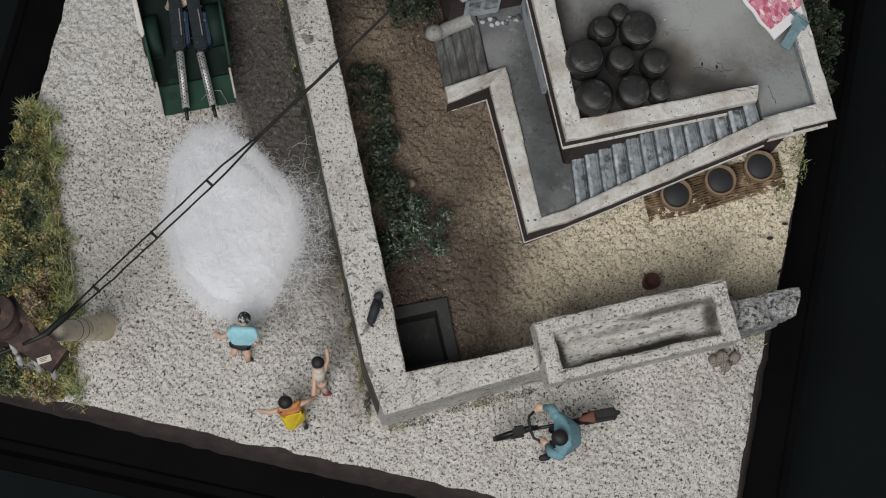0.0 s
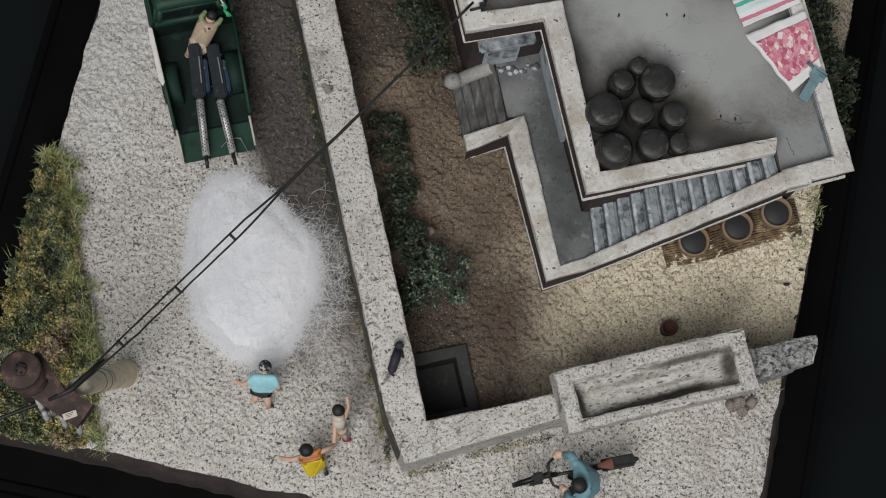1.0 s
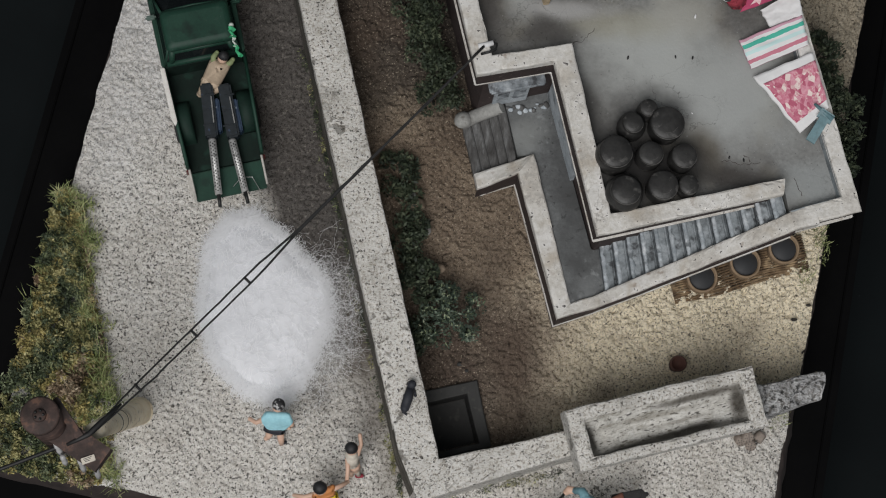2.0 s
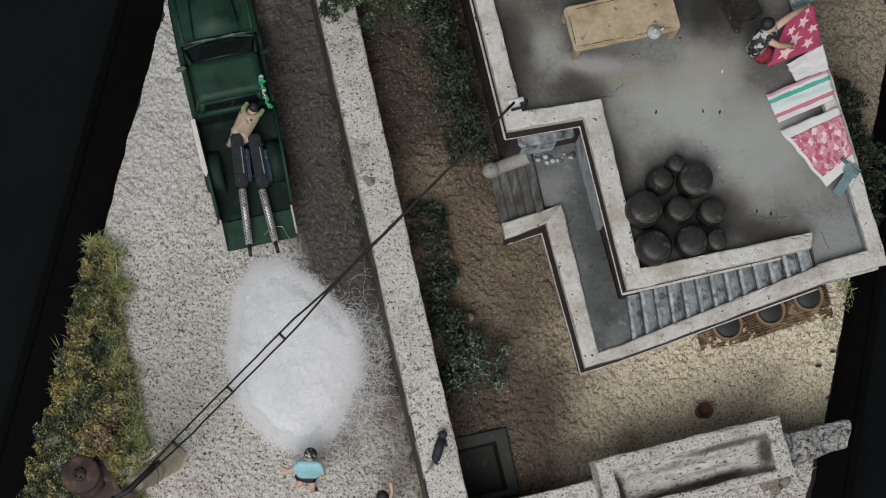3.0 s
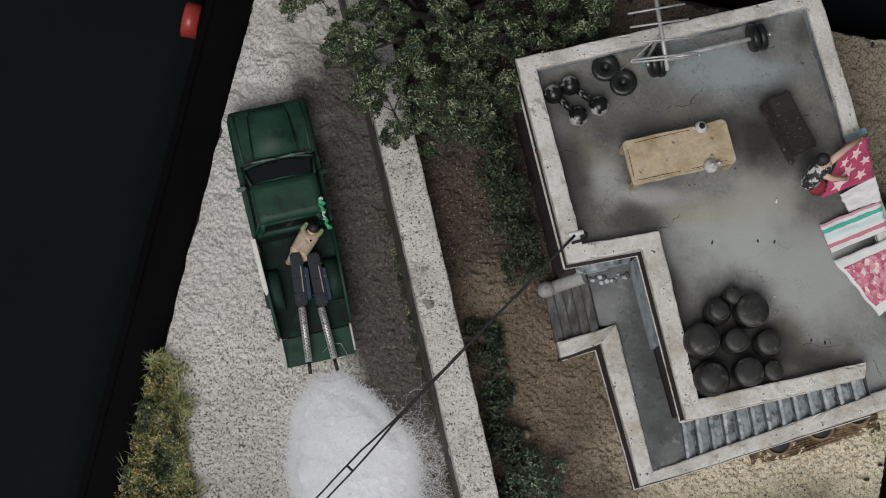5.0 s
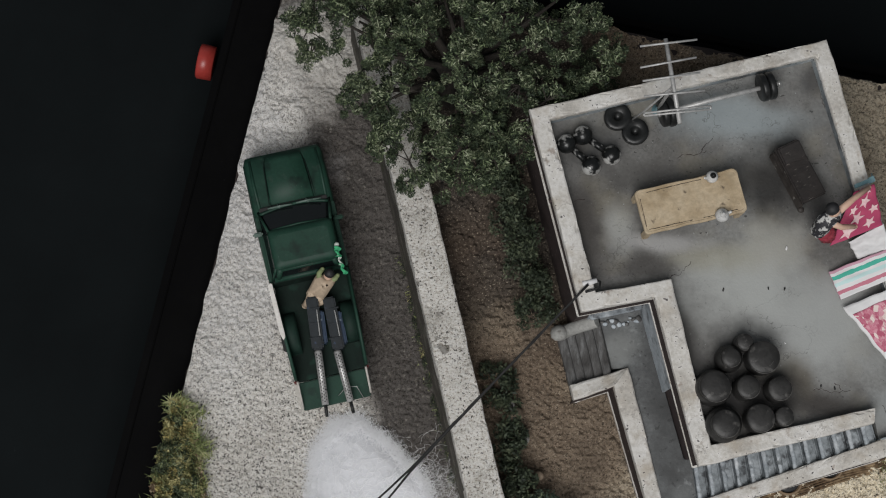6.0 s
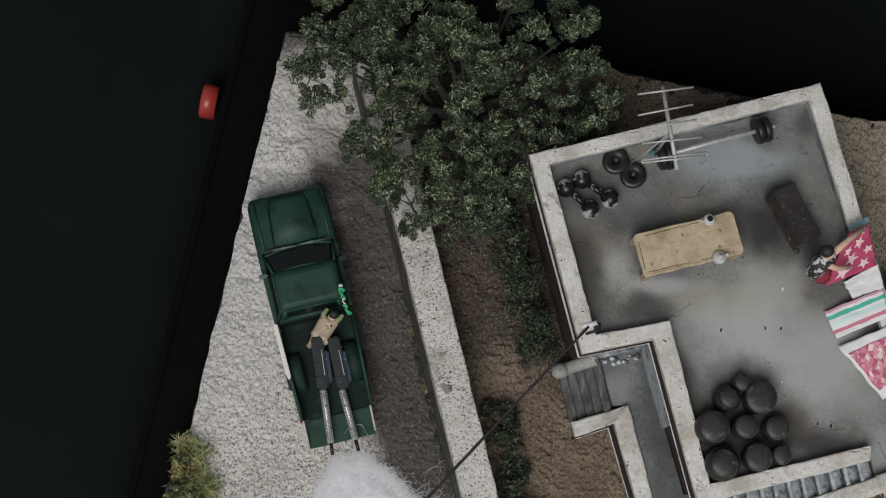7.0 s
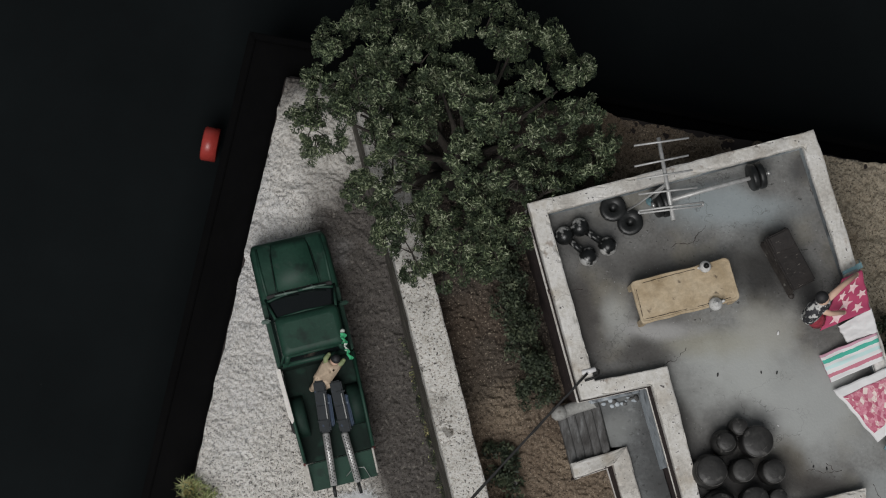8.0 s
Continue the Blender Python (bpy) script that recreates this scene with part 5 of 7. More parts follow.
# ---- things on the roof ----
ONGGI = mat("black_brown_glazed_clay", [(0.012, 0.0115, 0.011), (0.022, 0.0215, 0.0205), (0.04, 0.039, 0.037)], 1.5, 9, [((0.1, 0.096, 0.09), 5, 0.6, 0.69, 0.6)], 0.5, 0.4, 0.02, vary=0.14, spec=0.45)
JARGLINT = mat("grey_jar_lid_glint", [(0.06, 0.058, 0.055), (0.12, 0.117, 0.11)], 2, 9, [((0.02, 0.019, 0.018), 4, 0.55, 0.66, 0.8)], 0.7, 0.4, 0.03)
WOOD = mat("yellow_brown_worn_wood", [(0.33, 0.25, 0.15), (0.45, 0.36, 0.24), (0.54, 0.455, 0.325)], 1.2, 9, [((0.05, 0.035, 0.025), 4, 0.66, 0.72, 0.7), ((0.2, 0.12, 0.05), 0.8, 0.56, 0.72, 0.5)], 0.7, 0.3, 0.02, vary=0.1, stretch=(1, 1, 1))
DARKWOOD = mat("dark_brown_stained_wood", [(0.01, 0.0075, 0.0065), (0.02, 0.0155, 0.0135)], 2, 8, [((0.2, 0.18, 0.16), 5, 0.66, 0.72, 0.6)], 0.6, 0.4, 0.02, stretch=(3, 1, 1))
WORNWOOD = mat("rubbed_grey_brown_wood", [(0.016, 0.013, 0.011), (0.04, 0.034, 0.03)], 2, 8, [((0.22, 0.21, 0.19), 3.2, 0.63, 0.7, 0.6)], 0.65, 0.4, 0.02)
IRON = mat("gloss_black_iron", [(0.008, 0.009, 0.009), (0.018, 0.019, 0.019)], 3, 10, [((0.1, 0.1, 0.1), 6, 0.66, 0.7, 0.6)], 0.42, 0.2, 0.015, metal=0.2)
WORNIRON = mat("chipped_black_iron_with_bare_silver", [(0.008, 0.009, 0.009), (0.018, 0.019, 0.019)], 3, 10, [((0.62, 0.62, 0.6), 2.6, 0.52, 0.6, 0.85)], 0.3, 0.2, 0.015, metal=0.3)
ALU = mat("dull_aluminium", [(0.38, 0.38, 0.37), (0.52, 0.52, 0.51)], 4, 12, [], 0.5, 0.2, 0.01, metal=0.35)
TEALMETAL = mat("teal_painted_metal", [(0.09, 0.17, 0.19), (0.14, 0.24, 0.27)], 3, 10, [], 0.5, 0.2, 0.01)
CHINA = mat("grey_white_enamel", [(0.45, 0.45, 0.44), (0.62, 0.62, 0.6)], 4, 10, [((0.1, 0.08, 0.07), 6, 0.6, 0.68, 0.7)], 0.4, 0.2, 0.01)


def jar(x, y, r, h, seed, belly):
    t = thing("onggi_jar", "dark glazed clay storage jar with a flat lid", "jar", (x, y, ROOF), seed * 40.0, group="clay jars on the roof")
    cap = (0.88, 0.72, 1.0, 0.86, 0.92, 0.92, 0.78, 1.02, 0.95)[seed] * r
    bm = bmesh.new()
    lathe(bm, [(r * 0.8, 0), (r * 0.86, 0.02), (r * 0.98, h * 0.2), (r * 1.02, h * 0.42), (r * 1.02, h * 0.6), (r * 0.98, h * 0.78), (cap * 1.04, h * 0.9), (cap * 0.92, h * 0.97)], 30)
    part("body", bm, ONGGI, t, smooth=True)
    bm = bmesh.new()
    lathe(bm, [(cap * 0.97, h * 0.9), (cap * 1.03, h * 0.91), (cap * 1.04, h * 0.98), (cap * 1.0, h * 1.04), (cap * 0.93, h * 1.075), (cap * 0.55, h * 1.1), (0.02, h * 1.11)], 30, wob=0.012)
    lid = part("lid", bm, ONGGI, t, smooth=True)
    # grey arcs on each lid's south side: highlights modelled as thin rings
    for rr, hh, w, a0, span in ((cap * 1.0, h * 1.045, 0.013, 3.7, 2.6), (cap * 0.62, h * 1.1, 0.008, 4.3, 1.6)):
        bm = bmesh.new()
        ring = [(rr * math.cos(a0 - radians(seed * 40) + span * q / 16), rr * math.sin(a0 - radians(seed * 40) + span * q / 16), hh + 0.004 * math.sin(q)) for q in range(17)]
        tube(bm, ring, [w * (0.25 + 0.75 * math.sin(math.pi * q / 16)) * (0.6 + 0.5 * R.random()) for q in range(17)], 6)
        part("lid_glint", bm, JARGLINT, lid, smooth=True)


for k, (p, r, h) in enumerate((((6.49, 14.36, 6.6), 0.25, 0.62), ((6.08, 13.95, 6.6), 0.35, 0.68), ((6.93, 13.94, 6.65), 0.42, 0.72), ((5.62, 13.19, 6.7), 0.47, 0.78), ((6.50, 13.18, 6.6), 0.33, 0.68), ((7.33, 13.13, 6.6), 0.34, 0.66), ((5.84, 12.23, 6.7), 0.47, 0.76), ((6.77, 12.37, 6.65), 0.36, 0.72), ((7.43, 12.41, 6.55), 0.26, 0.6))):
    jar(p[0], p[1], r, h, k, (1.0, 1.06, 1.06, 1.06, 1.3, 1.27, 1.06, 1.2, 1.08)[k])


def low_table():
    t = thing("low_wooden_platform", "worn yellow wooden platform table standing on the roof", "table", (5.19, 18.08, ROOF), 12.6)
    bm = bmesh.new()
    rim = []
    for cx, cy, a0 in ((1.27, 0.46, 0), (-1.27, 0.46, 90), (-1.27, -0.46, 180), (1.27, -0.46, 270)):
        rim += [(cx + 0.14 * math.cos(radians(a0 + 30 * k)), cy + 0.14 * math.sin(radians(a0 + 30 * k))) for k in range(4)]
    full = []
    for p, q in zip(rim, rim[1:] + rim[:1]):
        m = max(1, int(math.hypot(q[0] - p[0], q[1] - p[1]) / 0.12))
        full += [(p[0] + (q[0] - p[0]) * k / m, p[1] + (q[1] - p[1]) * k / m) for k in range(m)]
    full = [(x + 0.035 * noise.noise(Vector((x * 2, y * 2, 3))), y + 0.035 * noise.noise(Vector((x * 2, y * 2, 8)))) for x, y in full]
    shrink = lambda f, z: [Vector((x * (1 - f * 0.45), y * (1 - f), z)) for x, y in full]  # noqa: E731
    ringed(bm, [shrink(0.03, 0.715), shrink(0.0, 0.74), shrink(0.0, 0.82), shrink(0.03, 0.845), shrink(0.09, 0.845), shrink(0.11, 0.83), shrink(0.5, 0.84)], smooth=False)
    part("tabletop", bm, WOOD, t)
    for x0, y0, x1, y1 in ((-1.28, -0.49, -0.1, -0.5), (0.2, -0.51, 1.15, -0.49), (-1.33, -0.4, -1.31, 0.35), (-1.1, 0.5, 0.4, 0.51)):
        bm = bmesh.new()
        tube(bm, [(x0 + (x1 - x0) * k / 14, y0 + (y1 - y0) * k / 14 + 0.02 * noise.noise(Vector((k * 0.7, x0, y0))), 0.842) for k in range(15)], [0.004 + 0.011 * max(0.0, noise.noise(Vector((k * 0.9, x0, 5))) + 0.25) for k in range(15)], 5)
        part("edge_crack", bm, DARKWOOD, t, "dark crack along the table edge")
    for sx in (-1.28, 1.28):
        for sy in (-0.5, 0.5):
            bm = bmesh.new()
            box(bm, (sx, sy, 0.356), (0.17, 0.17, 0.712), 0.02)
            part("leg", bm, WOOD, t)
    for sy in (-0.5, 0.5):
        bm = bmesh.new()
        box(bm, (0, sy, 0.6), (2.4, 0.08, 0.18), 0.015)
        part("apron", bm, WOOD, t)


low_table()
for p, big in (((5.75, 18.71, 7), 0.16), ((5.97, 17.68, 7), 0.18)):
    t = thing("enamel_kettle", "small grey-white enamel kettle on the platform", "kettle", (p[0], p[1], ROOF + 0.846), R.uniform(0, 360), group="kettles on the platform")
    bm = bmesh.new()
    lathe(bm, [(big * 0.8, 0), (big, 0.04), (big * 1.02, 0.12), (big * 0.8, 0.2), (big * 0.45, 0.24), (big * 0.42, 0.25)], 18)
    part("body", bm, CHINA, t, smooth=True)
    bm = bmesh.new()
    lathe(bm, [(big * 0.5, 0.245), (big * 0.45, 0.27), (0.03, 0.285), (0.035, 0.32), (0.01, 0.33)], 14)
    part("lid", bm, IRON if big < 0.17 else CHINA, t, smooth=True)
    bm = bmesh.new()
    tube(bm, [(big * 0.85, 0, 0.1), (big * 1.2, 0, 0.14), (big * 1.35, 0, 0.19)], [0.05, 0.04, 0.03], 8)
    part("spout", bm, CHINA, t, smooth=True)


def bench():
    t = thing("weight_bench", "dark brown wooden workout bench with a worn top", "bench", (8.2, 18.92, ROOF), -65.0)
    bm = bmesh.new()
    box(bm, (0, 0, 0.6), (1.66, 0.72, 0.12), 0.04, rough=0.01)
    part("seat", bm, DARKWOOD, t)
    bm = bmesh.new()
    box(bm, (-0.55, 0, 0.72), (0.5, 0.66, 0.1), 0.04, rot=(0, 8, 0))
    part("headrest", bm, DARKWOOD, t)
    for sx in (-0.7, 0.7):
        for sy in (-0.28, 0.28):
            bm = bmesh.new()
            tube(bm, [(sx, sy, 0.0), (sx * 0.95, sy, 0.56)], 0.05, 8)
            part("leg", bm, DARKWOOD, t)
    bm = bmesh.new()
    box(bm, (0.05, -0.4, 0.42), (1.66, 0.1, 0.3), 0.04, (-14, 0, 0), rough=0.012)
    ball(bm, (0.9, -0.4, 0.36), (0.1, 0.09, 0.08), rough=0.02)
    part("side_board", bm, WORNWOOD, t, "worn side board with rubbed edges")


bench()


def dumbbell(a, b, r):
    a, b = Vector(a), Vector(b)
    mid = (a + b) / 2
    t = thing("dumbbell", "chipped black iron dumbbell lying on the roof", "dumbbell", (mid.x, mid.y, ROOF), group="dumbbells")
    for p in (a, b):
        bm = bmesh.new()
        ball(bm, (p.x - mid.x, p.y - mid.y, r), (r, r, r * 0.98), 20, 12)
        part("weight", bm, WORNIRON, t, smooth=True)
    bm = bmesh.new()
    d = (b - a).normalized() * r * 0.8
    tube(bm, [a - mid + d + Vector((0, 0, r)) - Vector((0, 0, a.z - mid.z)), b - mid - d + Vector((0, 0, r)) - Vector((0, 0, b.z - mid.z))], 0.09, 10)
    part("handle", bm, WORNIRON, t, smooth=True)


dumbbell((2.02, 19.79, 6.25), (2.66, 19.18, 6.25), 0.265)
dumbbell((2.46, 20.02, 6.25), (3.21, 19.47, 6.25), 0.265)


def weight_plate(p, r, tilt):
    t = thing("weight_plate", "black iron weight plate lying on the roof", "weight plate", (p[0], p[1], ROOF + 0.003), group="weight plates")
    bm = bmesh.new()
    lathe(bm, [(0.08, 0.0), (r * 0.95, 0.0), (r, 0.03), (r, 0.17), (r * 0.95, 0.2), (r * 0.7, 0.205), (0.17, 0.2), (0.12, 0.17), (0.09, 0.02)], 30, wob=0.015)
    part("disc", bm, IRON, t, smooth=True, rot=(tilt, 0, 0), loc=(0, 0, abs(tilt) * 0.004))


weight_plate((3.44, 20.56, 6.1), 0.37, 0)
weight_plate((3.90, 20.15, 6.2), 0.36, 0)


def barbell():
    a, b = Vector((4.75, 20.62, 0.0)), Vector((7.42, 21.3, 0.0))
    t = thing("barbell", "barbell with black iron discs and a bare steel bar", "barbell", (*a.xy, ROOF), 14.3)
    L = (b - a).length
    bm = bmesh.new()
    tube(bm, [(-0.25, 0, 0.42), (L * 0.5, 0.02, 0.41), (L + 0.46, 0, 0.42)], 0.065, 10)
    part("bar", bm, ALU, t, "bare steel bar", smooth=True)
    for x in (-0.12, 0.06, L - 0.06, L + 0.15):
        bm = bmesh.new()
        rr = 0.42 if x in (0.06, L - 0.1) else 0.38
        lathe(bm, [(0.05, -0.085), (rr * 0.95, -0.085), (rr, -0.05), (rr, 0.05), (rr * 0.95, 0.085), (0.05, 0.085)], 24, at=(x, 0, 0.42), tilt=pose(0, 0, 0, 0, 90, 0).to_3x3())
        part("disc", bm, IRON, t, smooth=True)
    for x in (-0.24, L + 0.4):
        bm = bmesh.new()
        lathe(bm, [(0.05, -0.04), (0.085, -0.04), (0.085, 0.04), (0.05, 0.04)], 12, at=(x, 0, 0.42), tilt=pose(0, 0, 0, 0, 90, 0).to_3x3())
        part("collar", bm, CHROME, t, smooth=True)


barbell()


def antenna():
    foot, top = Vector((4.55, 20.78, 0)), Vector((4.42, 20.62, 0))
    t = thing("tv_antenna", "aluminium fishbone television antenna on a short mast", "antenna", (foot.x, foot.y, ROOF))
    zt = 9.0 - ROOF
    bm = bmesh.new()
    tube(bm, [(0, 0, 0.02), (-0.08, -0.1, zt * 0.5), (-0.13, -0.16, zt)], 0.045, 8)
    part("mast", bm, ALU, t, smooth=True)
    bm = bmesh.new()
    lathe(bm, [(0.16, 0), (0.16, 0.04), (0.07, 0.06), (0.06, 0.3)], 14)
    part("mast_foot", bm, TEALMETAL, t, smooth=True)
    bm = bmesh.new()
    a, b = Vector((4.26, 21.82)) - foot.xy, Vector((4.53, 19.6)) - foot.xy
    tube(bm, [(*a, zt + 0.05), (*a.lerp(b, 0.5), zt + 0.05), (*b, zt + 0.05)], 0.06, 8)
    part("boom", bm, ALU, t, smooth=True)
    for p, q in (((3.59, 21.61), (5.06, 21.79)), ((3.57, 21.05), (5.02, 21.32)), ((3.62, 20.7), (5.1, 20.92)), ((3.64, 20.3), (5.2, 20.45)), ((3.62, 19.79), (5.32, 19.96)), ((3.62, 19.86), (5.32, 20.05))):
        bm = bmesh.new()
        p, q = Vector(p) - foot.xy, Vector(q) - foot.xy
        m = (p + q) / 2
        tube(bm, [(*p, zt + 0.1), (*m, zt + 0.105), (*q, zt + 0.1)], 0.03, 6)
        part("element", bm, ALU, t, smooth=True)
    for p, q in (((3.62, 19.79), (3.62, 19.86)), ((5.32, 19.96), (5.32, 20.05))):
        bm = bmesh.new()
        p, q = Vector(p) - foot.xy, Vector(q) - foot.xy
        tube(bm, [(*p, zt + 0.1), (*q, zt + 0.1)], 0.03, 6)
        part("loop_end", bm, ALU, t, smooth=True)
    bm = bmesh.new()
    tube(bm, [(-0.12, -0.14, zt * 0.9), (-0.5, -0.25, 0.9), (-0.75, -0.3, 0.05)], 0.03, 6)
    part("stay", bm, ALU, t, smooth=True)


antenna()


# ---- washing on the parapet ----
def cloth_mat(name, kind):
    m = bpy.data.materials.new(name)
    m.use_nodes = True
    nt = m.node_tree
    b = nt.nodes["Principled BSDF"]
    n, l = nt.nodes.new, nt.links.new
    b.inputs["Roughness"].default_value = 0.9
    uv = n("ShaderNodeUVMap")
    if kind == "stripe":
        sep = n("ShaderNodeSeparateXYZ")
        l(uv.outputs["UV"], sep.inputs["Vector"])
        r = n("ShaderNodeValToRGB")
        r.color_ramp.interpolation = "CONSTANT"
        stops = [(0, (0.58, 0.34, 0.42)), (0.1, (0.72, 0.72, 0.72)), (0.2, (0.07, 0.42, 0.32)), (0.34, (0.72, 0.72, 0.72)), (0.45, (0.55, 0.74, 0.73)), (0.58, (0.72, 0.72, 0.72)), (0.72, (0.52, 0.19, 0.25)), (0.85, (0.7, 0.7, 0.7))]
        nz = n("ShaderNodeTexNoise")
        nz.inputs["Scale"].default_value = 14
        l(uv.outputs["UV"], nz.inputs["Vector"])
        ad = n("ShaderNodeMath")
        ad.operation = "MULTIPLY_ADD"
        ad.inputs[1].default_value = 0.05
        l(nz.outputs["Fac"], ad.inputs[0])
        l(sep.outputs["Y"], ad.inputs[2])
        e = r.color_ramp.elements
        while len(e) < len(stops):
            e.new(0.5)
        for el, (p, c) in zip(e, stops):
            el.position, el.color = p + (0.025 if p else 0), (*c, 1)
        l(ad.outputs["Value"], r.inputs["Fac"])
        l(r.outputs["Color"], b.inputs["Base Color"])
    else:
        v = n("ShaderNodeTexVoronoi")
        v.inputs["Scale"].default_value = 13 if kind == "floral" else 4.2
        l(uv.outputs["UV"], v.inputs["Vector"])
        r = n("ShaderNodeValToRGB")
        e = r.color_ramp.elements
        if kind == "floral":
            stops = [(0.12, (0.42, 0.1, 0.16)), (0.35, (0.56, 0.2, 0.27)), (0.55, (0.66, 0.34, 0.4)), (0.72, (0.52, 0.15, 0.22)), (0.9, (0.76, 0.64, 0.6))]
        else:
            stops = [(0.0, (0.5, 0.085, 0.16)), (0.26, (0.47, 0.075, 0.15)), (0.34, (0.44, 0.065, 0.14)), (1.0, (0.38, 0.05, 0.12))]
        while len(e) < len(stops):
            e.new(0.5)
        for el, (p, c) in zip(e, stops):
            el.position, el.color = p, (*c, 1)
        nz = n("ShaderNodeTexNoise")
        nz.inputs["Scale"].default_value = 22
        l(uv.outputs["UV"], nz.inputs["Vector"])
        ad = n("ShaderNodeMath")
        ad.operation = "MULTIPLY_ADD"
        ad.inputs[1].default_value = 0.5 if kind == "floral" else 0.12
        l(nz.outputs["Fac"], ad.inputs[0])
        if kind == "floral":
            petal = n("ShaderNodeSeparateColor")
            l(v.outputs["Color"], petal.inputs["Color"])
            l(petal.outputs["Red"], ad.inputs[2])
        else:
            l(v.outputs["Distance"], ad.inputs[2])
        sb = n("ShaderNodeMath")
        sb.operation = "SUBTRACT"
        sb.inputs[1].default_value = 0.25 if kind == "floral" else 0.06
        l(ad.outputs["Value"], sb.inputs[0])
        l(sb.outputs["Value"], r.inputs["Fac"])
        l(r.outputs["Color"], b.inputs["Base Color"])
    return m


WHITECLOTH = mat("white_cotton_cloth", [(0.66, 0.66, 0.66), (0.74, 0.74, 0.74)], 2, 14, [], 0.95, 0.3, 0.01, vary=0.04)


def hung_cloth(name, label, corners, material, border=None, thick=0.05, seed=1.0, stars=()):
    """A cloth over the parapet: corners roof side a, b and parapet side d, c; heights ease up over the wall."""
    a, b, c, d = [Vector(p) for p in corners]
    t = thing(name, label, "cloth", (0, 0, 0), group="washing on the parapet")
    n, k = 22, 26

    def place(u, v):
        p = a.lerp(b, v).lerp(d.lerp(c, v), u)
        w = noise.noise(Vector((u * 2.5 + seed, v * 2.5, seed))) * 0.05 + noise.noise(Vector((u * 7 + seed, v * 7, seed))) * 0.018
        e = noise.noise(Vector((u * 5, v * 5, seed + 4))) * 0.03
        return Vector((p.x + e, p.y + e, p.z + w))

    def sheet(nm, us, vs, m, lift, lab=""):
        bm = bmesh.new()
        uvl = bm.loops.layers.uv.new("UVMap")
        top = [[bm.verts.new(place(u, v) + Vector((0, 0, lift))) for v in vs] for u in us]
        low = [[bm.verts.new(place(u, v) + Vector((0, 0, lift - thick))) for v in vs] for u in us]
        for i in range(len(us) - 1):
            for j in range(len(vs) - 1):
                f = bm.faces.new((top[i][j], top[i + 1][j], top[i + 1][j + 1], top[i][j + 1]))
                f.smooth = True
                for lp, (ii, jj) in zip(f.loops, ((i, j), (i + 1, j), (i + 1, j + 1), (i, j + 1))):
                    lp[uvl].uv = (us[ii], vs[jj])
                bm.faces.new((low[i][j + 1], low[i + 1][j + 1], low[i + 1][j], low[i][j]))
        loop = [(i, 0) for i in range(len(us))] + [(len(us) - 1, j) for j in range(1, len(vs))] + [(i, len(vs) - 1) for i in range(len(us) - 2, -1, -1)] + [(0, j) for j in range(len(vs) - 2, 0, -1)]
        for (i, j), (i2, j2) in zip(loop, loop[1:] + loop[:1]):
            bm.faces.new((low[i][j], low[i2][j2], top[i2][j2], top[i][j]))
        part(nm, bm, m, t, lab)

    lin = lambda x0, x1, m: [x0 + (x1 - x0) * i / (m - 1) for i in range(m)]  # noqa: E731
    sheet("sheet", lin(0, 1, n), lin(0, 1, k), WHITECLOTH if border else material, 0.0)
    for u, v, r in stars:
        bm = bmesh.new()
        a0 = R.uniform(0, 2)
        rim = []
        lu, lv = ((d + c) / 2 - (a + b) / 2).length, ((b + c) / 2 - (a + d) / 2).length
        for q in range(10):
            rr = r * (1.0 if q % 2 == 0 else 0.45)
            rim.append(place(u + rr * math.cos(a0 + q * 0.628) / lu, v + rr * math.sin(a0 + q * 0.628) / lv) + Vector((0, 0, 0.015)))
        ringed(bm, [rim, [p + Vector((0, 0, 0.012)) for p in rim]], smooth=False)
        part("flower", bm, PALEPINK, t, "pale pink flower")
    if border:
        sheet("printed_panel", lin(border[0], border[1], n), lin(border[2], border[3], k), material, 0.012, "printed middle panel")
    return t


FLORAL, STARS, STRIPES = cloth_mat("pink_floral_print", "floral"), cloth_mat("crimson_flower_print", "stars"), cloth_mat("pastel_stripes", "stripe")
PALEPINK = mat("pale_pink_print", [(0.74, 0.46, 0.5), (0.8, 0.62, 0.6)], 5, 12, [], 0.9, 0.2, 0.01)
hung_cloth("floral_quilt", "white-edged pink floral quilt hung over the roof parapet", [(9.25, 15.31, 6.2), (10.38, 13.85, 6.2), (11.04, 14.42, 6.55), (10.69, 15.85, 6.55)], FLORAL, (0.06, 1.0, 0.15, 0.86), seed=2.0)
hung_cloth("striped_towel", "pastel striped towel drying over the roof parapet", [(8.94, 16.28, 6.15), (9.22, 15.53, 6.15), (10.61, 16.06, 6.55), (10.47, 16.83, 6.55)], STRIPES, seed=5.0)
hung_cloth("white_cloth", "plain white cloth drying over the roof parapet", [(9.5, 17.06, 6.25), (9.72, 16.6, 6.25), (10.5, 16.84, 6.55), (10.37, 17.5, 6.55)], WHITECLOTH, seed=7.0)
hung_cloth("flowered_blanket", "crimson blanket with pink flowers hung over the parapet", [(9.57, 18.31, 6.75), (8.92, 16.92, 6.45), (10.33, 17.45, 6.6), (10.18, 18.57, 6.6)], STARS, seed=9.0, stars=[(0.7, 0.1, 0.13), (0.6, 0.32, 0.19), (0.28, 0.42, 0.14), (0.85, 0.55, 0.14), (0.45, 0.62, 0.2), (0.75, 0.82, 0.15), (0.3, 0.85, 0.2)])


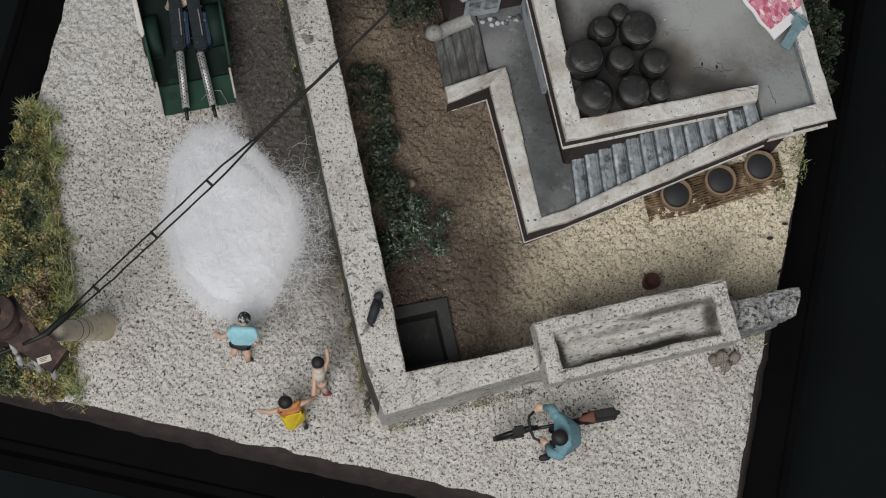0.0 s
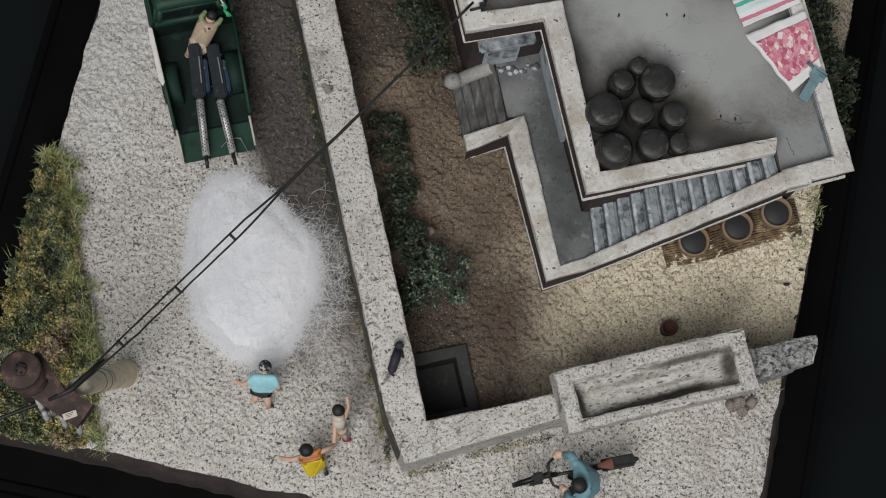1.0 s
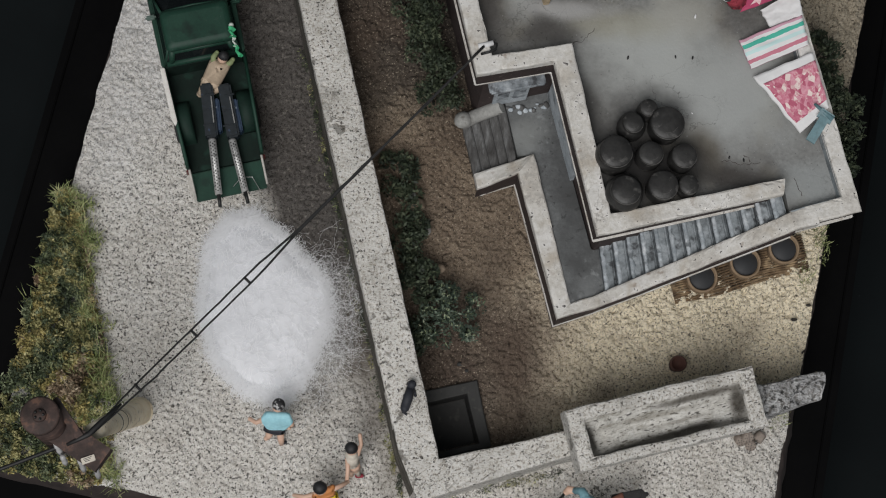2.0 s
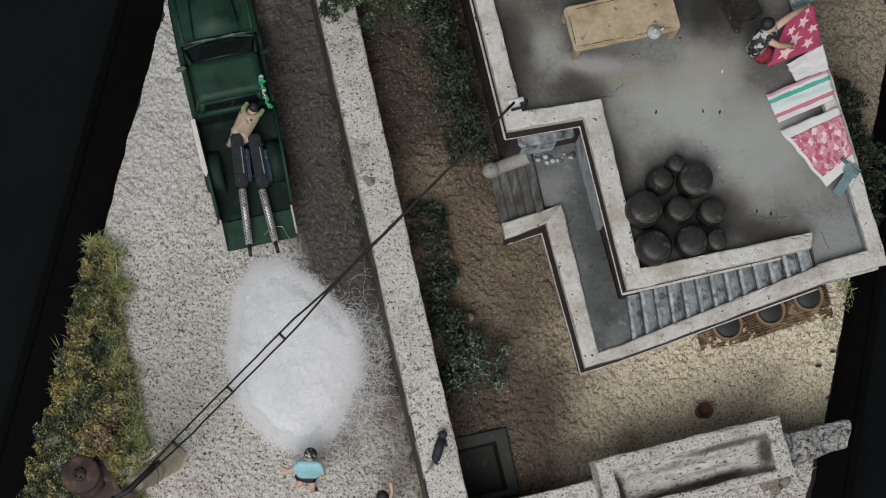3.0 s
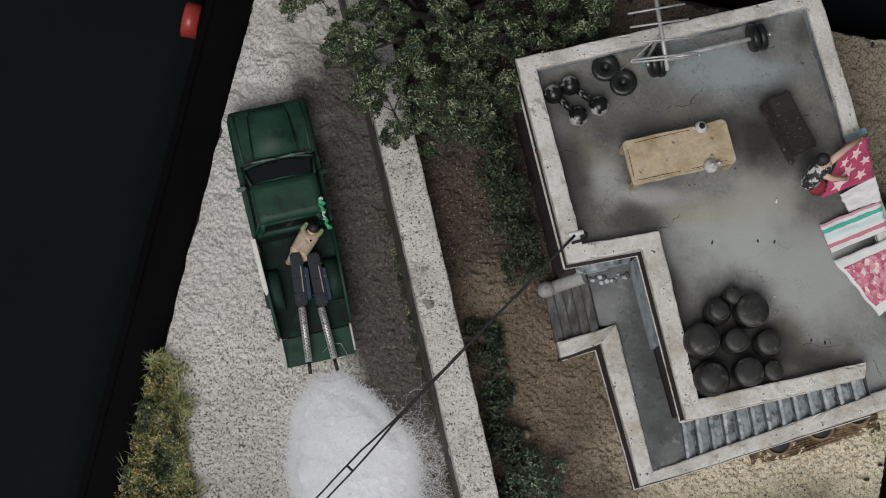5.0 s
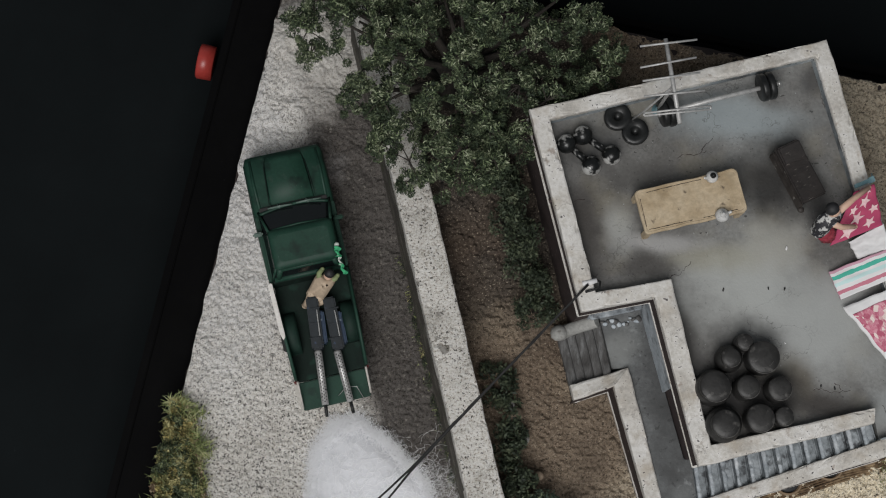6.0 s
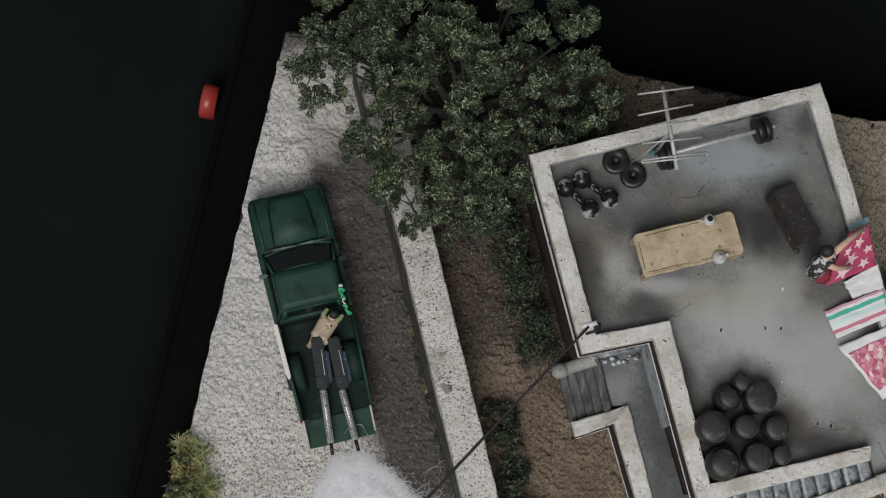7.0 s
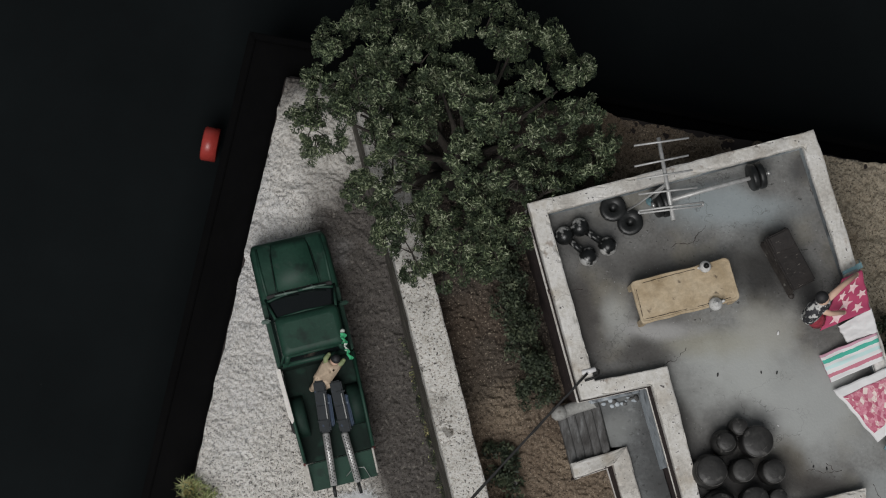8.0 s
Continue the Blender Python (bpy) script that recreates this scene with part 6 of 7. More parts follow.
def teal_bracket(p, q, k=1.0):
    t = thing("bent_metal_bracket", "bent teal metal bracket hooked on the parapet", "bracket", (0, 0, 0), group="brackets on the parapet")
    bm = bmesh.new()
    a, b = Vector(p), Vector(q)
    d = (b - a).normalized()
    s = Vector((-d.y, d.x, 0))
    for u, v, w in ((0.0, 0.8, 0.13 * k), (0.72, 1.0, 0.2 * k)):
        m0, m1 = a.lerp(b, u), a.lerp(b, v)
        ringed(bm, [[m0 + s * w + Vector((0, 0, 0.04)), m0 - s * w + Vector((0, 0, 0.0)), m0 - s * w - Vector((0, 0, 0.06)), m0 + s * w - Vector((0, 0, 0.02))], [m1 + s * w + Vector((0, 0, 0.06)), m1 - s * w, m1 - s * w - Vector((0, 0, 0.06)), m1 + s * w]], smooth=False)
    tube(bm, [b - d * 0.1 - s * 0.2 * k, b + s * 0.42 * k], [0.07 * k, 0.035 * k], 8)
    part("blade", bm, TEALMETAL, t)


teal_bracket((10.57, 13.59, 6.35), (11.00, 14.28, 6.6))
teal_bracket((9.60, 18.46, 6.75), (10.16, 18.69, 6.7), 0.38)

# ---- figurines: plain painted shapes, one mesh each ----
SKIN = mat("figurine_skin_paint", [(0.58, 0.38, 0.28), (0.66, 0.45, 0.34)], 4, 10, [], 0.6, 0.1, 0.005, vary=0.04)
HAIR = mat("figurine_black_hair_paint", [(0.008, 0.008, 0.009), (0.018, 0.018, 0.02)], 8, 16, [], 0.6, 0.6, 0.02)


DOTHAIR = mat("black_and_white_cap_paint", [(0.012, 0.012, 0.014), (0.02, 0.02, 0.022)], 8, 16, [((0.45, 0.45, 0.45), 9, 0.56, 0.6, 0.9)], 0.6, 0.3, 0.01)


def paint(name, c, v=0.85):
    return mat(name, [tuple(k * v for k in c), c], 3, 12, [], 0.7, 0.2, 0.01, vary=0.06)


SKYBLUE, YELLOW, ORANGE, OFFWHITE, DKNAVY, TEALSHIRT, KHAKI, CRIMSON, LIME = paint("sky_blue_paint", (0.34, 0.64, 0.72)), paint("yellow_paint", (0.75, 0.55, 0.03)), paint("orange_paint", (0.6, 0.24, 0.08)), paint("off_white_paint", (0.6, 0.55, 0.47)), paint("dark_navy_paint", (0.02, 0.022, 0.03)), paint("teal_shirt_paint", (0.17, 0.33, 0.38)), paint("khaki_paint", (0.52, 0.41, 0.3)), paint("crimson_paint", (0.3, 0.03, 0.05)), paint("lime_paint", (0.24, 0.29, 0.14))
CHECK = mat("black_white_blouse_paint", [(0.02, 0.02, 0.025), (0.03, 0.03, 0.035)], 3, 12, [((0.6, 0.6, 0.58), 7, 0.5, 0.56, 0.9)], 0.7, 0.1)


def figurine(name, label, base, mats, limbs, balls, clothes=()):
    """limbs: (points, radii, slot); balls: (centre, radii, slot). World centimetres, one mesh."""
    bm = bmesh.new()
    o = Vector(base)
    for pts, rr, mi in limbs:
        tube(bm, [Vector(p) - o for p in pts], rr, 9, mi)
        for p, r in ((pts[0], rr[0]), (pts[-1], rr[-1])):
            ball(bm, Vector(p) - o, r, 9, 6, mi=mi)
    for pts, rr, mi in clothes:
        t = bmesh.new()
        for p, r in zip(pts, rr):
            ball(t, Vector(p) - o, r, 10, 7)
        made = bmesh.ops.convex_hull(t, input=t.verts[:], use_existing_faces=False)
        bmesh.ops.delete(t, geom=list({g for g in made["geom_interior"] + made["geom_unused"] if isinstance(g, bmesh.types.BMVert)}), context="VERTS")
        for v in t.verts:
            v.co += rough3(v.co + o, 0.2, 0.018)
        for f in t.faces:
            f.smooth = True
        merge(bm, t, None, mi)
    for c, r, mi in balls:
        ball(bm, Vector(c) - o, r, 14, 10, mi=mi, rough=0.012)
    ob = part(name, bm, mats, loc=base, smooth=True)
    return tagged(ob, label, "figurine", group="painted figurines")


figurine("boy_figurine", "painted figurine in a sky blue shirt running in the road", (-2.76, 6.65, 0), [SKIN, DOTHAIR, SKYBLUE, DKNAVY],
         [
          ([(-3.22, 7.21, 1.3), (-3.38, 7.14, 1.2), (-3.55, 7.24, 1.2)], [0.075, 0.065, 0.06], 0), ([(-2.45, 7.13, 1.28), (-2.43, 7.07, 1.1), (-2.51, 7.02, 1)], [0.075, 0.065, 0.06], 0),
          
          ([(-3.06, 6.88, 0.62), (-3.11, 6.83, 0.35), (-3.15, 6.80, 0.35)], [0.1, 0.08, 0.07], 0), ([(-2.75, 6.87, 0.62), (-2.75, 6.76, 0.3), (-2.74, 6.69, 0.06)], [0.1, 0.085, 0.07], 0), ([(-2.74, 6.69, 0.06), (-2.64, 6.72, 0.06)], [0.06, 0.05], 3)],
         [((-2.79, 7.51, 1.68), (0.15, 0.15, 0.16), 0), ((-2.77, 7.56, 1.74), (0.175, 0.175, 0.16), 1)],
         [([(-3.08, 7.32, 1.4), (-2.55, 7.29, 1.4), (-3.20, 7.20, 1.3), (-2.46, 7.14, 1.3), (-3.04, 7.08, 1), (-2.70, 7.05, 0.95)], [0.1, 0.1, 0.075, 0.075, 0.12, 0.12], 2), ([(-3.09, 7.01, 0.9), (-2.72, 6.95, 0.9), (-2.87, 6.95, 0.8)], [0.12, 0.12, 0.12], 3)])
figurine("girl_figurine", "painted figurine in an orange top and yellow skirt", (-1.35, 4.91, 0), [SKIN, HAIR, ORANGE, YELLOW, DKNAVY, OFFWHITE],
         [
          ([(-1.80, 5.22, 1.4), (-2.08, 5.16, 1.3), (-2.36, 5.21, 1.25)], [0.08, 0.065, 0.055], 0), ([(-1.43, 5.32, 1.4), (-1.17, 5.43, 1.25), (-0.94, 5.56, 1.15)], [0.08, 0.065, 0.055], 0),
          ([(-1.37, 4.96, 0.7), (-1.25, 4.97, 0.3)], [0.09, 0.075], 5), ([(-1.22, 4.97, 0.12), (-1.16, 4.89, 0.07)], [0.07, 0.06], 4), ([(-1.58, 4.86, 0.6), (-1.58, 4.86, 0.3)], [0.08, 0.07], 0)],
         [((-1.66, 5.32, 1.66), (0.16, 0.15, 0.15), 0), ((-1.67, 5.37, 1.73), (0.19, 0.18, 0.17), 1)],
         [([(-1.81, 5.19, 1.4), (-1.40, 5.34, 1.4), (-1.35, 5.40, 1.38), (-1.73, 5.16, 1.15), (-1.37, 5.25, 1.12)], [0.09, 0.1, 0.08, 0.12, 0.12], 2), ([(-1.72, 5.12, 1.1), (-1.32, 5.23, 1.08), (-1.62, 4.83, 0.75), (-1.50, 4.82, 0.75), (-1.24, 5.05, 0.78)], [0.12, 0.12, 0.07, 0.07, 0.07], 3)])
figurine("child_figurine", "painted figurine in an off-white shirt holding the girl figurine's hand", (-0.69, 5.81, 0), [SKIN, HAIR, OFFWHITE, DKNAVY, CRIMSON],
         [([(-0.84, 6.26, 1.4), (-0.82, 6.08, 1.05)], [0.18, 0.19], 2), ([(-0.80, 6.06, 1), (-0.76, 5.97, 0.75)], [0.18, 0.17], 0), ([(-1.00, 6.19, 1.32), (-0.68, 6.17, 1.2)], [0.03, 0.03], 3),
          ([(-0.68, 6.28, 1.36), (-0.59, 6.53, 1.45), (-0.62, 6.76, 1.6)], [0.07, 0.06, 0.055], 0), ([(-0.95, 6.17, 1.3), (-0.94, 5.89, 1.15), (-0.96, 5.60, 1.12)], [0.07, 0.06, 0.055], 0),
          ([(-0.75, 5.98, 0.7), (-0.69, 5.89, 0.4), (-0.65, 5.83, 0.1)], [0.095, 0.08, 0.07], 2), ([(-0.68, 5.80, 0.06), (-0.56, 5.80, 0.06)], [0.07, 0.06], 4), ([(-0.83, 5.95, 0.7), (-0.86, 5.88, 0.3), (-0.84, 5.81, 0.06)], [0.09, 0.075, 0.06], 0)],
         [((-0.84, 6.35, 1.62), (0.14, 0.14, 0.15), 0), ((-0.85, 6.41, 1.7), (0.175, 0.17, 0.16), 1)])
figurine("rider_figurine", "painted figurine in a teal shirt sitting on the bicycle", (5.70, 4.66, 0.6), [SKIN, HAIR, TEALSHIRT, DKNAVY],
         [([(5.32, 5.02, 1.86), (5.25, 5.24, 1.72), (5.06, 5.27, 1.55)], [0.15, 0.12, 0.09], 2), ([(5.42, 4.02, 1.8), (5.2, 4.08, 1.7), (5.13, 4.3, 1.5)], [0.15, 0.12, 0.09], 2),
          ([(5.06, 5.27, 1.53), (4.93, 5.3, 1.46), (4.86, 5.24, 1.42)], [0.1, 0.12, 0.09], 0), ([(5.12, 4.32, 1.48), (5.03, 4.42, 1.42)], [0.1, 0.1], 0),
          ([(5.64, 4.73, 1.1), (5.33, 4.76, 1), (5.50, 4.86, 0.4)], [0.15, 0.12, 0.09], 3), ([(5.64, 4.49, 1.1), (5.29, 4.35, 1), (5.25, 4.12, 0.4)], [0.15, 0.12, 0.09], 3), ([(5.25, 4.1, 0.35), (5.1, 4.06, 0.35)], [0.1, 0.09], 3)],
         [((5.36, 4.4, 2.3), (0.18, 0.18, 0.18), 0), ((5.35, 4.41, 2.38), (0.225, 0.215, 0.19), 1)],
         [([(5.4, 5.0, 1.85), (5.45, 4.1, 1.8), (5.55, 4.75, 2.0), (5.62, 4.35, 2.0), (5.85, 4.72, 1.6), (5.87, 4.38, 1.55), (5.75, 4.6, 1.2), (5.72, 4.3, 1.25)], [0.15, 0.15, 0.14, 0.14, 0.14, 0.14, 0.18, 0.18], 2)])
figurine("woman_figurine", "painted figurine in a patterned blouse leaning over the washing", (9.05, 17.51, 5.98), [SKIN, HAIR, CHECK, CRIMSON, DKNAVY],
         [([(8.54, 17.27, 6.9), (8.63, 17.43, 7.25), (8.81, 17.56, 7.4)], [0.24, 0.24, 0.2], 2), ([(8.84, 17.23, 6.5), (8.67, 17.25, 6.85)], [0.26, 0.24], 3), ([(9.01, 17.48, 5.98), (8.81, 17.33, 6.5)], [0.16, 0.2], 4),
          ([(8.93, 17.65, 7.4), (9.43, 18.05, 7.2), (9.91, 18.38, 7)], [0.1, 0.08, 0.065], 0), ([(8.71, 17.39, 7.3), (9.08, 17.31, 7.05), (9.52, 17.36, 6.85)], [0.1, 0.08, 0.065], 0)],
         [((8.76, 17.62, 7.6), (0.16, 0.16, 0.17), 0), ((8.70, 17.67, 7.68), (0.185, 0.18, 0.17), 1)])
figurine("driver_figurine", "painted khaki figurine crouching in the truck bed", (-4.72, 16.69, 0.78), [SKIN, HAIR, KHAKI, LIME, OFFWHITE],
         [([(-4.86, 16.63, 1.15), (-4.92, 16.45, 1.1), (-5.06, 16.33, 0.86)], [0.17, 0.14, 0.1], 2), ([(-4.64, 16.54, 1.15), (-4.52, 16.46, 1.1), (-4.81, 16.30, 0.86)], [0.17, 0.14, 0.1], 2),
          ([(-4.64, 16.98, 1.7), (-4.64, 17.12, 1.75), (-4.54, 17.24, 1.8)], [0.08, 0.08, 0.065], 3), ([(-4.33, 16.88, 1.7), (-4.18, 16.98, 1.7), (-4.11, 17.06, 1.75)], [0.08, 0.08, 0.065], 3), ([(-5.09, 16.34, 0.84), (-5.00, 16.38, 0.86)], [0.075, 0.07], 4), ([(-4.84, 16.29, 0.84), (-4.75, 16.24, 0.84)], [0.07, 0.065], 4)],
         [((-4.37, 17.03, 1.95), (0.14, 0.14, 0.15), 0), ((-4.34, 17.07, 2.02), (0.155, 0.15, 0.15), 1)],
         [([(-4.64, 16.99, 1.65), (-4.30, 16.90, 1.65), (-4.83, 16.67, 1.15), (-4.61, 16.57, 1.15), (-4.48, 16.80, 1.75)], [0.12, 0.12, 0.15, 0.15, 0.14], 2)])
figurine("cat_figurine", "small black cat figurine lying on top of the wall", (0.62, 7.60, 2.95), [DKNAVY],
         [([(0.52, 7.31, 3.1), (0.60, 7.57, 3.14), (0.67, 7.81, 3.12)], [0.12, 0.13, 0.11], 0), ([(0.52, 7.29, 3.05), (0.48, 7.21, 3), (0.56, 7.16, 2.99)], [0.045, 0.035, 0.03], 0), ([(0.76, 7.78, 3), (0.80, 7.64, 2.97)], [0.04, 0.035], 0)],
         [((0.70, 7.91, 3.2), (0.12, 0.11, 0.1), 0), ((0.63, 7.95, 3.28), (0.03, 0.03, 0.06), 0), ((0.77, 7.95, 3.28), (0.03, 0.03, 0.06), 0)])


# ---- load of the truck ----
FOGBODY = mat("blue_black_machine_paint", [(0.007, 0.011, 0.014), (0.014, 0.02, 0.025)], 3, 10, [((0.05, 0.08, 0.15), 6, 0.64, 0.7, 0.5)], 0.5, 0.2, 0.01)
PERF = mat("perforated_silver_tube", [(0.36, 0.36, 0.35), (0.5, 0.5, 0.49)], 4, 12, [((0.04, 0.04, 0.04), 7, 0.6, 0.66, 0.8)], 0.45, 0.3, 0.02, metal=0.5)


FOGBLUE = mat("dark_blue_tank_paint", [(0.015, 0.03, 0.06), (0.03, 0.055, 0.1)], 3, 10, [((0.25, 0.3, 0.36), 5, 0.66, 0.72, 0.6)], 0.45, 0.2, 0.01)


def fogger(front, mid, tip):
    f, m, e = Vector(front), Vector(mid), Vector(tip)
    t = thing("fogging_machine", "blue-black fogging machine with a perforated silver barrel", "fogger", (m.x, m.y, 0.76), group="foggers in the truck bed")
    o = Vector((m.x, m.y, 0.76))
    ang = math.degrees(math.atan2((e - f).y, (e - f).x)) - 90
    c = (f + m) / 2 - o
    bm = bmesh.new()
    box(bm, (c.x, c.y, 0.32), (0.35, (m - f).length, 0.5), 0.05, (0, 0, ang))
    part("engine_case", bm, FOGBODY, t)
    bm = bmesh.new()
    box(bm, (c.x + 0.1, c.y, 0.6), (0.03, (m - f).length * 0.5, 0.04), 0.012, (0, 0, ang))
    part("handle_rail", bm, CHROME, t, "bare metal rail")
    bm = bmesh.new()
    box(bm, (c.x + 0.24, c.y - 0.1, 0.24), (0.15, (m - f).length * 0.62, 0.36), 0.04, (0, 0, ang))
    part("tank", bm, FOGBLUE, t, "small dark blue fuel tank")
    for k in range(3):
        bm = bmesh.new()
        box(bm, (c.x, c.y + (k - 1) * (m - f).length * 0.28, 0.575), (0.3, 0.05, 0.05), 0.015, (0, 0, ang))
        part("cooling_rib", bm, FOGBODY, t)
    bm = bmesh.new()
    a, b = m - o, e - o
    d = (b - a).normalized()
    tube(bm, [(a.x, a.y, 0.34), (*(a.xy + d.xy * 0.05), 0.34), (*a.xy.lerp(b.xy, 0.82), 0.3)], [0.1, 0.115, 0.1], 14)
    part("barrel", bm, PERF, t, "perforated silver barrel", smooth=True)
    holes = bmesh.new()
    side = Vector((-d.y, d.x))
    for k in range(15):
        for s, h in ((-0.055, 0.438), (0.0, 0.452), (0.055, 0.438)):
            q = a.xy.lerp(b.xy, 0.06 + 0.74 * (k + 0.5 * (s == 0)) / 15) + side * s
            lathe(holes, [(0.019, 0), (0.018, 0.012)], 6, at=(q.x, q.y, h - 0.045 * k / 15))
    tagged(part("barrel_holes", holes, IRON, t), kind="stuff")
    bm = bmesh.new()
    tube(bm, [(*a.xy.lerp(b.xy, 0.8), 0.3), (*b.xy, 0.28)], [0.055, 0.05], 10)
    part("nozzle", bm, IRON, t, smooth=True)


fogger((-4.86, 16.52, 1.1), (-4.69, 14.98, 1.1), (-4.44, 13.07, 1.1))
fogger((-4.33, 16.51, 1.1), (-4.14, 14.97, 1.1), (-3.68, 13.17, 1.1))
bm = bmesh.new()
tube(bm, [(-4.11, 13.70, 0.8), (-3.88, 13.95, 0.9), (-3.58, 13.94, 0.95), (-3.38, 13.62, 0.8), (-3.59, 13.49, 0.8), (-3.82, 13.65, 0.95)], 0.012, 5)
tagged(part("loose_wire", bm, CHROME), "loop of thin loose wire on the tailgate", "wire")
FLAGW, FLAGG = paint("white_green_flag_white", (0.6, 0.66, 0.6)), paint("white_green_flag_green", (0.05, 0.4, 0.18))
t = thing("green_flag", "small crumpled green and white cloth flag on the cab", "flag", (-4.13, 17.85, 2.25))
p0 = Vector((-4.13, 17.85, 2.25))
bm = bmesh.new()
ball(bm, (0, 0, 0.1), (0.07, 0.07, 0.08), rough=0.02)
part("knot", bm, FLAGW, t)
for k, (pa, pb, w, m) in enumerate((((-4.13, 17.77, 2.4), (-4.07, 17.47, 2.4), 0.09, FLAGG), ((-4.08, 17.51, 2.38), (-4.01, 17.27, 2.2), 0.05, FLAGW), ((-4.02, 17.30, 2.22), (-3.88, 17.04, 2), 0.07, FLAGG))):
    bm = bmesh.new()
    a, b = Vector(pa) - p0, Vector(pb) - p0
    rings = []
    for i in range(7):
        q = a.lerp(b, i / 6) + Vector((0.03 * math.sin(i * 1.7), 0, 0.03 * math.cos(i * 2.1)))
        ww = w * (0.8 + 0.3 * math.sin(i * 1.3 + k))
        rings.append([q + Vector((-ww, 0, 0.02)), q + Vector((0, 0.01, 0.045)), q + Vector((ww, 0, -0.02)), q + Vector((0, 0, -0.01))])
    ringed(bm, rings, smooth=False)
    part("cloth_fold", bm, m, t)


# ---- the bicycle ----
def bicycle():
    a, b = Vector((3.91, 4.60, 0.5)), Vector((6.94, 5.17, 0.5))
    ang = math.degrees(math.atan2((b - a).y, (b - a).x))
    m = (a + b) / 2
    t = thing("bicycle", "black model bicycle with rear carrier, ridden along the road", "bicycle", (m.x, m.y, 0.0), ang)
    L = (b - a).length
    xf, xr = -L / 2 + 0.42, L / 2 - 0.62
    for x, rz in ((xf, 6), (xr, 0)):
        bm = bmesh.new()
        rings = []
        for k in range(29):
            u = 2 * math.pi * k / 28
            rings.append([Vector(((0.5 + 0.05 * math.cos(w)) * math.cos(u), 0.05 * math.sin(w), (0.5 + 0.05 * math.cos(w)) * math.sin(u))) for w in [2 * math.pi * q / 8 for q in range(8)]])
        ringed(bm, rings, closed_ends=False)
        wheel = part("wheel", bm, RUBBER, t, "black tyre", loc=(x, 0, 0.55), rot=(0, 0, rz), smooth=True)
        bm = bmesh.new()
        for k in range(10):
            u = 2 * math.pi * k / 10
            tube(bm, [(0, 0, 0), (0.46 * math.cos(u), 0, 0.46 * math.sin(u))], 0.008, 4)
        part("spokes", bm, CHROME, wheel)
        bm = bmesh.new()
        rows = []
        for k in range(11):
            u = radians(20 + 14 * k)
            rows.append([Vector((0.6 * math.cos(u), -0.07, 0.6 * math.sin(u))), Vector((0.62 * math.cos(u), 0.0, 0.62 * math.sin(u))), Vector((0.6 * math.cos(u), 0.07, 0.6 * math.sin(u))), Vector((0.58 * math.cos(u), 0, 0.58 * math.sin(u)))])
        ringed(bm, rows)
        part("mudguard", bm, IRON, t, loc=(x, 0, 0.55), rot=(0, 0, rz), smooth=True)
    bm = bmesh.new()
    xs = xr - 0.45
    for p in ([(xf + 0.22, 0, 1.15), (xs, 0, 0.5)], [(xf + 0.25, 0, 1.02), (xs + 0.1, 0, 1.0)], [(xs, 0, 0.45), (xs + 0.14, 0, 1.25)], [(xs, 0, 0.45), (xr, 0, 0.55)], [(xs + 0.12, 0, 1.0), (xr, 0, 0.55)], [(xf + 0.25, 0, 1.4), (xf, 0, 0.55)]):
        tube(bm, p, 0.045, 7)
    part("frame", bm, IRON, t, smooth=True)
    bm = bmesh.new()
    tube(bm, [(xf + 0.62, 0.46, 1.38), (xf + 0.52, 0.38, 1.44), (xf + 0.4, 0.3, 1.44), (xf + 0.38, 0.1, 1.42), (xf + 0.38, -0.1, 1.42), (xf + 0.42, -0.28, 1.44), (xf + 0.54, -0.36, 1.44), (xf + 0.66, -0.42, 1.38)], 0.04, 7)
    tube(bm, [(xf + 0.2, 0, 1.3), (xf + 0.38, 0, 1.42)], 0.045, 7)
    part("handlebar", bm, IRON, t, smooth=True)
    bm = bmesh.new()
    box(bm, (xf + 0.1, 0.02, 1.25), (0.34, 0.24, 0.2), 0.05)
    box(bm, (xf + 0.02, -0.14, 1.2), (0.42, 0.08, 0.08), 0.03)
    tube(bm, [(xf + 0.26, 0, 1.26), (xf + 0.6, 0, 1.2)], 0.075, 8)
    part("headlamp_basket", bm, IRON, t)
    bm = bmesh.new()
    rows = [[Vector((xs + x, w * math.cos(u), 1.28 + 0.35 * w * math.sin(u))) for u in [2 * math.pi * q / 10 for q in range(10)]] for x, w in ((0.1, 0.05), (0.2, 0.08), (0.36, 0.12), (0.5, 0.18), (0.54, 0.14))]
    ringed(bm, rows)
    part("saddle", bm, paint("brown_saddle_leather", (0.16, 0.06, 0.04)), t, "brown saddle", smooth=True)
    bm = bmesh.new()
    for y in (-0.13, 0.13):
        tube(bm, [(xr - 0.2, y, 1.14), (xr + 0.62, y, 1.14)], 0.04, 6)
    for k in range(5):
        tube(bm, [(xr - 0.2 + 0.2 * k, -0.13, 1.14), (xr - 0.2 + 0.2 * k, 0.13, 1.14)], 0.03, 6)
    tube(bm, [(xr + 0.4, -0.12, 1.12), (xr, -0.1, 0.55)], 0.025, 6)
    tube(bm, [(xr + 0.4, 0.12, 1.12), (xr, 0.1, 0.55)], 0.025, 6)
    part("rear_carrier", bm, IRON, t, smooth=True)
    bm = bmesh.new()
    box(bm, (xr + 0.3, 0, 1.19), (0.72, 0.3, 0.08), 0.04)
    for y in (-0.12, 0.12):
        box(bm, (xr + 0.3, y, 1.25), (0.72, 0.09, 0.09), 0.03)
    for x in (-0.02, 0.62):
        box(bm, (xr + x, 0, 1.25), (0.12, 0.26, 0.09), 0.03)
    ball(bm, (xr + 0.7, 0, 1.2), (0.09, 0.07, 0.05))
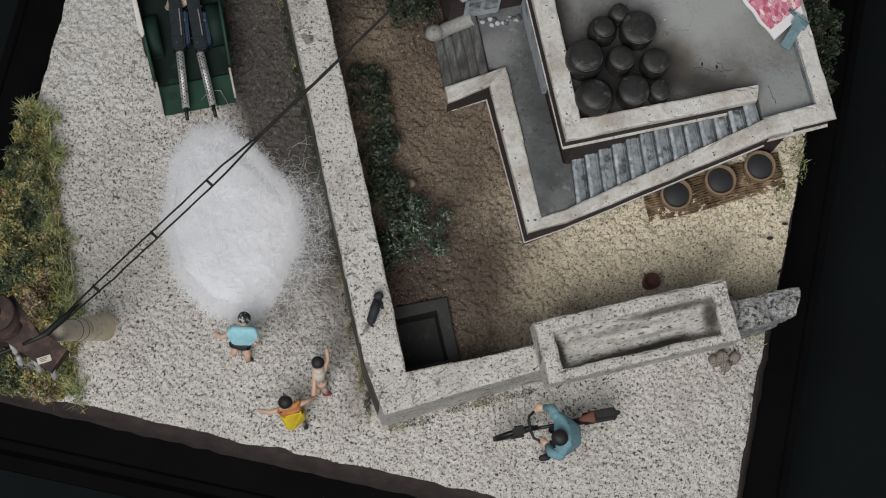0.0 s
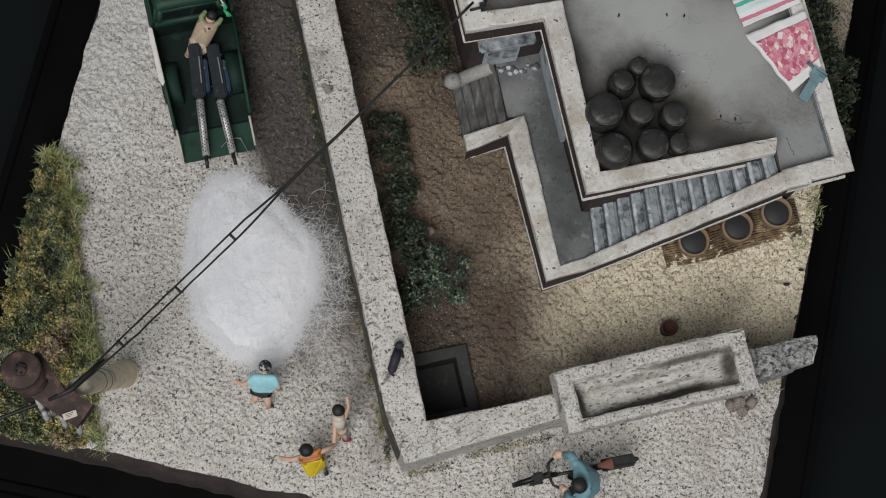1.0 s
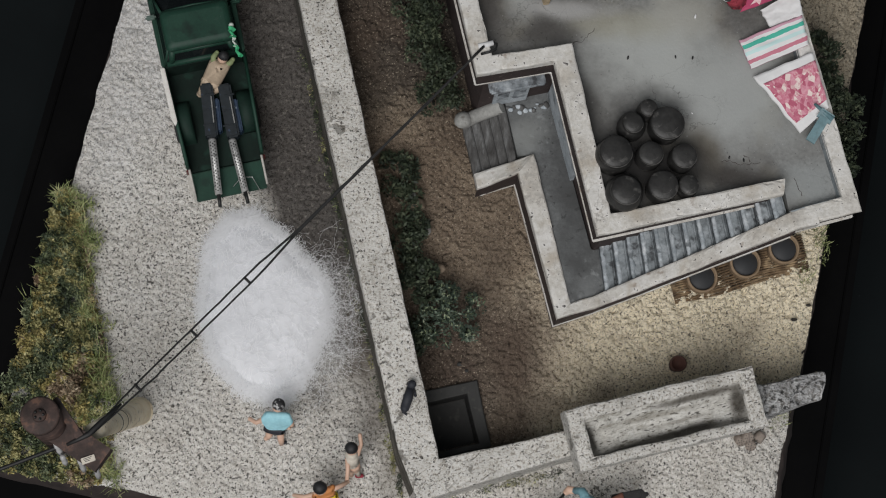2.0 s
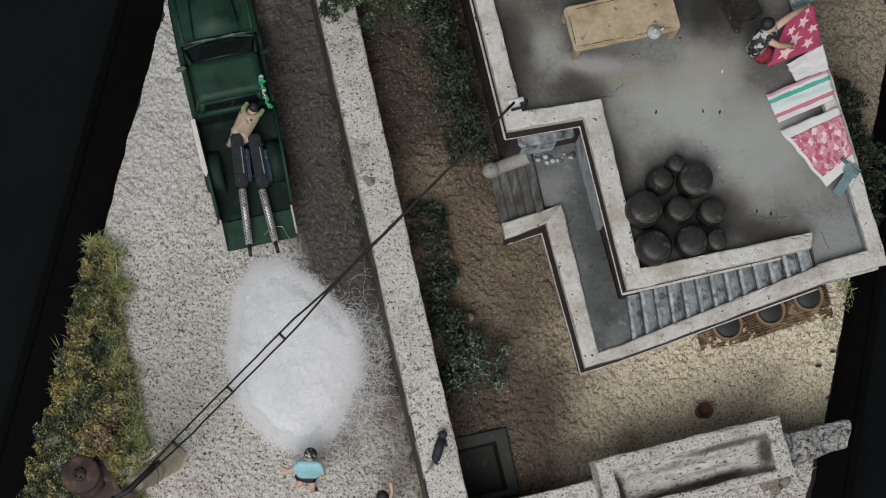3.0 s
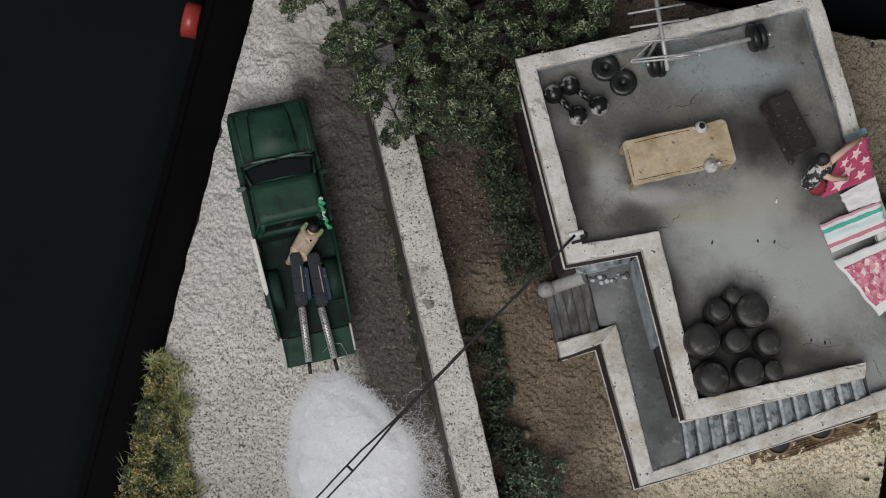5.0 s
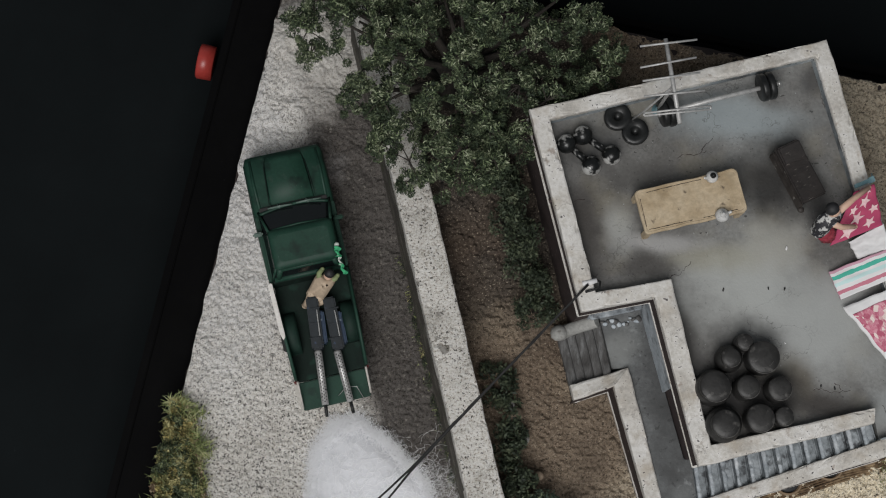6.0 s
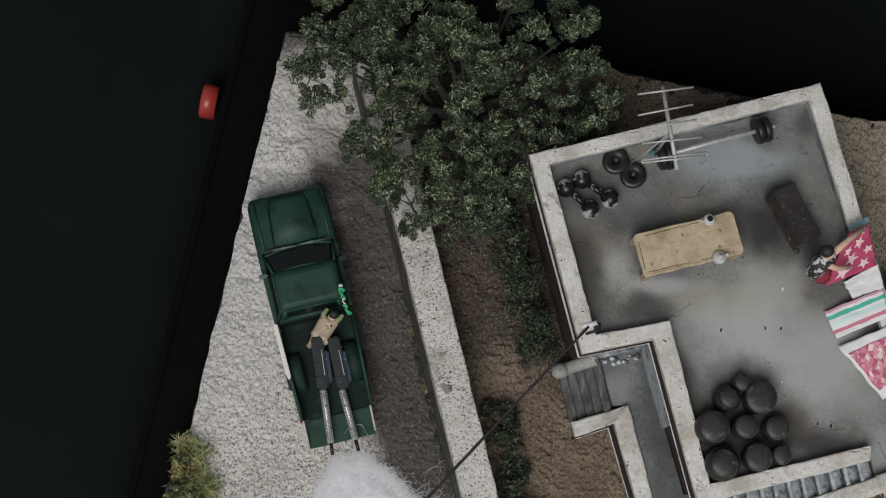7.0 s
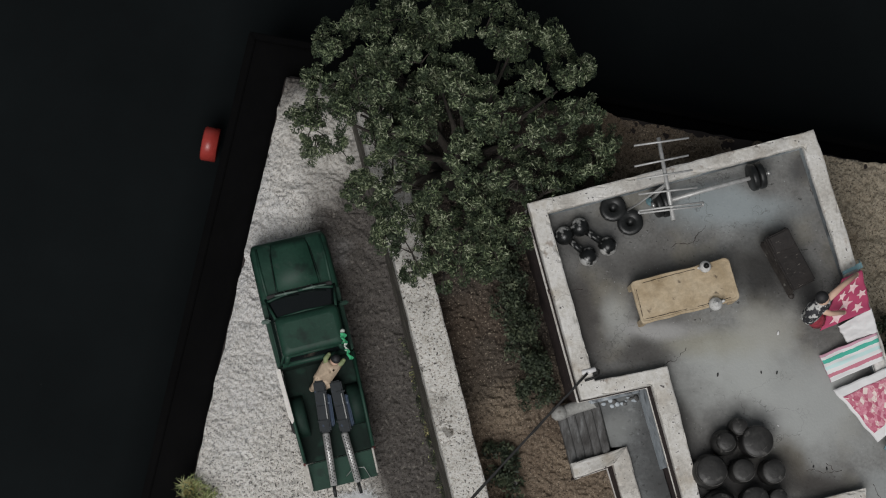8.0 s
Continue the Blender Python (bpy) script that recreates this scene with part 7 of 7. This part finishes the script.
    part("carrier_pad", bm, RUBBER, t)
    bm = bmesh.new()
    lathe(bm, [(0.02, -0.02), (0.16, -0.02), (0.16, 0.02), (0.02, 0.02)], 16, at=(xs, -0.06, 0.45), tilt=pose(0, 0, 0, 90, 0, 0).to_3x3())
    tube(bm, [(xs, -0.1, 0.45), (xs - 0.2, -0.12, 0.35), (xs - 0.2, -0.25, 0.35)], 0.03, 6)
    tube(bm, [(xs, 0.1, 0.45), (xs + 0.2, 0.12, 0.55), (xs + 0.2, 0.25, 0.55)], 0.03, 6)
    part("crank", bm, CHROME, t, smooth=True)


bicycle()

# ---- the utility pole with its transformer, and the wires ----
POLEMAT = mat("weathered_cream_concrete_pole", [(0.72, 0.6, 0.42), (0.86, 0.76, 0.57), (0.92, 0.85, 0.69)], 1.2, 8, [((0.3, 0.22, 0.13), 1.6, 0.58, 0.7, 0.6), ((0.12, 0.09, 0.06), 6, 0.64, 0.7, 0.7)], 0.8, 0.4, 0.03, vary=0.1)
RUST = mat("rust_brown_iron", [(0.016, 0.01, 0.009), (0.038, 0.023, 0.019), (0.08, 0.05, 0.042)], 2, 9, [((0.16, 0.08, 0.05), 4, 0.6, 0.7, 0.5)], 0.75, 0.4, 0.03, vary=0.14)
CABLE = mat("black_cable_rubber", [(0.006, 0.006, 0.006), (0.012, 0.012, 0.012)], 4, 10, [], 0.6, 0.1, 0.005)
PORCELAIN = mat("grey_porcelain", [(0.3, 0.3, 0.3), (0.42, 0.42, 0.42)], 4, 10, [], 0.4, 0.1, 0.005)
POLE_FOOT, POLE_TOP = Vector((-6.62, 7.58, 0.0)), Vector((-6.93, 6.4, 6.55))


def utility_pole():
    t = thing("utility_pole", "leaning cream concrete utility pole with rusty transformer and crossarm", "utility pole", tuple(POLE_FOOT))
    o = POLE_FOOT
    bm = bmesh.new()
    tube(bm, [(0, 0, -0.05), *[tuple((POLE_TOP - o) * k / 6) for k in range(1, 7)]], [0.365, 0.345, 0.32, 0.295, 0.265, 0.235, 0.2], 22)
    part("pole", bm, POLEMAT, t, smooth=True)
    bm = bmesh.new()
    for k in (0.52, 0.62):
        c = (POLE_TOP - o) * k
        r = 0.375 - 0.15 * k
        tube(bm, [c, c + (POLE_TOP - o).normalized() * 0.02], [r + 0.004, r + 0.004], 22)
    part("pole_band", bm, BARK, t, "dark band round the pole", smooth=True)
    bm = bmesh.new()
    lathe(bm, [(0.37, -0.04), (0.385, 0.0), (0.38, 0.12), (0.36, 0.16)], 24, wob=0.02)
    part("pole_collar", bm, POLEMAT, t, smooth=True)
    # transformer can: an upright drum with a flat lid
    top, low = Vector((-7.93, 6.61, 8)) - o, Vector((-7.79, 6.38, 5.2)) - o
    d = (top - low).normalized()
    bm = bmesh.new()
    tube(bm, [low, low.lerp(top, 0.05), low.lerp(top, 0.5), top], [0.36, 0.42, 0.42, 0.42], 22)
    can = part("transformer_can", bm, RUST, t, "rust-brown transformer drum", smooth=True)
    bm = bmesh.new()
    tube(bm, [top - d * 0.02, top + d * 0.05, top + d * 0.08], [0.45, 0.45, 0.4], 22)
    tube(bm, [top + d * 0.07, top + d * 0.14], [0.17, 0.14], 12)
    part("lid", bm, RUST, can, smooth=True)
    bm = bmesh.new()
    for k in range(5):
        u = 2 * math.pi * k / 5
        ball(bm, top + d * 0.15 + Vector((0.1 * math.cos(u), 0.1 * math.sin(u), 0)), 0.035, 8, 6)
    part("lid_bolts", bm, IRON, can)
    bm = bmesh.new()
    a, b = Vector((-7.69, 7.03, 7.6)) - o, Vector((-7.11, 6.15, 7)) - o
    e = (b - a).normalized()
    s = Vector((-e.y, e.x, 0)) * 0.11
    up = Vector((0, 0, 0.11))
    ringed(bm, [[q + s + up, q - s + up, q - s - up, q + s - up] for q in (a, a.lerp(b, 0.5), b)], smooth=False)
    part("crossarm", bm, RUST, t, "rusty crossarm")
    bm = bmesh.new()
    a, b = Vector((-7.99, 6.59, 6.9)) - o, Vector((-6.61, 5.67, 6.9)) - o
    e = (b - a).normalized()
    s = Vector((-e.y, e.x, 0)) * 0.32
    up = Vector((0, 0, 0.22))
    ringed(bm, [[q + s + up, q - s + up, q - s - up, q + s - up] for q in (a, a.lerp(b, 0.5), b)], smooth=False)
    part("crossarm", bm, RUST, t, "broad rusty crossarm")
    for q, q2 in (((-7.73, 6.09, 7), (-7.67, 5.94, 6.8)), ((-7.17, 5.73, 7), (-7.13, 5.56, 6.7)), ((-7.58, 5.80, 6.9), (-7.55, 5.69, 6.7)), ((-6.80, 5.57, 7), (-6.78, 5.40, 6.7))):
        bm = bmesh.new()
        a, b = Vector(q) - o, Vector(q2) + (Vector(q2) - Vector(q)) * 0.5 - o
        tube(bm, [a, a.lerp(b, 0.3), a.lerp(b, 0.5), a.lerp(b, 0.7), b], [0.055, 0.075, 0.06, 0.075, 0.055], 10)
        part("insulator", bm, PORCELAIN, t, "grey porcelain insulator", smooth=True)
    bm = bmesh.new()
    c = Vector((-6.94, 5.69, 7.15)) - o
    box(bm, c, (0.32, 0.15, 0.02), 0.004, (12, 10, 20))
    part("label_plate", bm, OFFWHITE, t, "white label plate with worn marks")
    bm = bmesh.new()
    for k in range(3):
        box(bm, c + Vector((-0.02, 0.035 - 0.035 * k, 0.018 - 0.006 * k)), (0.2 - 0.04 * k, 0.013, 0.01), 0.0, (12, 10, 20))
    part("label_bars", bm, CABLE, t)


utility_pole()


def wires():
    a, b = Vector((-6.95, 6.28, 7.0)), Vector((2.42, 15.92, 6.62))
    side = Vector((-0.72, 0.70, 0))
    for s in (-1, 1):
        bm = bmesh.new()
        pts = []
        for k in range(41):
            u = k / 40
            sag = -0.62 * 4 * u * (1 - u)
            gap = 0.105 * math.sin(math.pi * min(1.0, u * 1.6)) + 0.03
            spread = min(gap, 0.1) if u < 0.42 else max(0.014, 0.1 - (u - 0.42) * 0.9)
            wob = 0.02 * noise.noise(Vector((u * 30, s, 0)))
            pts.append(a.lerp(b, u) + side * (s * spread + wob + 0.08 * math.sin(math.pi * u)) + Vector((0, 0, sag)))
        tube(bm, pts, [0.024 + 0.008 * max(0.0, 1 - abs(k / 40 - 0.55) / 0.2) - 0.006 * max(0.0, k / 40 - 0.7) * 3 for k in range(41)], 7)
        tagged(part("power_wire", bm, CABLE, smooth=True), "black power wire running from the pole to the house", "wire", group="power wires")
    bm = bmesh.new()
    for u in (0.115, 0.252, 0.387):
        c = a.lerp(b, u) + side * 0.08 * math.sin(math.pi * u) + Vector((0, 0, -0.62 * 4 * u * (1 - u)))
        tube(bm, [c - side * 0.12, c + side * 0.12], 0.035, 7)
    tagged(part("wire_spacers", bm, CABLE, smooth=True), "black spacers between the two wires", "wire")
    bm = bmesh.new()
    e = Vector((-10.9, 4.9, 6.3))
    tube(bm, [a.lerp(e, k / 12) + Vector((0, 0, -0.2 * 4 * (k / 12) * (1 - k / 12))) for k in range(13)], 0.05, 7)
    tube(bm, [a + Vector((-0.5, -0.25, 0.12)), a + Vector((0, 0, 0.1)), a + Vector((0.3, 0.32, 0.02)), a + Vector((0.7, 0.73, -0.12))], [0.04, 0.075, 0.07, 0.03], 8)
    tagged(part("power_wire", bm, CABLE, smooth=True), "thick black cable leaving the pole over the edge", "wire", group="power wires")


wires()
bm = bmesh.new()
p = Vector((2.44, 15.98, 6.5))
tube(bm, [p + Vector((-0.16, -0.03, 0.02)), p, p + Vector((0.22, 0.06, 0.03))], [0.065, 0.075, 0.065], 10)
t = thing("wall_insulator", "white porcelain insulator on the parapet holding the wire", "insulator", tuple(p))
bm.transform(Matrix.Translation(-p))
part("body", bm, WHITECLOTH, t, smooth=True)
bm = bmesh.new()
tube(bm, [(0.22, 0.06, 0.0), (0.3, 0.02, 0.06), (0.28, -0.12, 0.08), (0.1, -0.2, 0.08), (-0.1, -0.25, 0.06)], 0.035, 7)
part("wire_loop", bm, CABLE, t, smooth=True)

# ---- yard things ----
STRAW = mat("brown_ridged_straw", [(0.05, 0.032, 0.018), (0.14, 0.092, 0.05), (0.32, 0.235, 0.14)], 2.2, 9, [((0.03, 0.02, 0.012), 5, 0.58, 0.68, 0.7)], 0.9, 0.6, 0.04, vary=0.16)
DARKSTRAW = mat("dark_mud_between_straw", [(0.02, 0.013, 0.009), (0.05, 0.034, 0.022)], 2, 9, [], 0.95, 0.5, 0.03)
CLAY = mat("tan_clay_rim", [(0.2, 0.14, 0.085), (0.31, 0.22, 0.14)], 2, 9, [((0.08, 0.05, 0.03), 5, 0.62, 0.7, 0.6)], 0.8, 0.4, 0.03)
DULLWATER = mat("dull_blue_grey_water", [(0.018, 0.0195, 0.022), (0.03, 0.032, 0.035)], 1, 8, [], 0.65, 0.1, 0.01, vary=0.04)


def stove_bank():
    t = thing("straw_bank", "brown ridged straw and mud bank below the stairs", "bank", (9.85, 11.15, 0.85), 14.5)
    for k in range(15):
        bm = bmesh.new()
        y = -0.3 + 0.066 * k
        pts = [(x, y + 0.03 * math.sin(x * 2.1 + k * 0.2) + 0.02 * noise.noise(Vector((x * 3, k * 0.6, 1))), 0.2 + 0.014 * k + 0.03 * noise.noise(Vector((x * 2.5, k * 0.9, 4)))) for x in [-1.95 + 0.13 * i for i in range(31)]]
        tube(bm, pts, [0.026 + 0.014 * noise.noise(Vector((i * 0.5, k * 1.3, 8))) + 0.008 for i in range(31)], 6)
        part("straw_ridge", bm, STRAW, t)
    bm = bmesh.new()
    prism(bm, [(-1.9, -0.3), (1.95, -0.3), (1.95, 0.62), (-1.9, 0.62)], -0.1, [0.13, 0.13, 0.33, 0.33], 0.03)
    part("core", bm, DARKSTRAW, t)


stove_bank()


def tub(p, r):
    t = thing("clay_tub", "tan clay tub of dull water sunk in the straw bank", "tub", (p[0], p[1], p[2] - 0.6), group="clay tubs")
    bm = bmesh.new()
    lathe(bm, [(r * 0.7, 0), (r * 0.95, 0.3), (r, 0.6), (r * 0.99, 0.66), (r * 0.9, 0.68), (r * 0.84, 0.64), (r * 0.82, 0.5), (0.02, 0.48)], 28, wob=0.025)
    part("body", bm, CLAY, t, smooth=True)
    bm = bmesh.new()
    lathe(bm, [(0.001, 0.56), (r * 0.8, 0.56), (r * 0.83, 0.545), (0.001, 0.53)], 28)
    part("water", bm, DULLWATER, t, "dull blue-grey water surface", smooth=True)


for p in ((8.71, 11.04, 1.5), (9.92, 11.44, 1.5), (11.01, 11.84, 1.5)):
    tub(p, 0.43)

BRIQ = mat("pale_burnt_briquette_ash", [(0.2, 0.165, 0.14), (0.32, 0.275, 0.235)], 3, 10, [], 0.95, 0.4, 0.03)


def briquette(p, tilt, rz):
    t = thing("coal_briquette", "pale burnt coal briquette with round holes", "briquette", p, rz, group="burnt briquettes")
    bm = bmesh.new()
    lathe(bm, [(0.13, 0.0), (0.15, 0.015), (0.15, 0.24), (0.13, 0.26), (0.01, 0.26)], 20)
    part("body", bm, BRIQ, t, rot=(tilt, 0, 0), smooth=False)
    bm = bmesh.new()
    for k in range(13):
        r, u = (0.0, 0) if k == 0 else ((0.06, k * 1.571) if k < 5 else (0.115, k * 0.785))
        lathe(bm, [(0.016, 0.255), (0.016, 0.264)], 7, at=(r * math.cos(u), r * math.sin(u), 0))
    tagged(part("holes", bm, IRON, t, rot=(tilt, 0, 0)), kind="stuff")


briquette((9.86, 6.80, 0), 35, 15)
briquette((10.17, 6.69, 0), 40, -5)
briquette((10.02, 6.87, 0.3), 30, 10)
briquette((10.50, 6.90, 0.1), 85, -40)

BASINMAT = mat("wet_dark_grey_cement", [(0.02, 0.02, 0.019), (0.036, 0.036, 0.034)], 1, 9, [((0.1, 0.094, 0.08), 3, 0.6, 0.72, 0.4)], 0.7, 0.3, 0.02)


def basin():
    t = thing("cement_basin", "dark grey cement wash basin in the yard corner, empty", "basin", (0, 0, 0))
    o = [(0.95, 7.98), (2.56, 8.3), (2.93, 6.5), (1.3, 6.15)]
    i = [(1.1, 7.66), (2.27, 7.92), (2.58, 6.6), (1.42, 6.35)]
    bm = bmesh.new()
    ribbon_wall(bm, [o[0], o[1], o[2], o[3], o[0]], [i[0], i[1], i[2], i[3], i[0]], [0.95] * 5, -0.3, 0.14, 0.012, 0.04, 3, 5)
    part("rim", bm, BASINMAT, t)
    bm = bmesh.new()
    prism(bm, [(p[0], p[1]) for p in i], -0.32, -0.15)
    part("floor", bm, BASINMAT, t)
    return t


basin()
STONE = mat("tan_field_stone", [(0.16, 0.12, 0.085), (0.28, 0.22, 0.16)], 2, 8, [], 0.9, 0.5, 0.04)
PALE = mat("pale_field_stone", [(0.3, 0.29, 0.27), (0.42, 0.41, 0.39)], 2, 8, [], 0.9, 0.5, 0.04)
for (p, r, m, lab) in (((0.91, 13.01, 1.4), 0.24, STONE, "tan"), ((1.11, 12.31, 1.4), 0.2, PALE, "pale"), ((0.80, 13.30, 1.4), 0.13, PALE, "pale"), ((1.55, 11.27, 1.4), 0.16, STONE, "tan"), ((0.89, 11.98, 1.4), 0.1, PALE, "pale"), ((2.09, 8.75, 0.85), 0.08, BASINMAT, "dark"), ((2.28, 8.57, 0.85), 0.06, BASINMAT, "dark"), ((1.11, 9.31, 0.85), 0.16, STONE, "tan")):
    bm = bmesh.new()
    ball(bm, (0, 0, r * 0.4), (r, r * 0.85, r * 0.65), 14, 9, rough=r * 0.3)
    tagged(part("field_stone", bm, m, loc=p, smooth=True), lab + " rounded field stone lying by the yard wall", "stone", group="field stones")

TERRA = mat("red_brown_clay", [(0.07, 0.03, 0.022), (0.13, 0.06, 0.045)], 3, 9, [], 0.75, 0.3, 0.02)
t = thing("clay_chimney_pot", "small red-brown clay pot standing behind the trough", "pot", (7.98, 8.68, 1))
bm = bmesh.new()
lathe(bm, [(0.16, 0.0), (0.2, 0.1), (0.21, 0.4), (0.23, 0.44), (0.21, 0.48), (0.17, 0.46), (0.14, 0.25), (0.01, 0.22)], 18, wob=0.02)
part("body", bm, TERRA, t, smooth=True)
for p, r in (((11.29, 9.93, 1.1), 0.07), ((11.71, 10.33, 1.1), 0.06)):
    bm = bmesh.new()
    ball(bm, (0, 0, r * 0.4), (r * 1.4, r * 0.7, r * 0.5), 10, 7, rough=r * 0.2)
    tagged(part("twig_chip", bm, BARK, loc=p, smooth=True), "small dark chip of bark on the yard soil", "debris")

REDPLASTIC = mat("red_plastic", [(0.34, 0.04, 0.032), (0.42, 0.052, 0.042)], 2, 8, [], 0.35, 0.05, 0.005, vary=0.04)
t = thing("red_button", "round red plastic button on the side of the black plinth", "button", (-8.35, 25.19, -4.2))
bm = bmesh.new()
lathe(bm, [(0.4, -0.28), (0.57, -0.26), (0.58, 0.2), (0.53, 0.25), (0.01, 0.27)], 22, tilt=pose(0, 0, 0, 0, -88, -12).to_3x3())
part("cap", bm, REDPLASTIC, t, smooth=True)

# ---- small litter on the roof ----
for p, r, m, lab in (((7.87, 16.96, 5.99), 0.07, WHITECLOTH, "white"), ((7.32, 15.88, 5.99), 0.05, IRON, "black"), ((7.76, 15.86, 5.99), 0.055, IRON, "black"), ((6.11, 15.85, 5.99), 0.06, BASINMAT, "grey"), ((7.69, 14.40, 5.99), 0.035, WHITECLOTH, "white"), ((8.59, 13.26, 5.99), 0.05, IRON, "black"), ((8.95, 13.19, 5.99), 0.06, IRON, "black"), ((6.57, 18.09, 5.99), 0.035, WHITECLOTH, "white")):
    bm = bmesh.new()
    ball(bm, (0, 0, r * 0.3), (r * 0.45, r, r * 0.4), 8, 6, rough=r * 0.25)
    tagged(part("litter_crumb", bm, m, loc=p, rot=(0, 0, R.uniform(-20, 60)), smooth=True), lab + " crumb of litter lying on the concrete roof", "debris", group="litter on the roof")
